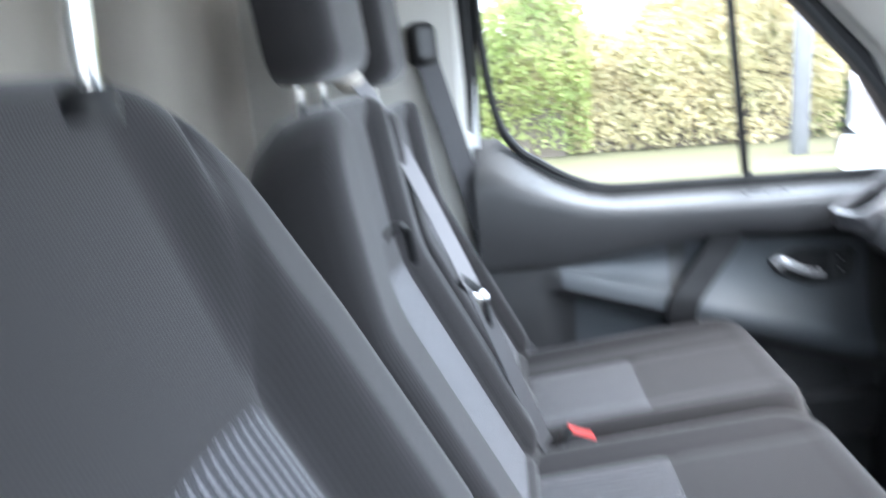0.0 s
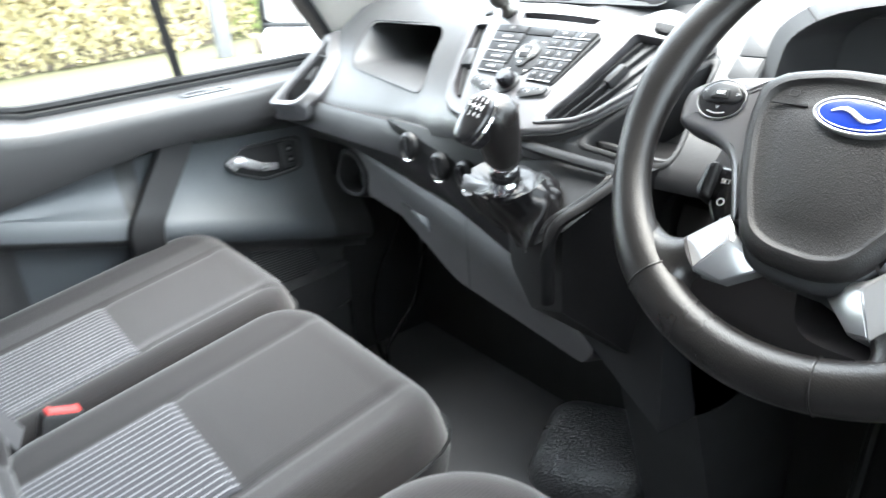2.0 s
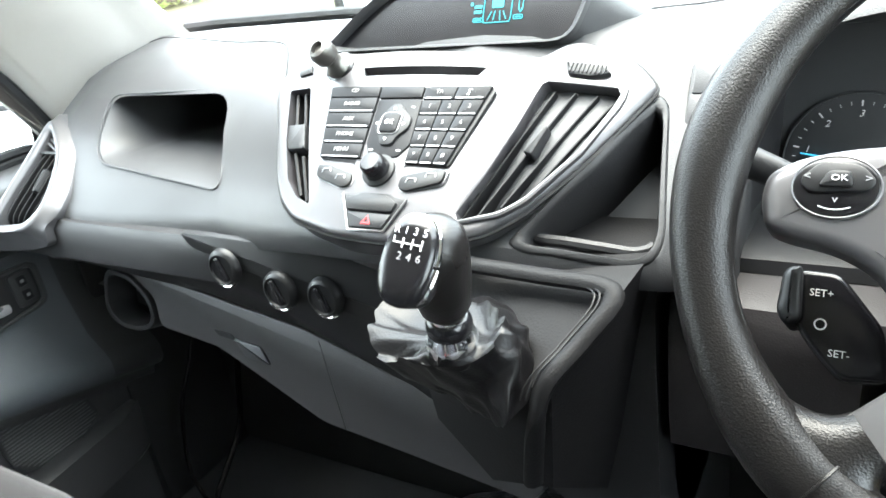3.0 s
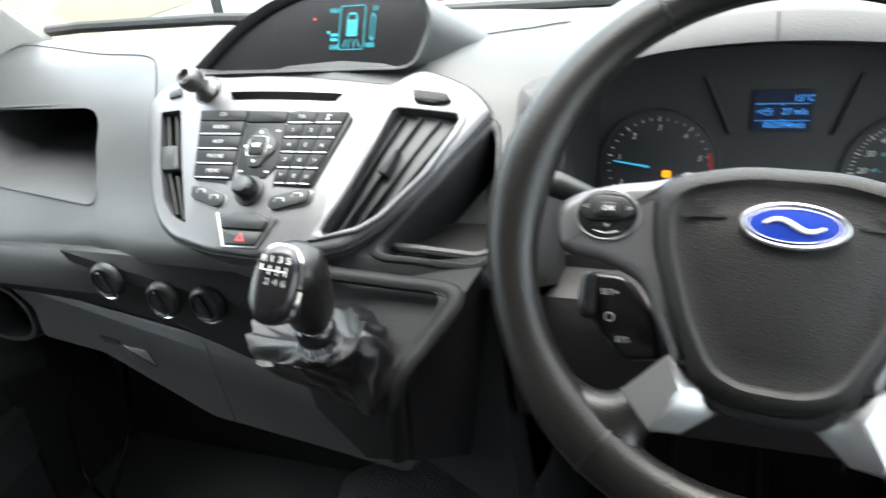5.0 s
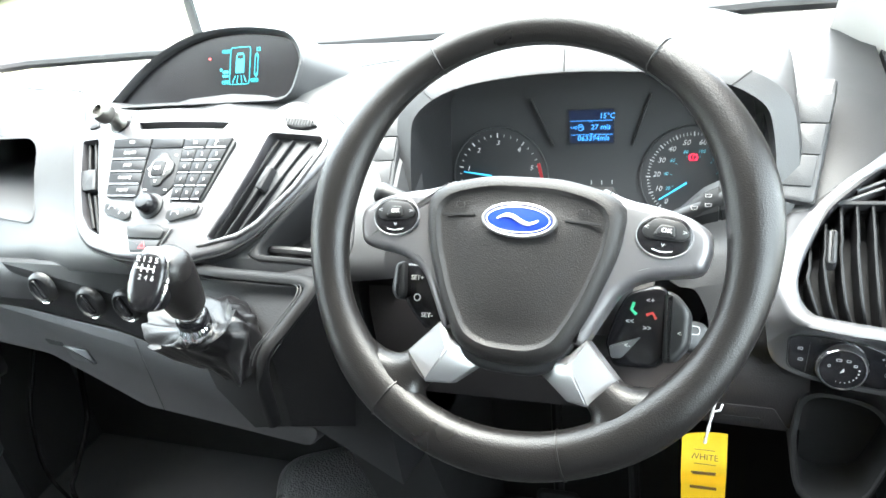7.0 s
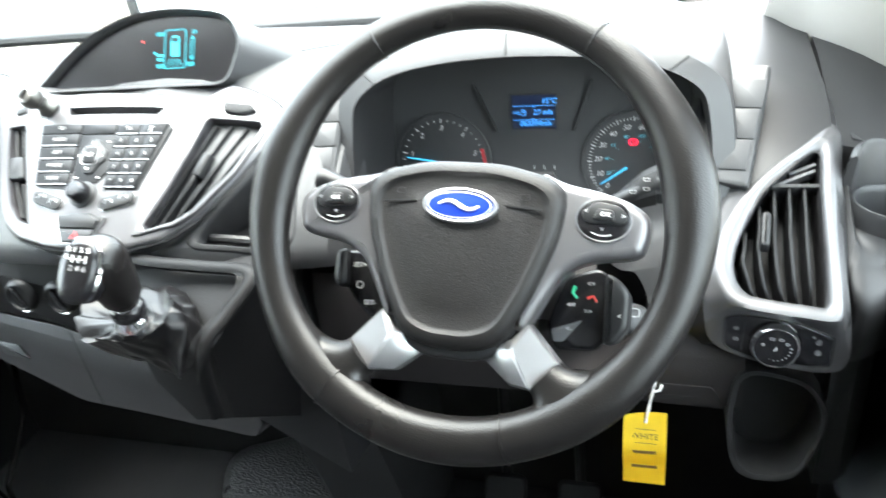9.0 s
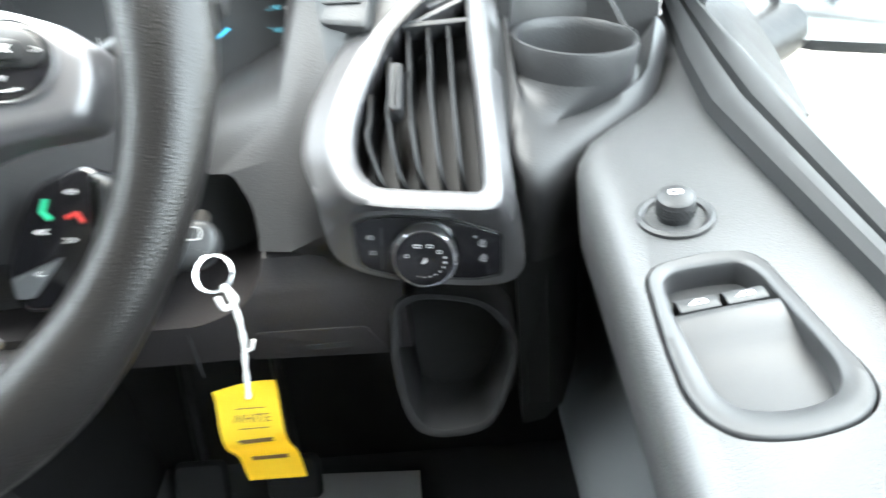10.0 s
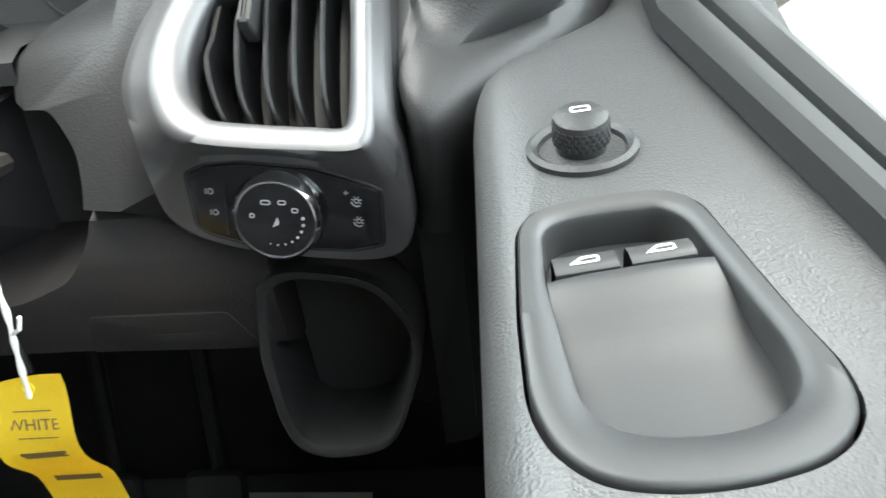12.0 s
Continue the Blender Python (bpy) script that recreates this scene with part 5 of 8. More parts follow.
for i, (e, c) in enumerate(zip(edge_, crest_)):
    f = i / 48
    t = radians(62 + 226 * f)
    q = CUP @ Vector((0.0420 * math.cos(t), 0.0420 * math.sin(t), -0.018))
    inner_ = CUP @ Vector((0.0421 * math.cos(t), 0.0421 * math.sin(t), -0.021))
    low_ = inner_.lerp(e, 0.5) - Vector((0, 0, 0.002))
    out_ = Vector((-0.0030, -0.0035, 0)) if i > 14 else Vector((0, 0.002, 0))
    for row, v in zip(rows_, (q, q.lerp(inner_, 0.5), inner_, low_, e - Vector((0, 0, 0.0015)), e.lerp(c, 0.18) + Vector((0, 0, 0.0012)), e.lerp(c, 0.8) + Vector((0, 0, 0.0012 if i > 14 else -0.003)), c + out_ * 0.4 - Vector((0, 0, 0.0025 if i > 14 else 0.006)), c + out_ - Vector((0, 0, 0.014)), Vector((c.x + 0.012, c.y, 0.632 if c.x < 0.70 else 0.60)))):
        row.append(v)
part("cup_foot", loft(rows_, closed=False, caps=False), CHARCOAL, cup, "grey scooped foot", sharp=70)
# arched wall that rises behind the cup
rings = []
for i in range(25):
    t = radians(-70 + 150 * i / 24)
    h = 0.048 * max(0.0, math.cos((t - radians(40)) * 0.95)) ** 0.8
    c, d = math.cos(t), math.sin(t)
    rings.append([(0.044 * c, 0.044 * d, -0.02), (0.0445 * c, 0.0445 * d, h - 0.003), (0.0465 * c, 0.0465 * d, h), (0.051 * c, 0.051 * d, h - 0.003), (0.057 * c, 0.057 * d, -0.03)])
part("cup_back", loft(rings), CHARCOAL, cup, "grey arched wall behind the cup", CUP)
part("cup_wall", loft([[(0.676 + dx, -0.742, z), (0.680 + dx, -0.762, z), (0.698 + dx, -0.780, z), (0.75 + dx, -0.80, z), (0.95, -0.82, z), (0.95, -0.742, z)] for z, dx in ((0.70, 0.0), (0.64, 0.0), (0.60, 0.006), (0.44, 0.012))]), PLASTIC, dash)
part("dash_corner", loft([[(0.79, -0.755, 0.60), (0.79, -0.80, 0.60), (1.05, -0.86, 0.60), (1.05, -0.755, 0.60)], [(0.792, -0.755, 0.74), (0.792, -0.82, 0.74), (1.05, -0.86, 0.74), (1.05, -0.755, 0.74)], [(0.80, -0.755, 0.805), (0.80, -0.83, 0.775), (1.08, -0.85, 0.80), (1.08, -0.755, 0.83)]]), CHARCOAL, dash)

part("dash_cap", loft([[(0.79, -0.740, 0.802), (0.79, -0.80, 0.790), (0.79, -0.86, 0.762), (0.79, -0.86, 0.70), (0.79, -0.74, 0.70)], [(0.95, -0.740, 0.846), (0.95, -0.82, 0.838), (0.95, -0.905, 0.80), (0.95, -0.905, 0.70), (0.95, -0.74, 0.70)], [(1.13, -0.740, 0.866), (1.13, -0.82, 0.860), (1.13, -0.92, 0.83), (1.13, -0.92, 0.70), (1.13, -0.74, 0.70)]]), CHARCOAL, dash, "grey end of the dashboard")

# ---------------------------------------------------------------- passenger's side below the cubby
lower = part("lower_panel", loft([[(0.672, y, 0.712), (0.664, y, 0.702), (0.662, y, 0.66 if zb < 0.63 else zb + 0.03), (0.70 + 0.35 * (zb - 0.5) - 0.004, y, zb), (0.80, y, zb - 0.03), (1.0, y, zb - 0.03), (1.0, y, 0.715)] for y, zb in ((0.76, 0.625), (0.60, 0.622), (0.43, 0.592), (0.27, 0.572), (0.10, 0.528), (-0.04, 0.47), (-0.19, 0.40))]), PLASTIC, dash, "dark lower dashboard")
ctl = part("control_strip", slab(rounded([(-0.36, 0.028), (-0.345, 0.010), (-0.10, -0.050), (0.02, -0.055), (0.02, 0.024)], 0.008), 0.01, 0.003), BLACK, lower, "black strip of rotary controls", panel((0.657, 0.0, 0.695), (-1, 0, 0.1)))
CT = panel((0.655, 0.0, 0.69), (-1, 0, 0.08))
for a, b in ((-0.288, -0.002), (-0.210, -0.020), (-0.148, -0.020)):
    r = part("rotary_control", lathe([(0.0235, 0.0), (0.0225, 0.004), (0.019, 0.008), (0.0175, 0.0085), (0.0165, 0.006), (0.0, 0.006)]), BLACK, ctl, m=on(CT, a, b, 0.001))
    part("chrome_lip", tube([on(CT, a, b, 0.0055) @ Vector((0.0215 * math.cos(t), 0.0215 * math.sin(t), 0)) for t in [radians(225 + 9 * i) for i in range(11)]], 0.0022, 6), CHROME, r, "bright crescent")
    part("pointer", slab(rounded(rect(0.007, 0.030), 0.003), 0.006, 0.002), GLOSS, r, m=on(CT, a, b, 0.0115, 25))

TR = panel((0.70, 0.0, 0.50), (-1, 0, 0.35))
diag = [(-0.80, 0.132), (-0.66, 0.134), (-0.585, 0.112), (-0.43, 0.092), (-0.266, 0.070), (-0.10, 0.026), (0.03, -0.030), (0.065, -0.050), (0.05, -0.075), (-0.11, -0.058), (-0.236, -0.046), (-0.42, 0.022), (-0.535, 0.034), (-0.548, 0.075), (-0.60, 0.105), (-0.66, 0.112), (-0.80, 0.108)]
trim_ = part("diagonal_trim", slab(rounded(diag, 0.012, 3), 0.05, 0.004), BEZEL, lower, "grey diagonal trim with a latch", TR)
trim_.data.materials[0] = material("warm_grey_trim", (0.047, 0.0455, 0.0465), 0.5, grain=0.25, scale=600, kind="cell")
part("latch", slab(rounded([(-0.036, 0.010), (0.012, 0.006), (0.030, -0.016), (-0.014, -0.012)], 0.003), 0.006, 0.002), SILVER, trim_, "worn pale latch", on(TR, -0.352, 0.030, 0.003))
part("latch_slot", slab(rounded([(-0.03, 0.004), (0.004, 0.0), (0.01, -0.006), (-0.02, -0.004)], 0.002), 0.004), DEEP, trim_, m=on(TR, -0.395, 0.044, 0.002))
part("trim_seam", slab(rect(0.0012, 0.115), 0.004), DEEP, trim_, m=on(TR, -0.222, 0.006, 0.0006, 22))
part("grab_hole", hoop(rounded([(-0.66, 0.108), (-0.60, 0.100), (-0.556, 0.070), (-0.546, 0.035), (-0.575, 0.020), (-0.625, 0.02), (-0.66, 0.04)], 0.02), rounded([(-0.652, 0.100), (-0.600, 0.094), (-0.563, 0.066), (-0.554, 0.038), (-0.578, 0.027), (-0.622, 0.027), (-0.652, 0.045)], 0.018), 0.05, 0.002, 48), PLASTIC, trim_, "dark grab opening", on(TR, 0, 0, -0.001))
# centre tunnel front and the dark side of the console
part("tunnel_cover", loft([[(0.70, y, 0.60), (0.73, y, 0.42), (0.78, y, 0.24), (0.84, y, 0.0), (1.05, y, 0.0), (1.05, y, 0.60)] for y in (-0.06, -0.19)]), DEEP, lower)
part("under_tray", loft([[(0.80, y, 0.52), (0.90, y, 0.40), (1.03, y, 0.36), (1.03, y, 0.52)] for y in (0.80, 0.0)]), DEEP, lower)

# ---------------------------------------------------------------- gear console
gear = thing("gear_lever", (0.54, -0.09, 0.68), "black gear lever with chrome collar and creased leather gaiter", "gear lever")
CB = [[(0.72, 0.010, 0.745), (0.635, 0.008, 0.735), (0.590, 0.0, 0.690), (0.59, -0.01, 0.60), (0.70, -0.01, 0.50)], [(0.72, -0.09, 0.752), (0.605, -0.09, 0.742), (0.545, -0.09, 0.690), (0.555, -0.08, 0.58), (0.70, -0.08, 0.46)], [(0.72, -0.195, 0.755), (0.598, -0.184, 0.750), (0.535, -0.152, 0.704), (0.545, -0.14, 0.60), (0.70, -0.14, 0.46)]]
part("console_body", loft(CB), BLACKHIDE, gear, "black leather-covered gear console")
hem = glide([(0.625, 0.000, 0.752), (0.606, -0.05, 0.757), (0.600, -0.12, 0.757), (0.594, -0.172, 0.758), (0.582, -0.183, 0.752), (0.555, -0.168, 0.733), (0.5285, -0.151, 0.7135), (0.522, -0.143, 0.680), (0.532, -0.130, 0.615)], 56)
part("console_edge", tube(hem, 0.0080, 10, flat=0.8), BLACKHIDE, gear, "padded leather edge")
for off in (0.0085, 0.0125):
    part("stitching", tube([p + Vector((-0.0045, off, 0.0038 - off * 0.25)) for p in hem[18:46]], 0.0008, 5), BLACK, gear, "double sewn seam")


def sheet_ring(pts, n=96):
    return glide([*pts, pts[0]], n)[:-1]


top_c = Vector((0.519, -0.087, 0.747))
flare = [(0.572, -0.030, 0.744), (0.548, -0.006, 0.745), (0.528, -0.010, 0.739), (0.510, -0.022, 0.730), (0.501, -0.036, 0.7275), (0.500, -0.058, 0.734), (0.497, -0.080, 0.735), (0.502, -0.106, 0.738), (0.522, -0.119, 0.744), (0.541, -0.117, 0.750), (0.552, -0.106, 0.752), (0.572, -0.080, 0.748)]
tuck = [(0.572, -0.030, 0.722), (0.553, -0.012, 0.712), (0.540, -0.018, 0.706), (0.526, -0.030, 0.700), (0.518, -0.042, 0.700), (0.516, -0.060, 0.702), (0.514, -0.082, 0.704), (0.516, -0.106, 0.712), (0.524, -0.124, 0.722), (0.546, -0.128, 0.730), (0.566, -0.122, 0.735), (0.582, -0.085, 0.738)]
foot = [(0.590, -0.020, 0.712), (0.582, -0.004, 0.698), (0.566, -0.004, 0.686), (0.552, -0.020, 0.680), (0.545, -0.042, 0.676), (0.541, -0.065, 0.672), (0.535, -0.088, 0.670), (0.522, -0.110, 0.672), (0.506, -0.127, 0.688), (0.532, -0.134, 0.694), (0.570, -0.122, 0.712), (0.588, -0.085, 0.718)]
rows = [[], sheet_ring(flare), sheet_ring(tuck), sheet_ring(foot)]
rows[0] = [top_c + Vector(((p - top_c).x, (p - top_c).y, 0)).normalized() * 0.0185 + Vector((0, 0, -0.006)) for p in rows[1]]
rings = []
for k in range(22):
    f = k / 7
    i, t = min(int(f), 2), f - min(int(f), 2)
    row = []
    for j in range(96):
        a, b = rows[i][j], rows[i + 1][j]
        w = 2 * math.pi * j / 96
        q = a.lerp(b, t)
        d = (q - top_c)
        d.z = 0
        crease = 0.0016 * math.sin(9 * w + 3.0 * f) + 0.0012 * math.sin(17 * w - 5 * f) + 0.0022 * math.sin(5 * w + 1.3) * math.sin(2.4 * f)
        if i == 0:
            q.z -= 0.008 * math.sin(math.pi * t) * (0.6 + 0.4 * math.sin(4 * w))
            crease *= t
        row.append(q + d.normalized() * crease + Vector((0, 0, crease * 0.7)))
    rings.append(row)
part("gaiter", loft(rings, caps=False), GAITER, gear, "creased black leather gaiter", sharp=70)
for c, r in ((0.0, 0.0010), (0.0030, 0.0008)):
    part("stitching", tube([rows[0][50].lerp(rows[1][50], g) + Vector((c, 0, 0.002)) for g in (0.1, 0.4, 0.7, 1.0)], r, 5), LEATHER, gear)
axis = Vector((-0.21, -0.12, 0.97)).normalized()
GL = panel((0.519, -0.087, 0.742), axis, (0, 1, 0))
part("collar", lathe([(0.0185, -0.006), (0.0195, 0.0), (0.0190, 0.007), (0.0165, 0.012), (0.0140, 0.016), (0.0125, 0.030), (0.0120, 0.04)]), CHROME, gear, "chrome collar", GL)
part("lift_ring", lathe([(0.0142, 0.012), (0.0165, 0.015), (0.0168, 0.021), (0.0150, 0.026), (0.0120, 0.028)]), GLOSS, gear, "gloss black lift ring", GL)
# knob: an egg-shaped grip with a gloss face towards the driver's seat
rings = []
for z_, rx, ry, dx in ((0.028, 0.013, 0.012, 0.002), (0.036, 0.018, 0.0165, 0.001), (0.052, 0.0205, 0.0190, 0.0), (0.072, 0.0228, 0.0210, -0.001), (0.086, 0.0228, 0.0215, -0.001), (0.096, 0.0205, 0.0200, 0.0), (0.103, 0.0155, 0.0155, 0.001), (0.1065, 0.0080, 0.0080, 0.001)):
    rings.append([(dx + rx * abs(math.cos(t)) ** 0.85 * math.copysign(1, math.cos(t)), ry * abs(math.sin(t)) ** 0.85 * math.copysign(1, math.sin(t)), z_) for t in [2 * math.pi * j / 36 for j in range(36)]])
grip = part("knob", loft(rings), LEATHER, gear, "black leather knob", GL, 60)
KF = panel((0.4845, -0.0945, 0.8405), (-0.74, -0.06, 0.67)) @ Matrix.Rotation(radians(-7), 4, "Z")
face_line = rounded([(-0.0150, 0.0060), (-0.0185, -0.0080), (-0.0180, -0.0250), (-0.0125, -0.0400), (0.0, -0.0440), (0.0125, -0.0400), (0.0180, -0.0250), (0.0185, -0.0080), (0.0150, 0.0060), (0.0080, 0.0150), (-0.0080, 0.0150)], 0.008)
face = part("knob_face", dome_face(face_line, 0.020, 0.0055), GLOSS, grip, "gloss black face with shift pattern", KF)
part("knob_rim", tube([KF @ Vector((x * 1.04, y * 1.02, -0.0025 - 0.05 * abs(y - 0.015))) for x, y in resample(face_line, 64) if y > -0.012 or x > 0.012], 0.0018, 8), CHROME, grip, "chrome edge")
for i, (top_, low_) in enumerate((("R", ""), ("1", "2"), ("3", "4"), ("5", "6"))):
    x = -0.0098 + i * 0.0066
    lettering(top_, 0.0070, WHITEPRINT, face, on(KF, x, 0.0035, 0.0048))
    if low_:
        lettering(low_, 0.0070, GREYPRINT, face, on(KF, x, -0.0130, 0.0055))
    bar(x, -0.0045 if low_ else -0.0025, 0.0008, 0.0065 if low_ else 0.0035, WHITEPRINT, face, on(KF, 0, 0, 0.0058), "shift_line")
bar(0.0, -0.0046, 0.0205, 0.0008, WHITEPRINT, face, on(KF, 0, 0, 0.0058), "shift_line")

# triangular tray between console and instruments
NT = panel((0.690, -0.125, 0.790), (-0.6216, 0, 0.783))
tray_out = rounded([(0.0470, 0.0930), (0.0565, 0.0850), (0.0610, 0.0631), (0.0750, -0.0360), (0.0720, -0.0560), (0.0541, -0.0660), (-0.032, -0.0675), (-0.0460, -0.0610), (-0.0320, -0.0440), (0.0090, 0.0175), (0.0400, 0.080)], 0.010)
tray_in = rounded([(0.0472, 0.0780), (0.0520, 0.0740), (0.0560, 0.0600), (0.0680, -0.0350), (0.0645, -0.0510), (0.0520, -0.0580), (-0.0250, -0.0595), (-0.0340, -0.0560), (-0.0240, -0.0430), (0.0150, 0.0150), (0.0420, 0.068)], 0.008)
into = NT.to_3x3() @ Vector((0, 0, -1))


def draped(x, y):
    """The point of the dashboard's face that lies behind a place of the tray's outline."""
    found, spot, _, _ = upper.ray_cast(NT @ Vector((x, y, 0.2)), into)
    return spot if found else NT @ Vector((x, y, 0))


lip_o = [draped(*p) for p in resample(tray_out, 80)]
lip_i = [draped(*p) for p in resample(tray_in, 80)]
rings = [[p + into * 0.02 for p in lip_o], [p - into * 0.0006 for p in lip_o], [p.lerp(q, 0.25) - into * 0.0022 for p, q in zip(lip_o, lip_i)], [p.lerp(q, 0.75) - into * 0.0012 for p, q in zip(lip_o, lip_i)], [q + into * 0.003 for q in lip_i], [q + into * 0.030 for q in lip_i], [q + into * 0.070 for q in lip_i]]
cut(upper, slab(tray_out, 0.24, front=0.12), NT)
tray = part("tray", loft(rings, caps=False), PLASTIC, dash, "dark triangular tray", sharp=55)
back_ = bmesh.new()
back_.faces.new([back_.verts.new(q) for q in rings[-1]])
part("tray_back", back_, VENTBLACK, tray)
low = sorted([q + into * 0.016 + (NT.to_3x3() @ Vector((0, 0.012, 0))) for q, p in zip(lip_i, resample(tray_in, 80)) if p[1] < -0.046], key=lambda q: -q.y)
part("tray_lip", tube(low, 0.0050, 8), PLASTIC, tray, "raised lip of the tray")

# phone-holder stub on the console
stub = thing("phone_mount", (0.735, 0.142, 0.872), "bare metal ball stud of a phone mount", "phone mount")
SB = panel((0.748, 0.143, 0.884), (-0.72, 0.05, 0.70))
part("stud", lathe([(0.013, 0.0), (0.014, 0.006), (0.011, 0.010), (0.0085, 0.014), (0.0085, 0.020), (0.0125, 0.024), (0.0130, 0.034), (0.0100, 0.040), (0.0068, 0.041), (0.0060, 0.036), (0.0, 0.036)], 24), STEEL, stub, "worn steel stud", SB)
part("foot", lathe([(0.018, -0.004), (0.017, 0.003), (0.012, 0.006)], 20), GLOSS, stub, "black foot", SB)


# ---------------------------------------------------------------- steering wheel
wheel = thing("steering_wheel", (0.66, -0.427, 0.69), "black leather steering wheel with silver spokes and a blue badge", "steering wheel")
WH = panel((0.540, -0.427, 0.850), (-0.8, 0, 0.6)) @ Matrix.Rotation(radians(-3.2), 4, "Z")
R0 = 0.1728


def rim_r(a):
    """The rim swells at the two thumb rests and at its foot."""
    d = math.degrees(a) % 360
    swell = sum(math.exp(-((d - c + 180) % 360 - 180) ** 2 / (2 * w * w)) * k for c, w, k in ((12, 16, 0.0045), (168, 16, 0.0045), (270, 26, 0.0035), (228, 12, 0.003), (312, 12, 0.003)))
    return 0.0146 + swell


rings = []
for i in range(120):
    a = 2 * math.pi * i / 120
    c, d = Vector((math.cos(a), math.sin(a), 0)), Vector((0, 0, 1))
    r = rim_r(a)
    rings.append([c * (R0 + r * math.cos(t) * 1.06) + d * (r * math.sin(t) * 0.86) for t in [2 * math.pi * j / 20 for j in range(20)]])
bm = loft(rings + [rings[0]], caps=False)
bmesh.ops.remove_doubles(bm, verts=bm.verts, dist=1e-6)
rim = part("rim", bm, LEATHER, wheel, "black grained leather rim", WH)
for deg in (58, 122, 236, 287):
    a = radians(deg)
    c = Vector((math.cos(a), math.sin(a), 0))
    r = rim_r(a) + 0.0003
    part("seam", tube([c * (R0 + r * math.cos(t) * 1.06) + Vector((0, 0, r * math.sin(t) * 0.86)) for t in [2 * math.pi * j / 24 for j in range(24)]], 0.0009, 5, closed=True, up=(0.3, 0.2, 1)), LEATHER, rim, m=WH)
part("stitching", tube([Vector(((R0 - 0.0155) * math.cos(t), (R0 - 0.0155) * math.sin(t), 0.0035)) for t in [2 * math.pi * j / 160 for j in range(160)]], 0.0007, 5, closed=True), BLACK, rim, m=WH)

cover_line = rounded([(-0.068, 0.0375), (-0.03, 0.0465), (0.03, 0.0465), (0.068, 0.0375), (0.083, 0.026), (0.080, -0.008), (0.062, -0.058), (0.042, -0.095), (0.02, -0.104), (-0.02, -0.104), (-0.042, -0.095), (-0.062, -0.058), (-0.080, -0.008), (-0.083, 0.026)], 0.014, 4)


def dome(outline, steps, depth=0.02):
    """A cushion-like cover: the outline drawn in step by step, each ring at its own height."""
    o = resample(outline, 72)
    cx, cy = sum(p[0] for p in o) / 72, sum(p[1] for p in o) / 72
    rings = [[(cx + (x - cx) * k, cy + (y - cy) * k, z) for x, y in o] for k, z in steps]
    return loft(rings)


cover = part("airbag_cover", dome(cover_line, ((1, -0.03), (1, -0.002), (0.988, 0.004), (0.96, 0.0085), (0.90, 0.0125), (0.85, 0.0130), (0.82, 0.0108), (0.79, 0.0098), (0.6, 0.0125), (0.3, 0.015), (0.02, 0.0155))), AIRBAG, wheel, "grained black airbag cover", WH)
part("bottom_shield", slab(rounded([(-0.062, -0.055), (0.062, -0.055), (0.045, -0.098), (0.024, -0.111), (-0.024, -0.111), (-0.045, -0.098)], 0.014), 0.03, 0.006, 3), BLACK, cover, m=on(WH, 0, 0, 0.001))
badge = part("badge", slab(disc(0.0268, 48, ry=0.0112), 0.004, 0.0012), BLUE, cover, "blue oval badge", on(WH, 0.001, 0.0085, 0.0205))
part("badge_rim", hoop(disc(0.0300, 48, ry=0.0140), disc(0.0268, 48, ry=0.0112), 0.008, 0.0012, 64), SATIN, badge, "silver oval rim", on(WH, 0.001, 0.0085, 0.0198))
part("badge_line", hoop(disc(0.0256, 48, ry=0.0102), disc(0.0250, 48, ry=0.0097), 0.0005, 0.0001, 64), WHITEPRINT, badge, m=on(WH, 0.001, 0.0085, 0.0209))
part("badge_stroke", tube([Vector((-0.0165 + 0.033 * i / 40, 0.0030 * math.sin(i * 0.157), 0)) for i in range(41)], lambda f: 0.0006 + 0.0012 * math.sin(math.pi * f), 6), WHITEPRINT, badge, "plain white wave", on(WH, 0.001, 0.0085, 0.0211))
for s in (-1, 1):
    part("horn_line", slab(rounded(rect(0.027, 0.0014), 0.0006), 0.002), BLACK, cover, m=on(WH, s * 0.050, 0.0105, 0.0142, -s * 3))
    part("horn_mark", hoop(rounded(rect(0.008, 0.005), 0.001), rounded(rect(0.006, 0.0035), 0.001), 0.0006, 0.0002, 20), BLACK, cover, m=on(WH, s * 0.050, 0.0185, 0.0140))
lettering("AIRBAG", 0.0085, BLACK, cover, on(WH, 0.002, -0.0615, 0.0118), 0.0008)
part("airbag_line", slab(rect(0.044, 0.0009), 0.0008), BLACK, cover, m=on(WH, 0.002, -0.0685, 0.0114))
part("airbag_line", slab(rect(0.0009, 0.012), 0.0008), BLACK, cover, m=on(WH, -0.0195, -0.0625, 0.0118))
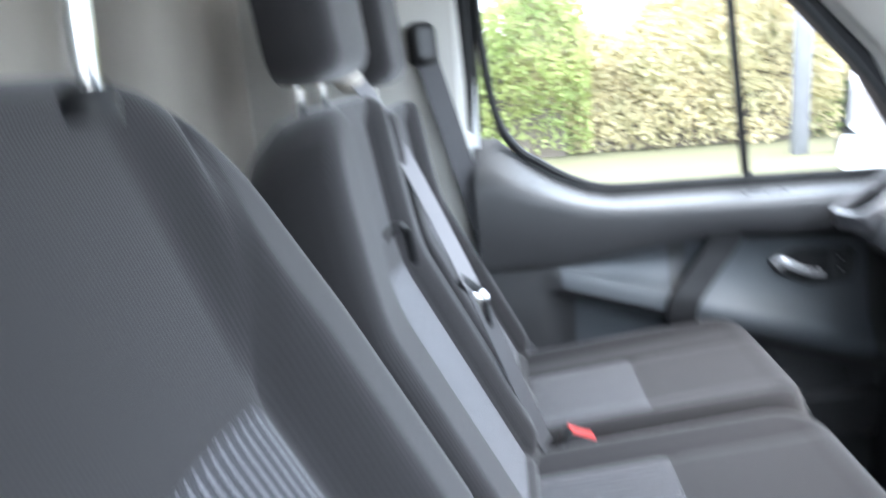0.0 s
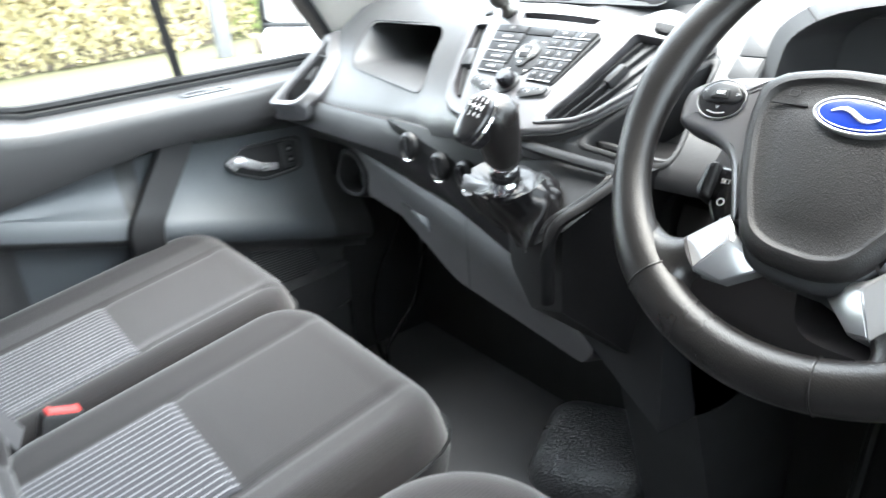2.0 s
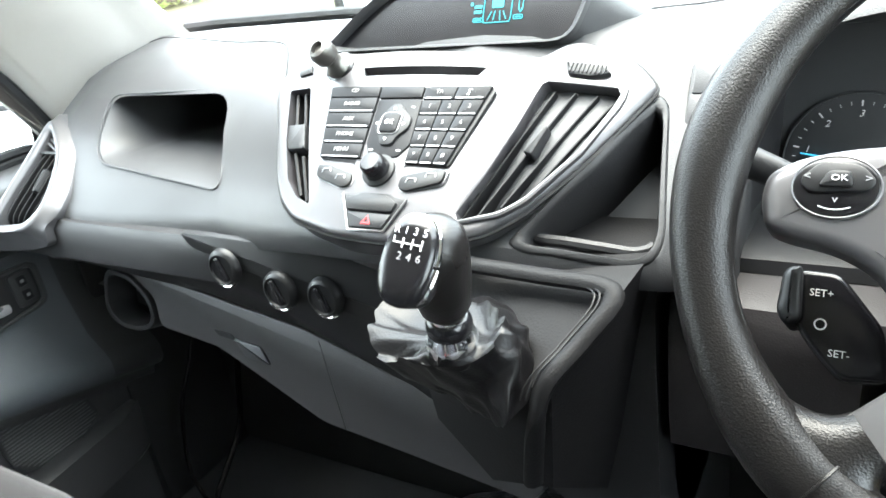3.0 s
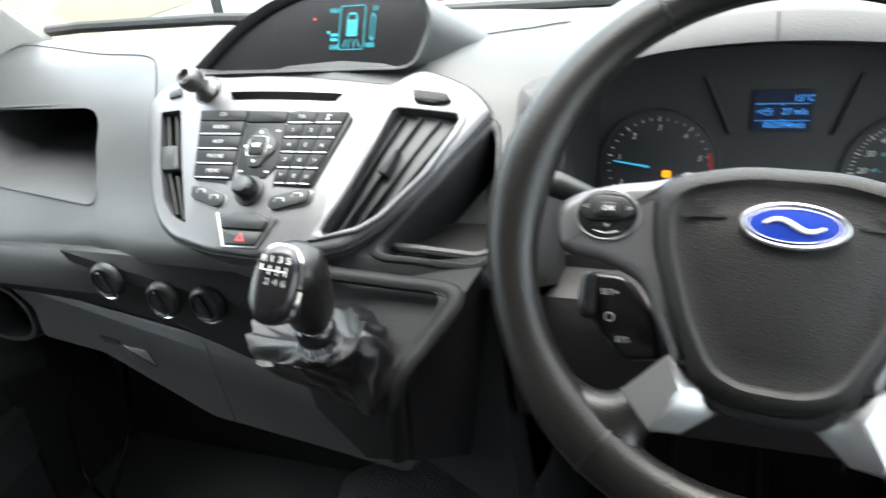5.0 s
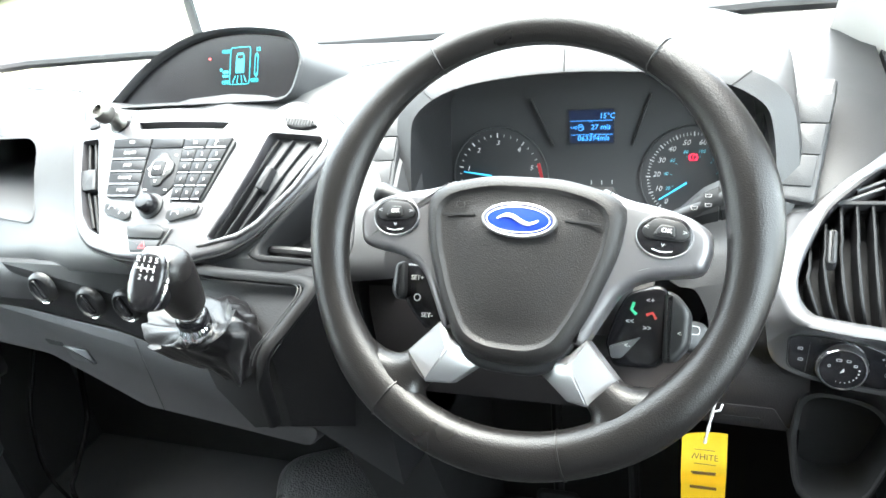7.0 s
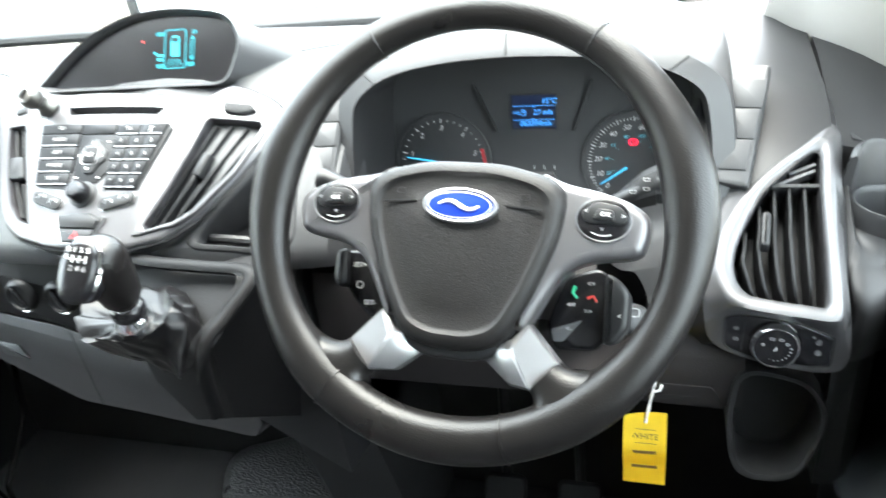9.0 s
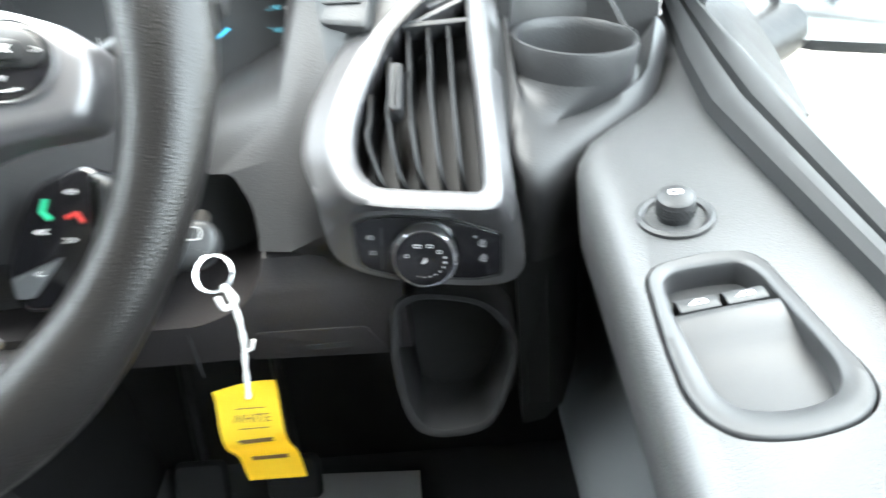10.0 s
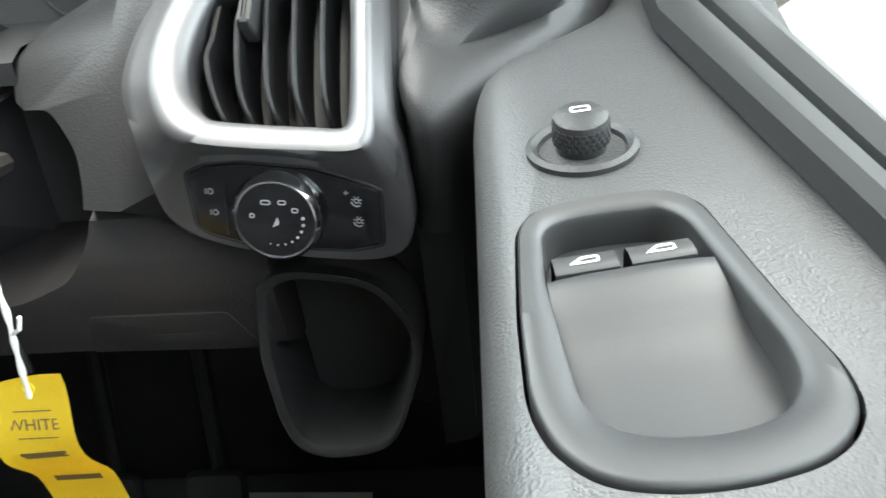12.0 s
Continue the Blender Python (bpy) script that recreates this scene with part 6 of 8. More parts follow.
for s in (-1, 1):
    arm = rounded([(s * 0.060, 0.042), (s * 0.079, 0.0335), (s * 0.107, 0.0290), (s * 0.130, 0.0215), (s * 0.1435, 0.012), (s * 0.1450, -0.002), (s * 0.1400, -0.018), (s * 0.130, -0.0215), (s * 0.104, -0.0245), (s * 0.082, -0.035), (s * 0.0665, -0.065), (s * 0.0575, -0.083), (s * 0.044, -0.083), (s * 0.055, -0.03)], [0.004, 0.01, 0.012, 0.01, 0.006, 0.008, 0.008, 0.01, 0.014, 0.014, 0.01, 0.004, 0.004, 0.004], 4)
    spoke = part("upper_spoke", slab(arm, 0.024, 0.008, 4, front=0.003), CONSOLE, wheel, "silver upper spoke", WH)
    PADM = on(WH, s * 0.1095, 0.0065, 0.0035, -s * 4) @ Matrix.Diagonal((0.93, 0.78, 1, 1))
    part("control_ring", hoop(disc(0.0228, 40, ry=0.0216), disc(0.0215, 40, ry=0.0200), 0.006, 0.0008, 56), CONSOLE, spoke, "bright ring", on(PADM, 0, 0, 0.001))
    keys_ = part("control_pad", slab(disc(0.0215, 40, ry=0.0200), 0.006, 0.001, front=0.0015), GLOSS, spoke, "gloss black control pad", PADM)
    part("rocker", slab(rounded([(-0.019, 0.004), (-0.008, 0.017), (0.012, 0.015), (0.020, 0.004), (0.016, -0.003), (-0.014, -0.005)], 0.005), 0.004, 0.0015, front=0.0035), BLACK, keys_, m=PADM)
    okk = part("centre_key", slab(rounded([(-0.009, -0.001), (-0.004, 0.010), (0.007, 0.010), (0.009, -0.001)], 0.003), 0.005, 0.0015, front=0.0058), BLACK, keys_, m=PADM)
    lettering("OK", 0.0058, WHITEPRINT, okk, on(PADM, 0.0015, 0.0045, 0.006))
    lettering("<", 0.0068, GREYPRINT, keys_, on(PADM, -0.0145, 0.006, 0.0038))
    lettering(">", 0.0068, GREYPRINT, keys_, on(PADM, 0.0155, 0.005, 0.0038))
    lettering("v", 0.0068, GREYPRINT, keys_, on(PADM, 0.0, -0.0085, 0.0018))
    part("mark", tube([Vector((-0.008 + 0.016 * t, -0.0135 - 0.002 * math.sin(math.pi * t), 0.0017)) for t in [i / 8 for i in range(9)]], 0.0004, 4), WHITEPRINT, keys_, m=PADM)
    # silver wedge of the lower spoke: an outer and an inner facet that meet in a crease
    rim_pts = [(0.0600, -0.0770, 0.001), (0.0880, -0.1060, -0.001), (0.0840, -0.1180, -0.003), (0.0690, -0.1275, -0.002), (0.0480, -0.1260, -0.010), (0.0230, -0.1060, -0.010), (0.0300, -0.0960, -0.004), (0.0480, -0.0900, 0.002)]
    ridge = [(0.0490, -0.0975, 0.0065), (0.0660, -0.1255, 0.0055)]
    bm = bmesh.new()
    tv = [bm.verts.new((s * x, y, z)) for x, y, z in rim_pts]
    rv = [bm.verts.new((s * x, y, z)) for x, y, z in ridge]
    bv = [bm.verts.new((s * x, y, -0.024)) for x, y, z in rim_pts]
    for loop in ((tv[0], tv[1], tv[2], tv[3], rv[1], rv[0]), (rv[1], tv[3], tv[4]), (rv[0], rv[1], tv[4], tv[5]), (tv[5], tv[6], rv[0]), (tv[6], tv[7], rv[0]), (tv[7], tv[0], rv[0])):
        bm.faces.new(loop)
    for i in range(8):
        bm.faces.new((tv[i - 1], bv[i - 1], bv[i], tv[i]))
    bm.faces.new(bv[::-1])
    bmesh.ops.recalc_face_normals(bm, faces=bm.faces)
    bmesh.ops.bevel(bm, geom=[e for e in bm.edges if e.verts[0].co.z > -0.02 and e.verts[1].co.z > -0.02], offset=0.0014, segments=2, affect="EDGES")
    part("lower_spoke", bm, SATIN, wheel, "bright silver lower spoke", WH)
    # leather web that widens from the spoke into the rim
    s0, s1, ahead = Vector((0.0862, -0.1030)), Vector((0.0645, -0.1275)), Vector((0.019, -0.016))
    rings = []
    for i in range(13):
        f = i / 12
        row = []
        for k in range(11):
            u = k / 10
            a = radians(-28 - 54 * u)
            p, r = s0.lerp(s1, u), Vector((0.168 * math.cos(a), 0.168 * math.sin(a)))
            q = p * (1 - f) ** 2 + (p + ahead) * 2 * f * (1 - f) + r * f * f
            side = math.sqrt(max(0.0, 1 - (2 * u - 1) ** 2))
            row.append((s * q.x, q.y, (-0.006 + 0.0135 * side) * (1 - f) + (0.004 + 0.0085 * side) * f))
        rings.append(row + [(x, y, -0.012) for x, y, _ in row[::-1]])
    part("spoke_root", loft(rings), LEATHER, wheel, "leather foot of the spoke", WH, 70)

# ---------------------------------------------------------------- column with its stalks and pods
column = thing("steering_column", (0.75, -0.427, 0.66), "dark plastic steering column with stalks and button pods", "steering column")
CO = panel((0.60, -0.427, 0.805), (-0.8, 0, 0.6))
part("shroud", loft([[(-0.062, 0.05, z), (0.062, 0.05, z), (0.068, 0.0, z), (0.062 - k, -0.075, z), (0.03, -0.098 + k, z), (-0.03, -0.098 + k, z), (-0.062 + k, -0.075, z), (-0.068, 0.0, z)] for z, k in ((0.02, 0.012), (-0.03, 0.0), (-0.12, 0.0), (-0.25, 0.0))]), PLASTIC, column, "dark column shroud", CO)
for s in (-1, 1):
    line = [(0.060, -0.080), (0.068, -0.055), (0.077, -0.038), (0.103, -0.030), (0.112, -0.038), (0.112, -0.086), (0.100, -0.100), (0.067, -0.100)] if s > 0 else [(-0.128, -0.020), (-0.104, -0.021), (-0.080, -0.050), (-0.074, -0.080), (-0.100, -0.083), (-0.117, -0.066), (-0.128, -0.050)]
    pod = part("button_pod", slab(rounded(line, 0.006), 0.05, 0.004, 3, front=0.012), GLOSS, column, "gloss black button pod", CO)
    PM = on(CO, 0, 0, 0.0122)
    edge_ = [(0.108, -0.034), (0.120, -0.040), (0.128, -0.052), (0.127, -0.080), (0.116, -0.094), (0.107, -0.094)] if s > 0 else [(-0.124, -0.018), (-0.134, -0.022), (-0.136, -0.048), (-0.130, -0.056), (-0.122, -0.052)]
    part("pod_paddle", slab(rounded(edge_, 0.006), 0.05, 0.006, 3, front=0.022), BLACK, pod, "black paddle", CO)
    if s > 0:
        part("phone_mark", tube([Vector((0.083, -0.046, 0)), Vector((0.081, -0.052, 0)), Vector((0.085, -0.056, 0))], 0.0014, 5), GREEN, pod, "green receiver mark", on(PM, 0, 0, 0.0005))
        part("phone_mark", tube([Vector((0.093, -0.056, 0)), Vector((0.098, -0.054, 0)), Vector((0.101, -0.059, 0))], 0.0014, 5), RED, pod, "red receiver mark", on(PM, 0, 0, 0.0005))
        for x, y, word in ((0.080, -0.062, "<<"), (0.094, -0.067, ">>"), (0.096, -0.044, "<+"), (0.120, -0.070, "<")):
            lettering(word, 0.006, WHITEPRINT, pod, on(PM, x, y, 0.0004 if x < 0.11 else 0.0102))
        part("pod_key", slab(rounded([(0.064, -0.083), (0.090, -0.074), (0.074, -0.093), (0.066, -0.093)], 0.002), 0.004, 0.001), BEZEL, pod, m=on(PM, 0, 0, 0.002))
        lettering("<-", 0.006, WHITEPRINT, pod, on(PM, 0.079, -0.082, 0.0025))
    else:
        lettering("SET+", 0.006, WHITEPRINT, pod, on(PM, -0.113, -0.034, 0.0004))
        lettering("SET-", 0.006, WHITEPRINT, pod, on(PM, -0.101, -0.068, 0.0004))
        part("mark", hoop(disc(0.0035, 16), disc(0.0026, 16), 0.0005, 0.0001, 24), WHITEPRINT, pod, m=on(PM, -0.112, -0.052, 0.0004))
    # stalks
    lean_ = [Vector((s * 0.05, 0.010, -0.026)), Vector((s * 0.10, 0.024, -0.018)), Vector((s * 0.145, 0.042, -0.008)), Vector((s * 0.168, 0.050, -0.004))]
    stalk = part("stalk", tube(glide(lean_, 16), lambda f: 0.0068 + 0.0045 * f * (1 if f < 0.95 else 0.7), 12, flat=1.2), BLACK, column, "black column stalk", CO)
    if s > 0:
        grip = part("stalk_grip", loft([[(x, y + h * b, z + w * a) for a, b in ((-1, 0), (-0.8, 0.6), (0, 1), (0.8, 0.6), (1, 0), (0.8, -0.6), (0, -1), (-0.8, -0.6))] for x, y, z, h, w in ((0.116, 0.032, -0.013, 0.008, 0.007), (0.124, 0.035, -0.012, 0.0125, 0.009), (0.134, 0.040, -0.010, 0.0160, 0.011), (0.146, 0.044, -0.008, 0.0175, 0.012), (0.1465, 0.044, -0.008, 0.0165, 0.0112), (0.148, 0.0445, -0.008, 0.0165, 0.0112), (0.1485, 0.0445, -0.008, 0.0175, 0.012), (0.164, 0.049, -0.005, 0.0165, 0.0115), (0.172, 0.051, -0.004, 0.0120, 0.008))]), BLACK, stalk, "black wiper switch end", CO, 30)
        GR = on(CO, 0, 0, 0.0035)
        for x, y, h in ((0.127, 0.036, 0.0030), (0.138, 0.046, 0.0028), (0.138, 0.038, 0.0028)):
            part("mark", hoop(rounded([(-0.0022, -h / 2), (0.0022, -h / 2), (0.0030, h / 2), (-0.0030, h / 2)], 0.0005), rounded([(-0.0018, -h / 2 + 0.0004), (0.0018, -h / 2 + 0.0004), (0.0025, h / 2 - 0.0004), (-0.0025, h / 2 - 0.0004)], 0.0004), 0.0004, 0.0001, 24), GREYPRINT, grip, "faint grey wiper sign", on(GR, x, y, -0.002 if x < 0.13 else 0.0))
        for y in (0.042, 0.052):
            part("mark", slab(rect(0.010, 0.0006), 0.0004), GREYPRINT, grip, m=on(GR, 0.157, y, 0.001, 10))

# ---------------------------------------------------------------- key, string and tag
keyring = thing("car_key", (0.60, -0.555, 0.70), "black car key in the ignition with a split ring", "key")
KM = panel((0.600, -0.549, 0.715), (-0.72, -0.2, 0.66))
part("key_head", slab(rounded([(-0.030, -0.014), (0.016, -0.016), (0.026, -0.004), (0.022, 0.012), (-0.030, 0.016)], 0.008), 0.015, 0.005, 3, front=0.006), BLACK, keyring, "black key head", on(KM, -0.004, 0.004, 0.0, -12))
for x in (-0.014, 0.006):
    part("key_mark", hoop(rounded(rect(0.012, 0.008), 0.003), rounded(rect(0.0105, 0.0065), 0.0025), 0.0006, 0.0002, 24), GREYPRINT, keyring, m=on(KM, x, 0.006, 0.0064, -12))
part("key_blade", tube([Vector((0.62, -0.545, 0.705)), Vector((0.67, -0.535, 0.69))], 0.006, 8), STEEL, keyring)
part("split_ring", tube([Vector((0.0105 * math.cos(t), 0.0105 * math.sin(t), 0)) for t in [2 * math.pi * j / 28 for j in range(28)]], 0.0010, 6, closed=True), CHROME, keyring, "steel split ring", panel((0.588, -0.566, 0.704), (-0.6, -0.5, 0.3)))
tag = thing("key_tag", (0.575, -0.578, 0.64), "yellow paper key tag on white string with handwriting", "key tag")
sp = glide([(0.585, -0.570, 0.698), (0.580, -0.575, 0.688), (0.577, -0.575, 0.666), (0.575, -0.571, 0.642), (0.574, -0.567, 0.618)], 24)
part("string", tube(sp, lambda f: 0.0013 + 0.0004 * math.sin(40 * f), 7), STRING, tag, "twisted white string")
part("string", tube(glide([(0.585, -0.571, 0.697), (0.581, -0.576, 0.690), (0.578, -0.570, 0.686), (0.582, -0.566, 0.692)], 14), 0.0015, 6), STRING, tag)
part("string_end", tube([sp[15], sp[15] + Vector((-0.002, -0.006, 0.004)), sp[15] + Vector((-0.001, -0.008, 0.010))], 0.0010, 5), STRING, tag)
rows_ = []
for i in range(15):
    f = i / 14
    z = 0.627 - 0.094 * f
    x = 0.572 - 0.012 * math.sin(math.pi * min(1, f * 1.3)) ** 2 + 0.006 * f
    rows_.append([(x + 0.004 * math.sin(2.5 * g) * (1 - f), -0.5475 - 0.039 * g + 0.006 * f * (0.3 - g * 0.2), z + 0.004 * g * (1 - f)) for g in [j / 6 for j in range(7)]])
bm = loft(rows_, closed=False, caps=False)
bmesh.ops.solidify(bm, geom=bm.faces[:], thickness=0.0006)
card = part("paper_tag", bm, YELLOW, tag, "creased yellow paper")


def on_tag(f, g):
    a, b = rows_[int(f * 13)], rows_[int(f * 13) + 1]
    k = f * 13 % 1
    j = min(int(g * 6), 5)
    h = g * 6 - j
    p = Vector(a[j]).lerp(Vector(a[j + 1]), h)
    q = Vector(b[j]).lerp(Vector(b[j + 1]), h)
    return p.lerp(q, k)


def tag_pose(f, g):
    p = on_tag(f, g)
    down = on_tag(min(f + 0.05, 0.99), g) - on_tag(max(f - 0.05, 0), g)
    side = on_tag(f, 0.9) - on_tag(f, 0.1)
    z = side.cross(-down).normalized()
    if z.x > 0:
        z = -z
    return panel(p + z * 0.0005, z, -down)


lettering("WHITE", 0.0080, INK, card, tag_pose(0.26, 0.5), 0.0002)
part("ink_line", slab(rect(0.03, 0.0006), 0.0003), INK, card, m=tag_pose(0.33, 0.5))
part("ink_line", slab(rect(0.03, 0.0006), 0.0003), INK, card, m=tag_pose(0.19, 0.5))
for f, w in ((0.45, 0.022), (0.80, 0.024)):
    part("ink_bar", slab(rect(w, 0.0045), 0.0003), INK, card, m=tag_pose(f, 0.5))
part("tag_eyelet", hoop(disc(0.0036, 20), disc(0.0018, 20), 0.0008, 0.0002, 24), YELLOW, card, m=tag_pose(0.07, 0.5))


# ---------------------------------------------------------------- seats
LEAN = radians(27)
BACKN = Vector((math.cos(LEAN), 0, math.sin(LEAN)))


def back_pose(y, z, x_at, d):
    """A backrest's pose: its face passes x_at at 0.775 m."""
    x = x_at + (0.775 - z) * math.tan(LEAN)
    return panel(Vector((x, y, z)) - BACKN * d, BACKN)


def groove(v, at, depth=0.007, width=0.006):
    return -depth * math.exp(-((v - at) / width) ** 2)


def backrest(seat, y, width, z0, z1, x_at, insert, cloth, d=0.11, hollow=0.028, crease=None, upright=0.0, flare=0.0, r=0.045, rc=0.075, curl=0.0, spread=0.0):
    z, h = (z0 + z1) / 2, (z1 - z0) / math.cos(LEAN)
    m = back_pose(y, z, x_at, d)
    u0, u1, v0, v1 = insert

    def crown(x, v):
        mid = (u0 + u1) / 2
        half = (u1 - u0) / 2
        k = max(0.0, min(1.0, (abs(x - mid) - half) / (half * 0.5)))
        rise = max(0.0, min(1.0, (v - v1) / (h / 2 - v1 - 0.02)))
        wide = spread * rise ** 0.8
        out = -hollow * (1 - k * k * (3 - 2 * k)) * (1 - (0.75 * rise if spread else 0.0)) + groove(x, u0 - 0.006 - wide) + groove(x, u1 + 0.006 + wide)
        if crease:
            out += groove(v, crease) * (1 - k)
        return out

    def bend(v):
        t = max(0.0, z + v * math.cos(LEAN) - 0.76)
        zz = z + v * math.cos(LEAN)
        return upright * t * t / (t + 0.05) - curl * (0.05 * max(0.0, zz - 0.85) + 1.1 * max(0.0, 0.66 - zz) ** 1.5)

    bm = pillow(width, h, d, r, rc, crown, 64, 44)
    for q in bm.verts:
        q.co.z += bend(q.co.y)
        q.co.x *= 1 + flare * (0.5 - q.co.y / h)
    back = part("backrest", bm, CLOTH, seat, m=m, sharp=60)
    part("backrest_insert", patch(lambda s, t: (u0 + (u1 - u0) * s, v0 + (v1 - v0) * t + 0.012 * math.sin(math.pi * s) * t), lambda x, v: d + crown(x, v) + bend(v), 20, 24), cloth, back, "paler patterned cloth insert", m)
    for side in (-1, 1):
        line = []
        for i in range(33):
            v = (i / 32 - 0.5) * (h - 2 * rc)
            x = side * (width / 2 - r * 0.25) * (1 + flare * (0.5 - v / h))
            line.append(Vector((x, v, d - r * 0.55 + bend(v))))
        part("piping", tube(line, 0.0022, 6), BLACK, back, "dark piped seam", m)
    return back, m


def cushion(seat, y, width, x0, x1, z_mid, slope, insert, cloth, d=0.13, hollow=0.012, seams=(), r=0.05, rc=0.085, taper=0.0):
    n = Vector((-slope, 0, 1)).normalized()
    m = panel(Vector(((x0 + x1) / 2, y, z_mid)) - n * d, n, (1, 0, 0))
    u0, u1, v0, v1 = insert

    def crown(x, v):
        k = max(0.0, min(1.0, (abs(x) - width * 0.30) / (width * 0.16)))
        out = -hollow * (1 - k) + groove(x, u0 - 0.004, 0.004) + groove(x, u1 + 0.004, 0.004) + groove(v, v1 + 0.004, 0.005) * (u0 - 0.01 < x < u1 + 0.01)
        for s in seams:
            out += groove(x, s, 0.005)
        return out

    def draw_in(v):
        t = max(0.0, min(1.0, ((x0 + x1) / 2 - v - 0.06) / (x1 - x0)))
        return 1 - taper * t ** 1.3

    bm = pillow(width, x1 - x0, d, r, rc, crown, 56, 52)
    for q in bm.verts:
        q.co.x *= draw_in(q.co.y + (x0 + x1) / 2)
    c = part("seat_cushion", bm, CLOTH, seat, m=m, sharp=60)
    part("cushion_insert", patch(lambda s, t: (u0 + (u1 - u0) * s, v0 + (v1 - v0) * t), lambda x, v: d + crown(x, v), 20, 20, lift=0.0025), cloth, c, "grey cloth insert with white dashes", m)
    # sewn seams that run on from the insert to the front edge
    for u in (u0 - 0.004, u1 + 0.004):
        vs_ = np.linspace(v1, (x1 - x0) / 2 - r * 0.75, 14)
        part("cushion_seam", tube([Vector((u, float(q), d + crown(u, float(q)) - 0.0004)) for q in vs_], 0.0013, 5), BLACK, c, "dark sewn seam", m)
    # piped seam round the side
    w2, h2 = width / 2 + 0.003, (x1 - x0) / 2 + 0.003
    ring = [Vector((p[0] * draw_in(p[1] + (x0 + x1) / 2), p[1], d - 0.062)) for p in rounded(resample(rounded(rect(2 * w2 - 0.004, 2 * h2 - 0.004), rc * 0.9, 8), 96), 0.001, 1)]
    part("piping", tube(ring, 0.0022, 5, closed=True), BLACK, c, "dark piped seam", m)
    return c


def headrest(seat, y, low, x, foot, width=0.26, height=0.24, deep=0.075):
    """Upright padded headrest, its face at x, on two bright posts that rise from the backrest at foot."""
    m = panel((x - deep, y, low + height / 2), (1, 0, 0.10))
    part("headrest", pillow(width, height, deep, 0.03, 0.05, lambda a, v: 0.006 * math.cos(a * 9), 24, 20), CLOTH, seat, "dark cloth headrest", m)
    for s in (-0.062, 0.062):
        part("headrest_post", tube([(x - 0.055, y + s, foot - 0.008), (x - 0.045, y + s, low + 0.03)], 0.0075, 12), CHROME, seat, "chrome post")
        part("post_guide", lathe([(0.0125, -0.014), (0.0135, -0.002), (0.010, 0.003), (0.0, 0.003)], 18), BLACK, seat, m=Matrix.Translation((x - 0.0535, y + s, foot)))


driver = thing("driver_seat", (0.15, -0.41, 0.0), "charcoal cloth driver's seat with white-dashed centre", "seat")
backrest(driver, -0.415, 0.56, 0.44, 1.085, -0.124, (-0.125, 0.125, -0.312, 0.092), STRIPE, hollow=0.050, flare=0.10, rc=0.15, curl=1.0, spread=0.085)
cushion(driver, -0.408, 0.585, -0.06, 0.425, 0.500, 0.05, (-0.150, 0.150, -0.21, 0.012), STRIPE, hollow=0.016, seams=(-0.165, 0.165), r=0.055, rc=0.13, taper=0.22)
headrest(driver, -0.496, 1.20, -0.154, 1.052, 0.30, 0.20, 0.09)
part("seat_base", block(-0.05, 0.40, -0.62, -0.17, 0.0, 0.34, 0.02), BLACK, driver, "dark seat base")
part("hinge_cover", pillow(0.085, 0.11, 0.02, 0.015, 0.03, lambda a, v: -0.012 * math.cos(a * 30) * math.cos(v * 22), 18, 18), DOORTRIM, driver, "grey plastic hinge cover", panel((-0.035, -0.110, 0.440), (0.35, -0.7, 0.6)))
part("side_cover", pillow(0.40, 0.22, 0.02, 0.012, 0.05, nx=12, ny=12), BEZEL, driver, "grey plastic side cover", panel((0.10, -0.155, 0.34), (0, 1, 0.1)))

bench = thing("passenger_bench", (0.1, 0.37, 0.0), "charcoal cloth double passenger bench with dashed inserts", "bench seat")
b1, m1 = backrest(bench, 0.165, 0.45, 0.43, 0.995, -0.146, (-0.070, 0.115, -0.28, 0.075), DOTS, hollow=0.026, crease=0.130, upright=0.4, r=0.036, rc=0.095)
b2, m2 = backrest(bench, 0.605, 0.42, 0.43, 0.965, -0.146, (-0.085, 0.10, -0.28, 0.10), DOTS, hollow=0.026, crease=0.130, upright=0.4, r=0.032, rc=0.055)
cushion(bench, 0.160, 0.43, -0.05, 0.462, 0.450, 0.15, (-0.115, 0.118, -0.20, 0.002), STRIPE)
cushion(bench, 0.592, 0.425, -0.05, 0.475, 0.450, 0.15, (-0.058, 0.158, -0.20, 0.002), STRIPE)
headrest(bench, 0.160, 1.035, -0.200, 0.992)
headrest(bench, 0.600, 1.015, -0.200, 0.965)
part("seat_base", block(-0.02, 0.42, -0.02, 0.78, 0.0, 0.31, 0.02), BLACK, bench, "dark seat base")
# pull loop on the folding table of the middle backrest
lp = [m1 @ Vector(p) for p in ((0.045, 0.128, 0.090), (0.058, 0.135, 0.118), (0.082, 0.122, 0.122), (0.098, 0.072, 0.104))]
part("pull_loop", tube(glide(lp, 20), 0.0075, 8, flat=0.45), BLACK, bench, "black webbing pull loop")


# ---------------------------------------------------------------- belts and buckles
def webbing(name, path, width, mat, parent, label="", up=(1, 0, 0)):
    pts = glide(path, 36)
    rings = []
    for i, p in enumerate(pts):
        d = (pts[min(i + 1, 36)] - pts[max(i - 1, 0)]).normalized()
        n = (Vector(up) - d * d.dot(Vector(up))).normalized()
        s = d.cross(n)
        rings.append([p + s * a * width / 2 + n * b * 0.0008 for a, b in ((-1, -1), (1, -1), (1, 1), (-1, 1))])
    return part(name, loft(rings), mat, parent, label)


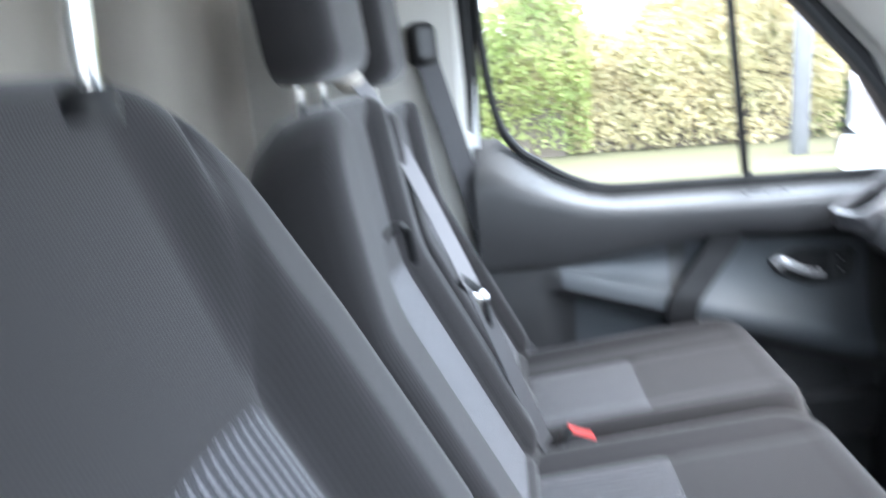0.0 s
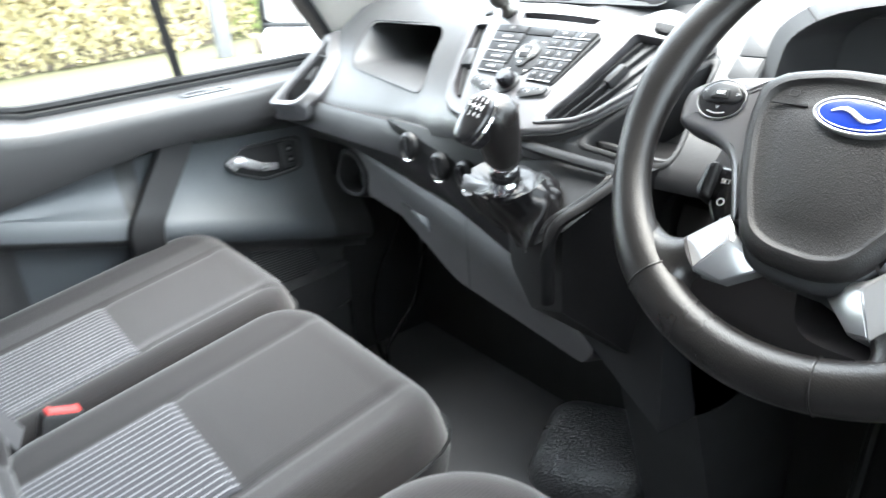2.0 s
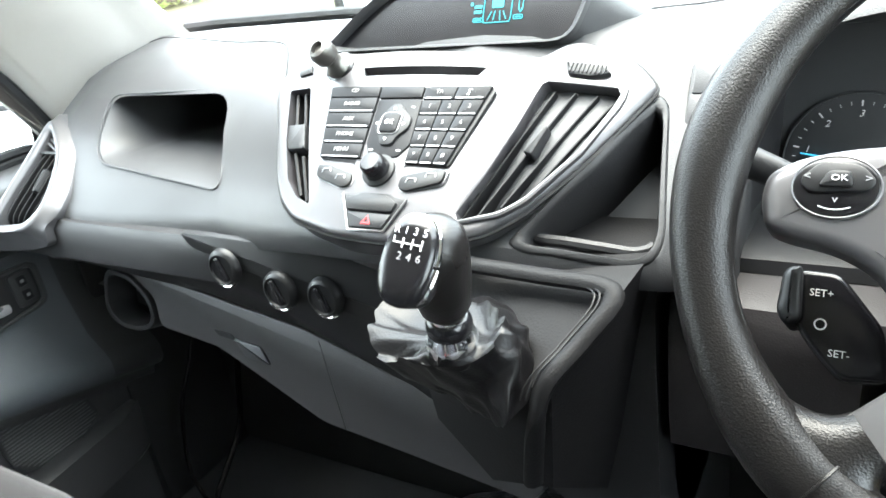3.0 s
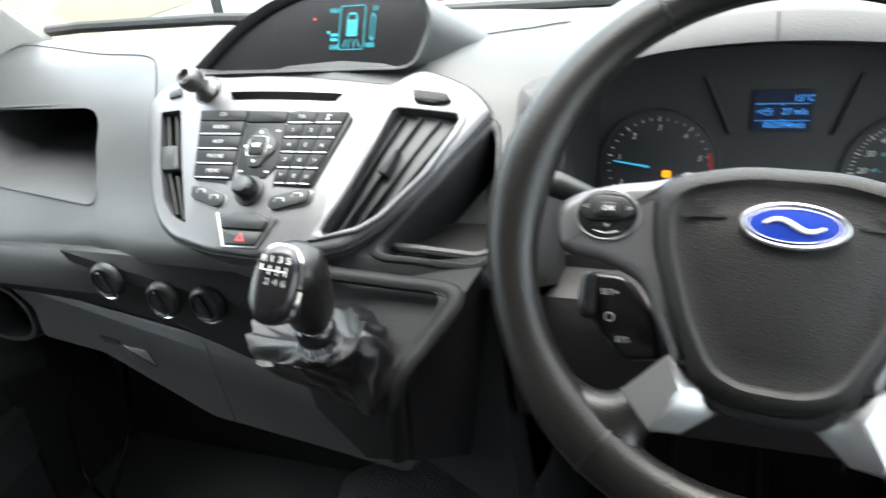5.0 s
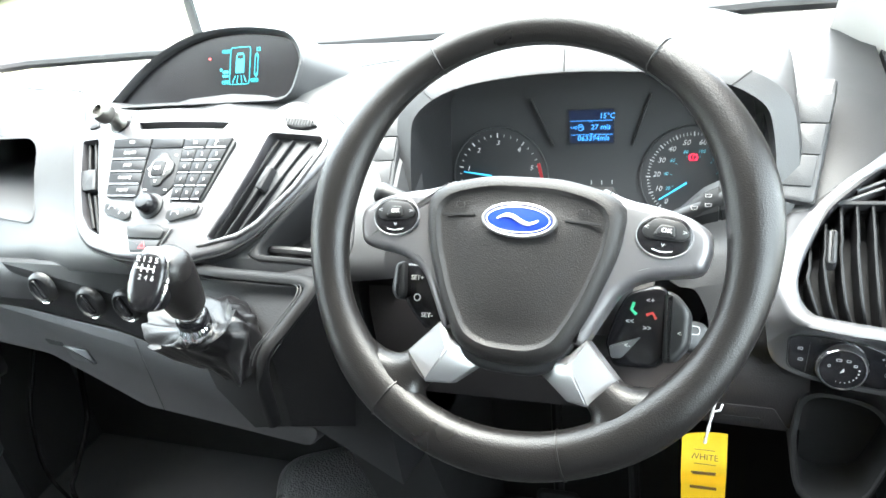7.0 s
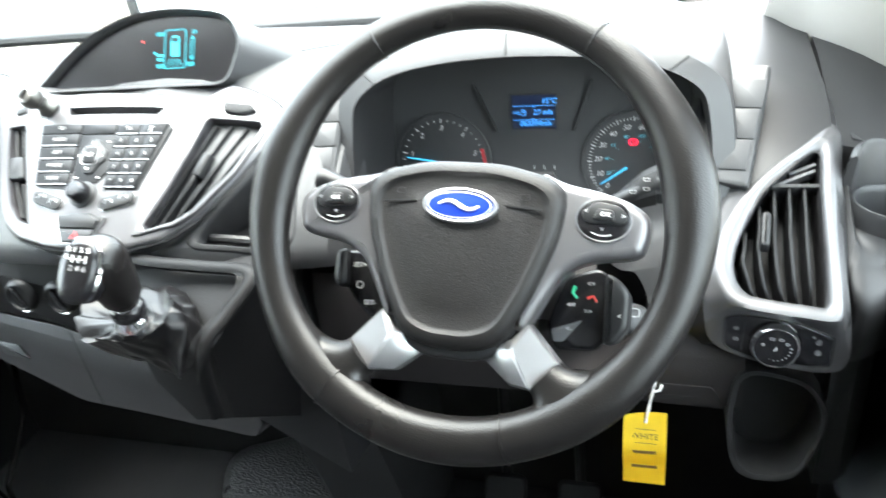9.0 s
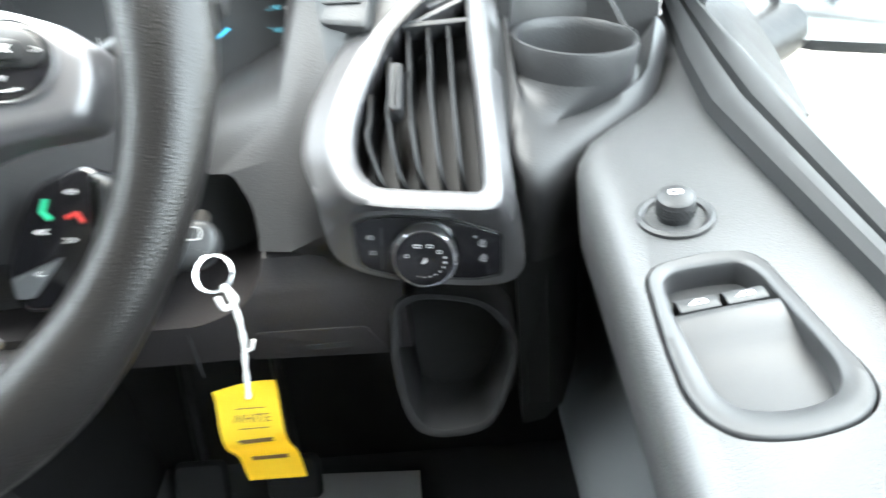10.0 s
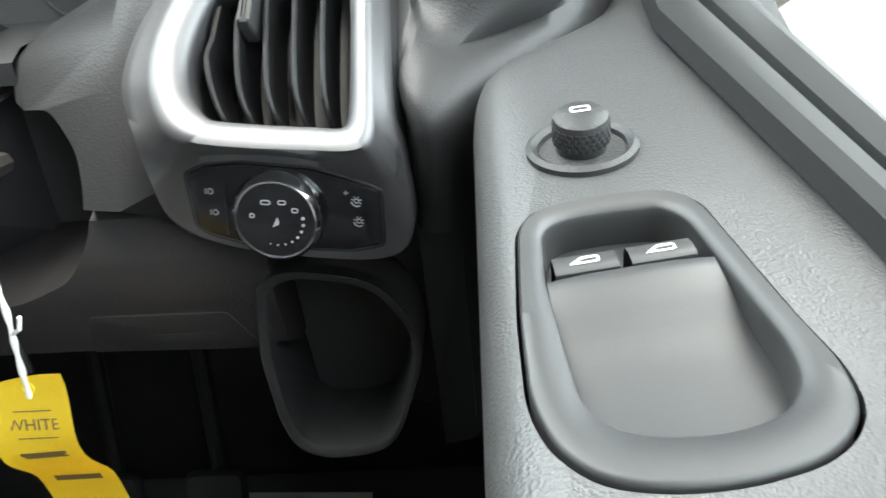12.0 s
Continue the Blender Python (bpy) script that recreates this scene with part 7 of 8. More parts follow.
def buckle(x, y, z, turn, label):
    b = thing("belt_buckle", (x, y, z - 0.10), label, "belt buckle", "belt buckles")
    m = Matrix.Translation((x, y, z + 0.004)) @ Matrix.Scale(1.18, 4) @ Matrix.Rotation(radians(turn), 4, "Y") @ Matrix.Rotation(radians(-8), 4, "X")
    part("buckle_body", loft([[(sx * w, sy * t, zz) for sx, sy in ((-1, -1), (1, -1), (1, 1), (-1, 1))] for zz, w, t in ((-0.085, 0.014, 0.008), (-0.070, 0.021, 0.012), (-0.004, 0.022, 0.013), (0.0, 0.020, 0.011))]), BLACK, b, "black buckle", m)
    part("release_button", slab(rounded(rect(0.036, 0.020), 0.003), 0.008, 0.002, front=0.004), RED, b, "red release button", m)
    part("tongue_slot", slab(rect(0.028, 0.004, 0, 0.006), 0.002), DEEP, b, m=m @ Matrix.Translation((0, 0, 0.0045)))
    part("stem", block(-0.012, 0.012, -0.004, 0.004, -0.22, -0.08, 0.002), BLACK, b, m=m)
    return b


buckle(0.037, -0.055, 0.472, 14, "black buckle with a red button beside the bench")
buckle(0.018, -0.157, 0.479, 20, "black buckle with a red button beside the driver's seat")
buckle(0.088, 0.372, 0.428, 20, "black buckle with a red button between the bench cushions")

b_mid = thing("seat_belt", (-0.27, 0.48, 1.02), "grey seat belt hanging over the middle backrest", "seat belt", "seat belts")
# upper length is coloured paler, as lit; the lower keeps the plain grey
webbing("webbing", [(-0.255, 0.455, 1.055), (-0.205, 0.445, 0.97), (-0.135, 0.40, 0.83), (-0.075, 0.352, 0.705)], 0.044, BELTLIT, b_mid, "upper webbing in a paler, lit grey", (1, -0.5, 0.4))
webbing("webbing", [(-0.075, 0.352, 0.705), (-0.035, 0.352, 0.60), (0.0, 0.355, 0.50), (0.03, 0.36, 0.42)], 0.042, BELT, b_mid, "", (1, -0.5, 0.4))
part("belt_guide", pillow(0.055, 0.075, 0.03, 0.012, 0.02, nx=12, ny=12), BULK, b_mid, "beige belt guide", panel((-0.275, 0.455, 1.05), (0.8, -0.3, 0.4)))
tm = panel((-0.078, 0.352, 0.70), (0.75, -0.6, 0.3), (0.4, 0.2, 0.9))
part("tongue_cover", slab(rounded(rect(0.050, 0.020), 0.006), 0.012, 0.004, front=0.006), BLACK, b_mid, "black tongue cover", tm @ at2(0, 0.004, 0.0, -18))
part("tongue", slab(rounded([(-0.020, 0.0), (0.022, 0.0), (0.014, -0.020), (0.010, -0.055), (-0.008, -0.055), (-0.012, -0.020)], 0.004), 0.003, 0.001, front=0.002), CHROME, b_mid, "bright steel tongue", tm @ at2(0.014, -0.004, 0.004, 24))
b_left = thing("seat_belt", (-0.13, 0.83, 1.05), "dark seat belt on the pillar beside the bench", "seat belt", "seat belts")
webbing("webbing", [(-0.165, 0.825, 1.085), (-0.13, 0.820, 0.95), (-0.085, 0.815, 0.78), (-0.045, 0.81, 0.62), (0.015, 0.80, 0.40)], 0.050, BELT, b_left, "", (0.35, -0.9, 0.25))
part("belt_guide", pillow(0.06, 0.09, 0.035, 0.015, 0.02, nx=12, ny=12), BLACK, b_left, "black swivelling guide", panel((-0.175, 0.84, 1.09), (0.6, -0.8, 0.1)))
lm = panel((-0.068, 0.800, 0.672), (0.7, -0.7, 0.2))
part("tongue", hoop(rounded(rect(0.030, 0.052), 0.004), rounded(rect(0.016, 0.034), 0.003), 0.003, 0.001, 32), CHROME, b_left, "bright steel tongue", lm)
part("floor_anchor", block(-0.03, 0.035, 0.765, 0.80, 0.375, 0.41, 0.008), BLACK, b_left)


# ---------------------------------------------------------------- fittings of the doors
def door_fittings(d, s):
    # pull strap across the hollow
    rings = []
    for x, y, z in glide([(0.462, 0.800, 0.665), (0.435, 0.798, 0.62), (0.390, 0.784, 0.562), (0.354, 0.768, 0.512), (0.349, 0.770, 0.465), (0.356, 0.800, 0.440)], 20):
        rings.append([(x + dx, (y + dy) * s, z - 0.15 * dx) for dx, dy in ((-0.035, 0.008), (-0.030, -0.004), (0.030, -0.004), (0.035, 0.008))])
    part("pull_strap", loft(rings), BLACK, d, "dark door pull")
    m = panel((0.650, 0.838 * s, 0.562), (0, -s, 0.12))
    q = 1 if s > 0 else -1
    rec_o = rounded([(q * -0.100, 0.012), (q * -0.052, 0.040), (q * 0.085, 0.036), (q * 0.078, -0.040), (q * -0.02, -0.045), (q * -0.088, -0.012)], 0.016)
    rec_i = rounded([(q * -0.092, 0.010), (q * -0.048, 0.033), (q * 0.076, 0.029), (q * 0.070, -0.033), (q * -0.018, -0.038), (q * -0.080, -0.010)], 0.014)
    bez = part("handle_bezel", hoop(rec_o, rec_i, 0.02, 0.003, 64), DOORTRIM, d, "handle recess", on(m, 0, 0, 0.006))
    part("handle_recess", slab(rec_i, 0.003), SMOOTH, bez, "dark handle recess", on(m, 0, 0, 0.0005))
    path = glide([(q * -0.086, 0.004, 0.008), (q * -0.070, 0.012, 0.018), (q * -0.03, -0.008, 0.022), (q * 0.012, -0.018, 0.010)], 16)
    part("inside_handle", tube(path, lambda f: 0.0145 - 0.007 * f, 10, flat=0.7), HANDLE, bez, "silver inside handle", m)
    lock = part("lock_panel", slab(rounded(rect(0.036, 0.056), 0.006), 0.006, 0.002), DOORTRIM, bez, m=on(m, q * 0.050, -0.001, 0.0055))
    for dy in (-0.012, 0.012):
        part("lock_button", slab(rounded(rect(0.014, 0.018), 0.003), 0.006, 0.002), BLACK, lock, m=on(m, q * 0.050, dy, 0.0085))
        part("mark", slab(rounded(rect(0.006, 0.005), 0.001), 0.0004), GREYPRINT, lock, m=on(m, q * 0.050, dy, 0.0088))
    part("lower_pocket", loft([[(x, (0.845 - 0.035 * w) * s, 0.265), (x, (0.84 - 0.05 * w) * s, 0.258), (x, (0.845 - 0.05 * w) * s, 0.16), (x, 0.86 * s, 0.14), (x, 0.86 * s, 0.265)] for x, w in ((0.10, 0), (0.25, 0.8), (0.55, 1), (0.75, 0.6), (0.82, 0))]), DOORTRIM, d, "door pocket")
    # speaker grille: a thin ribbed plate under a raised edge line
    grid_o = rounded([(0.553, 0.400), (0.711, 0.372), (0.734, 0.285), (0.640, 0.238), (0.572, 0.285)], 0.012)
    face_y = 0.838 * s
    gr = part("speaker_grille", loft([[(x, face_y + 0.006 * s, z) for x, z in grid_o], [(x, face_y - 0.001 * s, z) for x, z in grid_o]]), SMOOTH, d, "dark ribbed speaker grille", sharp=40)
    for i in range(22):
        z = 0.252 + 0.0062 * i
        lo, hi = 0.640 - 0.075 * min(1.0, (z - 0.238) / 0.06), min(0.640 + 0.094 * (z - 0.238) / 0.047, 0.734 - 0.023 * (z - 0.285) / 0.087)
        hi = min(hi, 0.711 - (z - 0.372) * 5.6) if z > 0.372 else hi
        if hi - lo > 0.02:
            part("grille_rib", tube([(lo + 0.006, face_y - 0.0012 * s, z), (hi - 0.006, face_y - 0.0012 * s, z)], 0.0013, 4), DOORTRIM, gr)
    part("speaker_line", tube([(0.556, face_y, 0.404), (0.64, face_y, 0.391), (0.712, face_y, 0.376)], 0.0022, 6), DOORTRIM, d)


door_fittings(door_near, 1)
door_fittings(door_far, -1)

# window switches: a dished bezel on each ledge
DT = panel((0.480, -0.8225, 0.7275), (0, 0.06, 1), (1, 0, 0))      # x towards the glass, y ahead
sw_out = rounded([(-0.0325, 0.0445), (-0.0262, 0.0536), (-0.001, 0.0582), (0.0158, 0.0562), (0.0222, 0.0478), (0.0262, 0.0222), (0.0308, -0.0065), (0.0345, -0.0224), (0.0338, -0.0343), (0.0290, -0.0420), (0.0209, -0.0475), (0.0067, -0.0512), (-0.0073, -0.0518), (-0.0209, -0.0490), (-0.0295, -0.0404), (-0.0342, -0.0262), (-0.0345, 0.0053)], 0.010, 4)
sw_in = rounded([(-0.0252, 0.0431), (-0.0195, 0.0488), (-0.004, 0.0505), (0.0114, 0.0498), (0.0165, 0.0423), (0.0215, 0.0127), (0.0262, -0.0139), (0.0250, -0.0255), (0.0190, -0.0335), (0.0075, -0.0372), (-0.0064, -0.0372), (-0.0170, -0.0336), (-0.0226, -0.0255), (-0.0240, -0.0067), (-0.0262, 0.0161)], 0.008, 4)
cut(far_panel, slab([(x * 1.03, y * 1.02) for x, y in sw_out], 0.05, front=0.02), DT)
so, si = resample(sw_out, 96), resample(sw_in, 96)


def between_rings(f):
    return [((1 - f) * a[0] + f * b[0], (1 - f) * a[1] + f * b[1]) for a, b in zip(so, si)]


rings = [[(*p, z) for p in between_rings(f)] for f, z in ((0, -0.03), (0, 0.0005), (0.03, 0.0016), (0.10, 0.0021), (0.5, 0.0014), (0.90, 0.0002), (0.97, -0.0008), (1.0, -0.0030), (1.04, -0.0080), (1.02, -0.03))]
sw = part("switch_bezel", loft([*rings, rings[0]], caps=False), SMOOTH, door_far, "dished grey window switch bezel", DT, 50)
# the dish: a flat floor at the rear that rolls up to the rockers, and a deep slot before them
SD = on(DT, 0.0, 0.0, 0.0, 5)
rows_ = []
for y, z in ((-0.042, -0.0085), (-0.034, -0.0092), (-0.022, -0.0096), (-0.010, -0.0092), (-0.003, -0.0082), (0.003, -0.0060), (0.008, -0.0032), (0.013, -0.0009), (0.017, 0.0004), (0.0205, 0.0010), (0.0212, 0.0002), (0.0214, -0.006), (0.0330, -0.012), (0.040, -0.0125), (0.060, -0.0125)):
    wide = 0.0265 if y < -0.004 or y > 0.022 else 0.0250 - 0.0020 * max(0.0, min(1.0, (y + 0.004) / 0.02))
    rows_.append([(-0.0015 + x * wide, y, z - 0.0012 * abs(x) ** 3 * (y < 0.0215)) for x in (-1, -0.85, -0.5, 0.0, 0.5, 0.85, 1)])
part("switch_dish", loft(rows_, closed=False, caps=False), SMOOTH, sw, m=SD, sharp=60)
for x in (-0.0128, 0.0083):
    rows_ = [[(x + dx, y, z) for dx in (-0.0089, -0.0083, 0, 0.0083, 0.0089)] for y, z in ((0.0215, -0.004), (0.0217, 0.0008), (0.0225, 0.0015), (0.0260, 0.0017), (0.0295, 0.0008), (0.0312, -0.0016), (0.0316, -0.010))]
    rk_ = part("window_switch", loft(rows_, closed=False, caps=False), SMOOTH, sw, "grey window rocker switch", SD)
    part("mark", hoop(rounded([(-0.0048, -0.0014), (0.0040, -0.0014), (0.0040, 0.0014), (-0.0008, 0.0014)], 0.0006), rounded([(-0.0034, -0.0009), (0.0035, -0.0009), (0.0035, 0.0009), (-0.0006, 0.0009)], 0.0004), 0.0004, 0.0001, 24), WHITEPRINT, rk_, "white window mark", on(SD, x, 0.0255, 0.0021))
# mirror adjuster
MA = panel((0.5705, -0.8155, 0.7285), (0, 0.06, 1), (1, 0, 0)) @ Matrix.Scale(0.86, 4)
adj = part("mirror_adjuster", lathe([(0.0225, -0.003), (0.0228, 0.0015), (0.0205, 0.0028), (0.0180, 0.0012), (0.0165, -0.005), (0.0, -0.005)], 40), PLASTIC, door_far, "dark mirror adjuster", MA)
knob_ = part("adjuster_knob", lathe([(0.0100, -0.004), (0.0105, 0.003), (0.0112, 0.0035), (0.0115, 0.012), (0.0108, 0.0145), (0.0085, 0.0160), (0.0, 0.0165)], 32), PLASTIC, adj, "ribbed knob", on(MA, 0, 0.001, 0.0) @ Matrix.Rotation(radians(6), 4, "X"))
for row in range(4):
    for k in range(26):
        a = 2 * math.pi * (k + 0.5 * (row % 2)) / 26
        part("knob_rib", slab(rect(0.0018, 0.0018), 0.0012, 0.0004), PLASTIC, knob_, m=on(MA, 0, 0.001, 0) @ Matrix.Rotation(radians(6), 4, "X") @ panel((0.0117 * math.cos(a), 0.0117 * math.sin(a), 0.0047 + 0.0022 * row), (math.cos(a), math.sin(a), 0)))
part("mark", hoop(rounded(rect(0.008, 0.0045), 0.0012), rounded(rect(0.0066, 0.0031), 0.0008), 0.0004, 0.0001, 24), WHITEPRINT, knob_, m=on(MA, 0, 0.001, 0.0168))
# the passenger door's single switch
PS = panel((0.545, 0.838, 0.7285), (0, -0.06, 1), (1, 0, 0))
ps = part("switch_bezel", hoop(rounded(rect(0.034, 0.105), 0.012), rounded(rect(0.022, 0.080), 0.008), 0.01, 0.002, 48), SILVER, door_near, "pale window switch bezel", on(PS, 0, 0, 0.003))
part("window_switch", slab(rounded(rect(0.020, 0.034, 0, 0.012), 0.004), 0.006, 0.002, front=0.004), PLASTIC, ps, m=PS)
part("switch_dish", slab(rounded(rect(0.021, 0.079), 0.008), 0.004), BLACK, ps, m=on(PS, 0, 0, 0.0008))

# etched maker's marks low on the driver's window: an oval and rows of tiny print
EM = panel((0.527, -0.9065, 0.752), (0, -1, 0.0), (0, 0, 1))
ETCH = material("dark_etched_print", (0.02, 0.021, 0.021), 0.6)
part("etched_ring", hoop(disc(0.0052, 24), disc(0.0047, 24), 0.0004, 0.0001, 32), ETCH, door_far, "small etched ring", on(EM, -0.0140, -0.0165, -0.0012))
em = part("etched_mark", hoop(disc(0.011, 36, ry=0.0065), disc(0.0104, 36, ry=0.0059), 0.0004, 0.0001, 48), ETCH, door_far, "grey etched oval and print", on(EM, 0.0, 0.008, -0.0012))
for r, word in enumerate(("", "", "TEMPERED", "", "43R - 00098")):
    if word:
        lettering(word, 0.0030, ETCH, em, on(EM, 0.0, -0.002 - r * 0.0034, -0.0009), 0.0001)
    else:
        for c in range(3):
            bar(-0.007 + c * 0.007, -0.002 - r * 0.0034, 0.005 + 0.0012 * ((r + c) % 2), 0.0013, ETCH, em, on(EM, 0, 0, -0.0009), "etched_line")


# ---------------------------------------------------------------- door mirrors
def door_mirror(s):
    t = thing("door_mirror", (0.80, 1.0 * s, 0.78), "black door mirror with a large and a wide-angle glass", "door mirror", "door mirrors")
    face = panel((0.885, 1.085 * s, 0.865 if s > 0 else 0.838), (-0.925, -0.375 * s, 0.06))
    part("housing", pillow(0.20, 0.34, 0.075, 0.03, 0.05, nx=18, ny=18), BLACK, t, "black housing", face @ Matrix.Rotation(math.pi, 4, "Y") @ Matrix.Translation((0, 0, 0.006)))
    part("frame", hoop(rounded(rect(0.20, 0.34), 0.045), rounded(rect(0.178, 0.315), 0.036), 0.02, 0.004, 64), BLACK, t, "black rim", on(face, 0, 0, 0.006))
    part("main_glass", slab(rounded(rect(0.178, 0.215, 0, 0.048), 0.03), 0.003), MIRROR, t, "flat mirror glass", face)
    part("wide_glass", slab(rounded(rect(0.178, 0.085, 0, -0.114), 0.025), 0.003), MIRROR, t, "wide-angle glass", face @ Matrix.Rotation(radians(-7), 4, "X"))
    part("divider", slab(rect(0.18, 0.012, 0, -0.066), 0.012, 0.003), BLACK, t, m=on(face, 0, 0, 0.004))
    part("arm", tube([(0.86, 0.94 * s, 0.685), (0.90, 0.99 * s, 0.685), (0.935, 1.05 * s, 0.71)], 0.028, 12), BLACK, t, "black arm")
    part("foot", loft([[(0.735, y * s, 0.655), (0.73, y * s, 0.694), (0.80, y * s, 0.712), (0.92, y * s, 0.735), (0.93, y * s, 0.62)] for y in (0.916, 0.955)]), BLACK, t, "black mirror foot")


door_mirror(1)
door_mirror(-1)

# ---------------------------------------------------------------- floor things
mat_ = thing("floor_mat", (0.75, -0.35, 0.0), "grainy black rubber floor mat", "floor mat")
part("mat", pillow(0.62, 0.50, 0.014, 0.006, 0.05, lambda x, y: 0.03 * math.exp(-((x + 0.18) ** 2 + (y - 0.05) ** 2) / 0.02), 24, 20), MAT, mat_, m=panel((0.72, -0.38, 0.001), (0, 0, 1)))
part("mat_hump", pillow(0.27, 0.24, 0.075, 0.05, 0.07, nx=16, ny=16), MAT, mat_, "raised rubber-covered hump", panel((0.925, 0.12, 0.0), (-0.10, -0.05, 1)))
for y in (-0.34, -0.46):
    pd = thing("pedal", (0.90, y, 0.12), "black rubber foot pedal", "pedal", "pedals")
    part("pedal_pad", pillow(0.07, 0.06, 0.012, 0.006, 0.012, nx=10, ny=10), RUBBER, pd, m=panel((0.86, y, 0.17), (-0.85, 0, 0.5)))
    part("pedal_arm", tube([(0.875, y, 0.17), (0.95, y + 0.01, 0.32), (1.01, y + 0.01, 0.45)], 0.009, 8), BLACK, pd)
sheet_ = thing("paper_sheet", (0.90, -0.52, 0.02), "white paper sheet with a blue mark on the mat", "paper")
bm = loft([[(x, y + 0.05 * (x - 0.85), 0.022 + 0.012 * math.sin(3 * x + 5 * y) + 0.06 * max(0, x - 0.88)) for y in [-0.40 - 0.035 * j for j in range(7)]] for x in (0.78, 0.84, 0.90, 0.965)], closed=False, caps=False)
bmesh.ops.solidify(bm, geom=bm.faces[:], thickness=0.0008)
part("sheet", bm, PAPER, sheet_)
wire = thing("cable", (0.9, 0.45, 0.2), "dark gloss tubes in the footwell for a cable and a bright streak", "cable")
# gloss tube added to carry a bright streak of reflected light
part("lead", tube(glide([(0.95, 0.66, 0.40), (0.905, 0.655, 0.29), (0.87, 0.65, 0.20), (0.80, 0.65, 0.130), (0.775, 0.65, 0.10), (0.77, 0.64, 0.02)], 24), 0.0055, 8), GLOSS, wire)
part("lead", tube(glide([(0.93, 0.74, 0.42), (0.88, 0.745, 0.32), (0.83, 0.745, 0.24), (0.80, 0.74, 0.12), (0.81, 0.73, 0.02)], 20), 0.004, 8), GLOSS, wire)


# ---------------------------------------------------------------- outside
GROUND = material("pale_gravel_yard", (0.15, 0.138, 0.118), 0.9, grain=1.0, scale=60, mottle=0.45, mscale=7)
GRASS = material("yellowing_grass", (0.052, 0.056, 0.026), 0.95, mottle=0.4, mscale=2.0, tone=(0.095, 0.084, 0.048))
LEAF = material("hedge_leaf", (0.19, 0.28, 0.09), 0.7, mottle=0.4, mscale=1.4, tone=(0.38, 0.36, 0.15))
LEAFDRY = material("browning_leaf", (0.50, 0.41, 0.27), 0.8, mottle=0.35, mscale=1.8, tone=(0.40, 0.41, 0.22))
BARK = material("grey_bark", (0.12, 0.10, 0.08), 0.9)
POST = material("weathered_grey_post", (0.13, 0.13, 0.135), 0.8, mottle=0.2, mscale=5)
Z0 = -0.62
for green in (LEAF, LEAFDRY):
    # thin leaves let some light through
    n, l = green.node_tree.nodes, green.node_tree.links
    thin, both = n.new("ShaderNodeBsdfTranslucent"), n.new("ShaderNodeMixShader")
    l.new(n["Principled BSDF"].inputs["Base Color"].links[0].from_socket, thin.inputs[0])
    both.inputs[0].default_value = 0.45
    l.new(n["Principled BSDF"].outputs[0], both.inputs[1])
    l.new(thin.outputs[0], both.inputs[2])
    l.new(both.outputs[0], n["Material Output"].inputs[0])

bm = bmesh.new()
vs = [bm.verts.new(p) for p in ((-400, -400, Z0), (400, -400, Z0), (400, 400, Z0), (-400, 400, Z0))]
bm.faces.new(vs)
tagged(part("ground", bm, GROUND), "pale gravel yard round the van", "ground", kind="structure")
bm = bmesh.new()
vs = [bm.verts.new(p) for p in ((2.5, 8.2, Z0 + 0.01), (60, 3.2, Z0 + 0.01), (60, 60, Z0 + 0.01), (-30, 60, Z0 + 0.01), (-30, 9.6, Z0 + 0.01))]
bm.faces.new(vs)
tagged(part("verge", bm, GRASS), "strip of yellowing grass before the hedge", "grass", kind="structure")


def leaves(n, place_fn, size, seed):
    """Many small folded leaves, each at a place and turn of its own."""
    rng = np.random.default_rng(seed)
    verts, faces = [], []
    for i in range(n):
        p = Vector(place_fn(rng))
        k = size * (0.6 + 0.9 * rng.random())
        q = Euler(tuple(rng.random(3) * 6.283)).to_matrix()
        b = len(verts)
        for d in ((-0.5, 0, 0), (0, -0.28, 0.08), (0.5, 0, 0), (0, 0.28, 0.08)):
            verts.append((p + q @ (Vector(d) * k))[:])
        faces += [(b, b + 1, b + 2), (b, b + 2, b + 3)]
    me = bpy.data.meshes.new("leaves")
    me.from_pydata(verts, [], faces)
    return me


def bush_place(x0, x1, y, depth, h):
    def fn(rng):
        x = x0 + (x1 - x0) * rng.random()
        lump = 0.65 + 0.35 * noise.noise(Vector((x * 0.55, y * 0.3, 3.1)))
        top = h * (0.8 + 0.45 * noise.noise(Vector((x * 0.8, 7.7, y))))
        z = top * rng.random() ** 0.7
        face = depth * (0.5 + 0.5 * noise.noise(Vector((x * 1.3, z * 1.1, 1.0)))) * lump
        return (x, y - face + depth * 0.9 * rng.random() ** 2.0, Z0 + z + 0.02)
    return fn


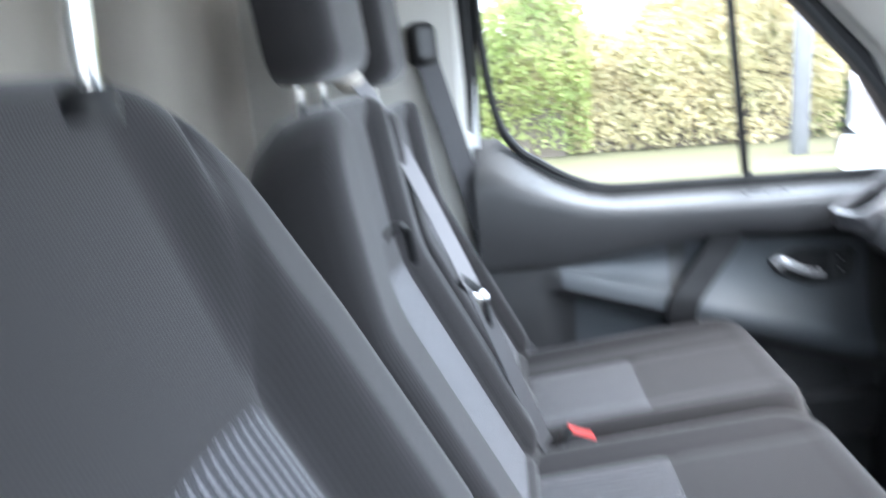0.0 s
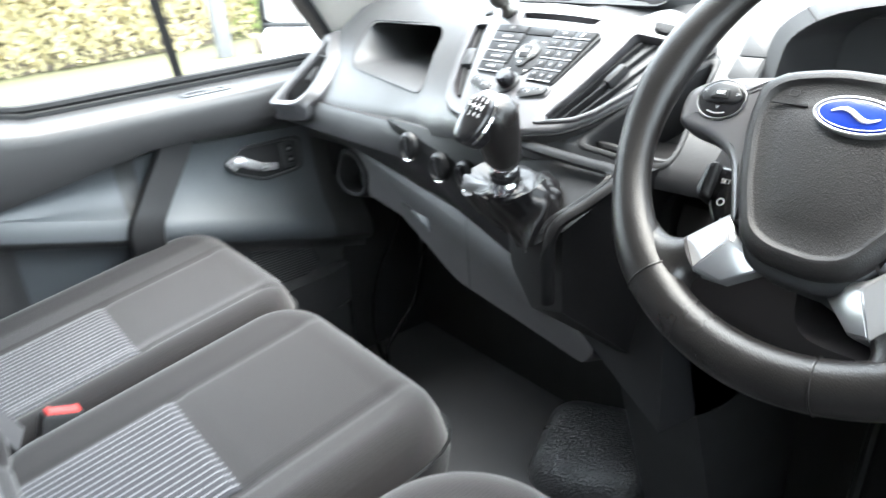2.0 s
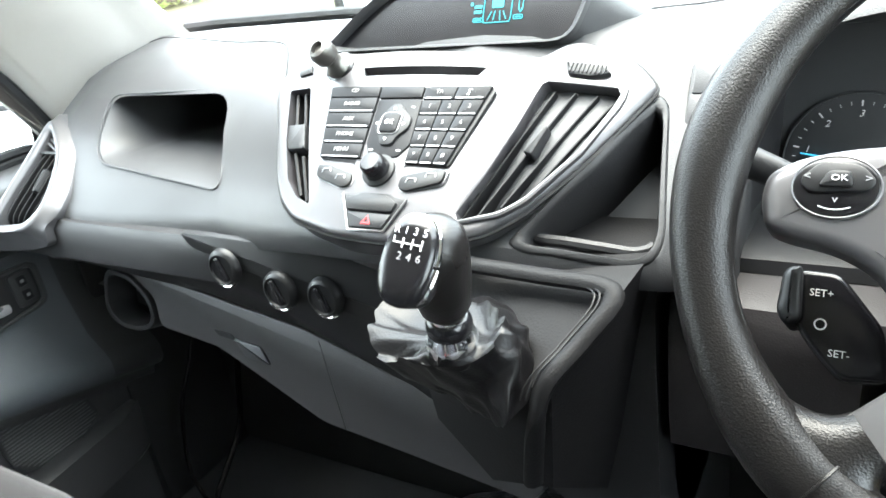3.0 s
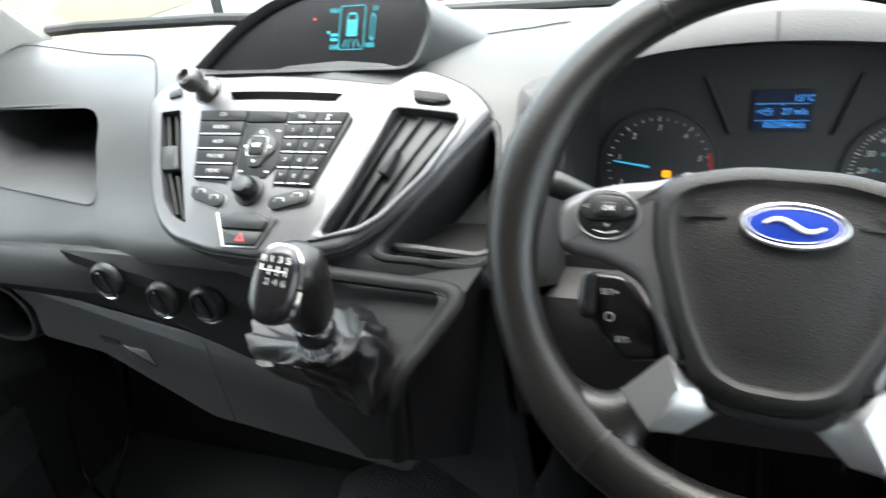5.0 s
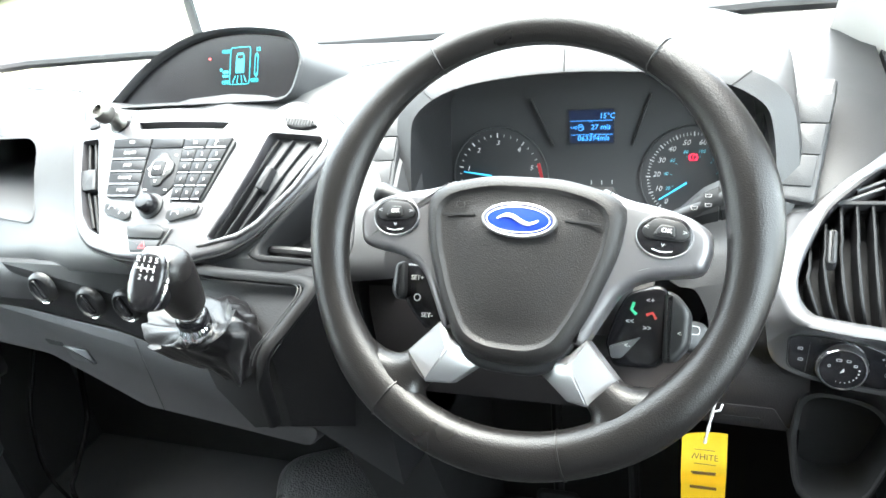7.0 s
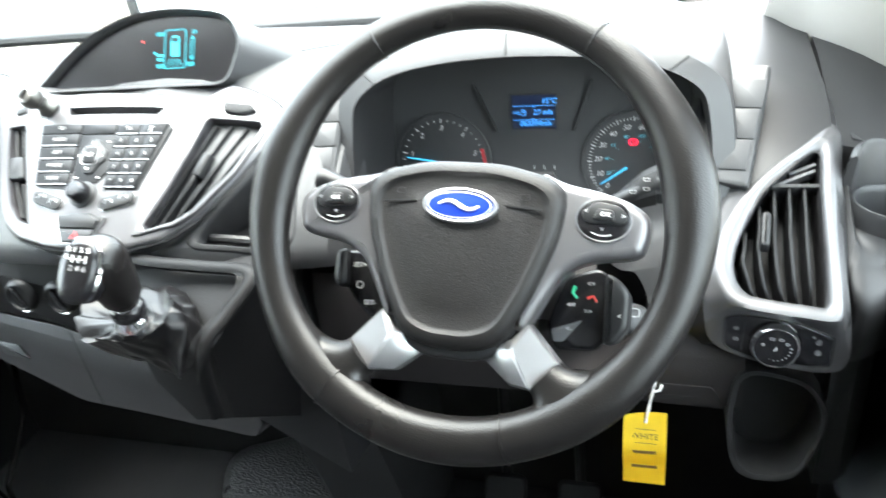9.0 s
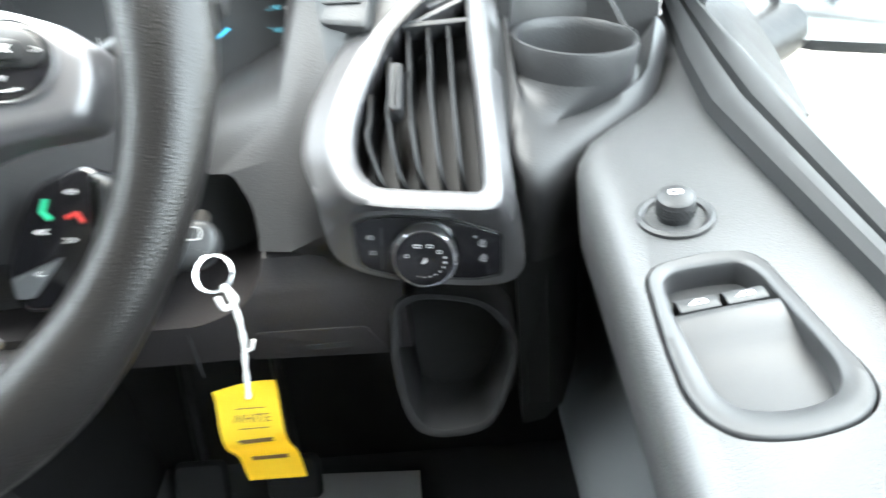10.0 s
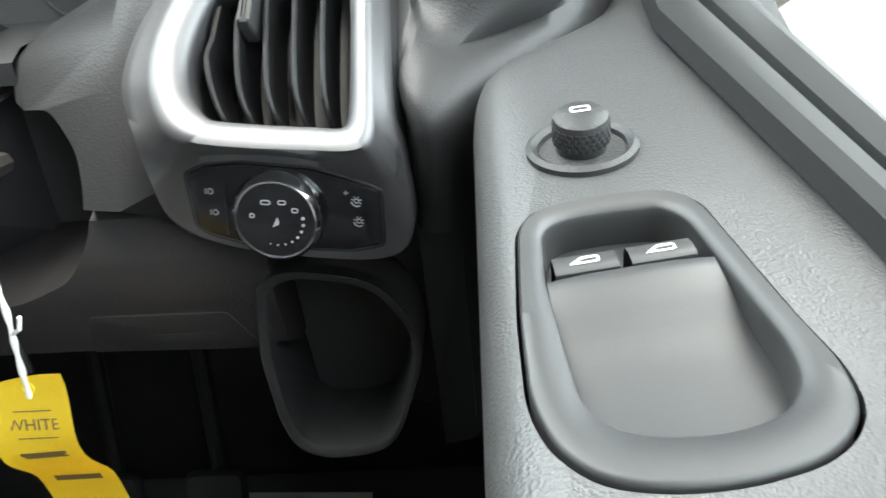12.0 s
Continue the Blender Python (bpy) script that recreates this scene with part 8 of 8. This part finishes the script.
for name, x0, x1, y, depth, h, n, mat, seed, label in (("hedge", -8.0, 1.5, 11.8, 1.6, 3.6, 40000, LEAF, 1, "dense green hedge beside the yard"), ("hedge", 0.2, 5.5, 12.0, 1.3, 2.9, 32000, LEAFDRY, 2, "browning autumn hedge beside the yard"), ("hedge", 3.6, 9.5, 12.6, 1.4, 2.6, 28000, LEAF, 3, "thin green hedge beside the yard"), ("hedge", 9.0, 30.0, 17.5, 3.0, 4.6, 24000, LEAF, 4, "far hedge behind the grass")):
    me = leaves(n, bush_place(x0, x1, y, depth, h), 0.095 if y < 15 else 0.24, seed)
    me.materials.append(mat)
    ob = tagged(new(name, me), label, "hedge", kind="stuff")
    trunk = part("stems", loft([[(x0 + 0.4, y - 0.1, Z0), (x1 - 0.4, y - 0.1, Z0), (x1 - 0.4, y + 0.3, Z0), (x0 + 0.4, y + 0.3, Z0)], [(x0 + 0.4, y + 0.1, Z0 + h * 0.55), (x1 - 0.4, y + 0.1, Z0 + h * 0.55), (x1 - 0.4, y + 0.35, Z0 + h * 0.55), (x0 + 0.4, y + 0.35, Z0 + h * 0.55)]]), BARK, ob, "dark woody inside of the hedge")

post = tagged(part("fence_post", block(4.16, 4.36, 10.1, 10.3, Z0, Z0 + 2.35, 0.02), POST), "weathered grey wooden post by the hedge", "post")
log = tagged(part("stump", tube([(4.7, 10.0, Z0 + 0.12), (5.3, 9.9, Z0 + 0.14)], 0.14, 10), BARK), "dark log lying by the post", "log")


def cabin():
    c = thing("site_cabin", (9.5, 3.5, Z0), "white site cabin with a brown panel beyond the windscreen", "cabin")
    part("wall", block(8.5, 10.9, 1.2, 6.1, Z0, Z0 + 2.7, 0.02), PAINT, c, "white painted wall")
    part("roof", block(8.4, 11.0, 1.1, 6.2, Z0 + 2.7, Z0 + 2.82, 0.02), POST, c)
    part("corner_post", block(8.44, 8.56, 6.05, 6.17, Z0, Z0 + 2.7, 0.01), BLACK, c, "dark corner post")
    part("door", block(8.45, 8.5, 2.9, 4.05, Z0 + 0.05, Z0 + 2.2, 0.01), material("brown_painted_board", (0.30, 0.20, 0.16), 0.7), c, "brown board door")
    return c


cabin()


def parked_van(name, at, turn, colour, label):
    v = thing(name, at, label, "van", "parked vehicles")
    m = Matrix.Translation(at) @ Matrix.Rotation(radians(turn), 4, "Z")
    side = [(-2.4, 0.35), (2.2, 0.35), (2.45, 0.6), (2.4, 1.0), (1.75, 1.15), (1.05, 1.85), (0.6, 1.95), (-2.35, 1.95), (-2.45, 1.6)]
    w = 0.95
    rings = [[(x, yy, z if z < 1.2 else 1.2 + (z - 1.2)) for x, z in side] for yy in (-w, w)]
    bm = loft(rings)
    bmesh.ops.bevel(bm, geom=bm.edges[:], offset=0.08, segments=3, affect="EDGES")
    part("body", bm, colour, v, m=m)
    part("windscreen", loft([[(1.72, -0.75, 1.20), (1.72, 0.75, 1.20), (1.12, 0.68, 1.82), (1.12, -0.68, 1.82)], [(1.76, -0.75, 1.22), (1.76, 0.75, 1.22), (1.16, 0.68, 1.84), (1.16, -0.68, 1.84)]]), GLOSS, v, "dark windscreen", m)
    part("grille", block(2.40, 2.47, -0.5, 0.5, 0.62, 0.82, 0.02), BLACK, v, "black grille", m)
    for s in (-1, 1):
        part("headlight", block(2.30, 2.46, s * 0.74 - 0.16, s * 0.74 + 0.16, 0.72, 0.92, 0.04), CHROME, v, "headlight", m)
        for x in (-1.5, 1.5):
            wh = part("wheel", tube([(x, s * 0.80, 0.33), (x, s * 0.97, 0.33)], 0.33, 24), RUBBER, v, "black tyre", m)
            part("rim", tube([(x, s * 0.965, 0.33), (x, s * 0.98, 0.33)], 0.2, 20), STEEL, wh, m=m)
    return v


parked_van("parked_van", (-9.0, 4.3, Z0), 0, PAINT, "white van parked nose-on behind")
parked_van("parked_van", (-9.6, 6.8, Z0), 0, PAINT, "white van parked in the row behind")
DARKCAR = material("dark_blue_car_paint", (0.03, 0.035, 0.05), 0.25, coat=0.6)
parked_van("parked_van", (11.5, -1.4, Z0), 90, DARKCAR, "dark van standing beyond the yard")
rng = np.random.default_rng(5)
for i in range(16):
    bm = bmesh.new()
    bmesh.ops.create_icosphere(bm, subdivisions=2, radius=1)
    k = 0.15 + 0.25 * rng.random()
    off = Vector(rng.random(3) * 20)
    for v in bm.verts:
        v.co *= k * (1 + 0.35 * noise.noise(v.co * 1.7 + off))
        v.co.z *= 0.7
    x, y = 7.6 + 5 * rng.random(), 0.6 - 7 * rng.random()
    tagged(part("rock", bm, material("pale_rock", (0.46, 0.43, 0.38), 0.9, grain=0.6, scale=30, mottle=0.3) if i == 0 else bpy.data.materials["pale_rock"], None, "", Matrix.Translation((x, y, Z0 + k * 0.25)), sharp=25), "pale broken rock at the yard's edge", "rock", "rocks")


# an old tyre lying flat in the yard
tyre = part("tyre", lathe([(0.185, 0.10), (0.19, 0.03), (0.215, 0.005), (0.29, 0.0), (0.325, 0.025), (0.332, 0.06), (0.328, 0.075), (0.332, 0.09), (0.334, 0.11), (0.332, 0.13), (0.328, 0.145), (0.332, 0.16), (0.325, 0.195), (0.29, 0.22), (0.215, 0.215), (0.19, 0.19), (0.185, 0.12)], 48, True), material("dusty_tyre_rubber", (0.085, 0.08, 0.072), 0.85, grain=0.5, scale=80, mottle=0.3), None, "", Matrix.Translation((7.45, -0.87, Z0)), sharp=40)
tagged(tyre, "dusty old tyre lying flat on the yard", "tyre")
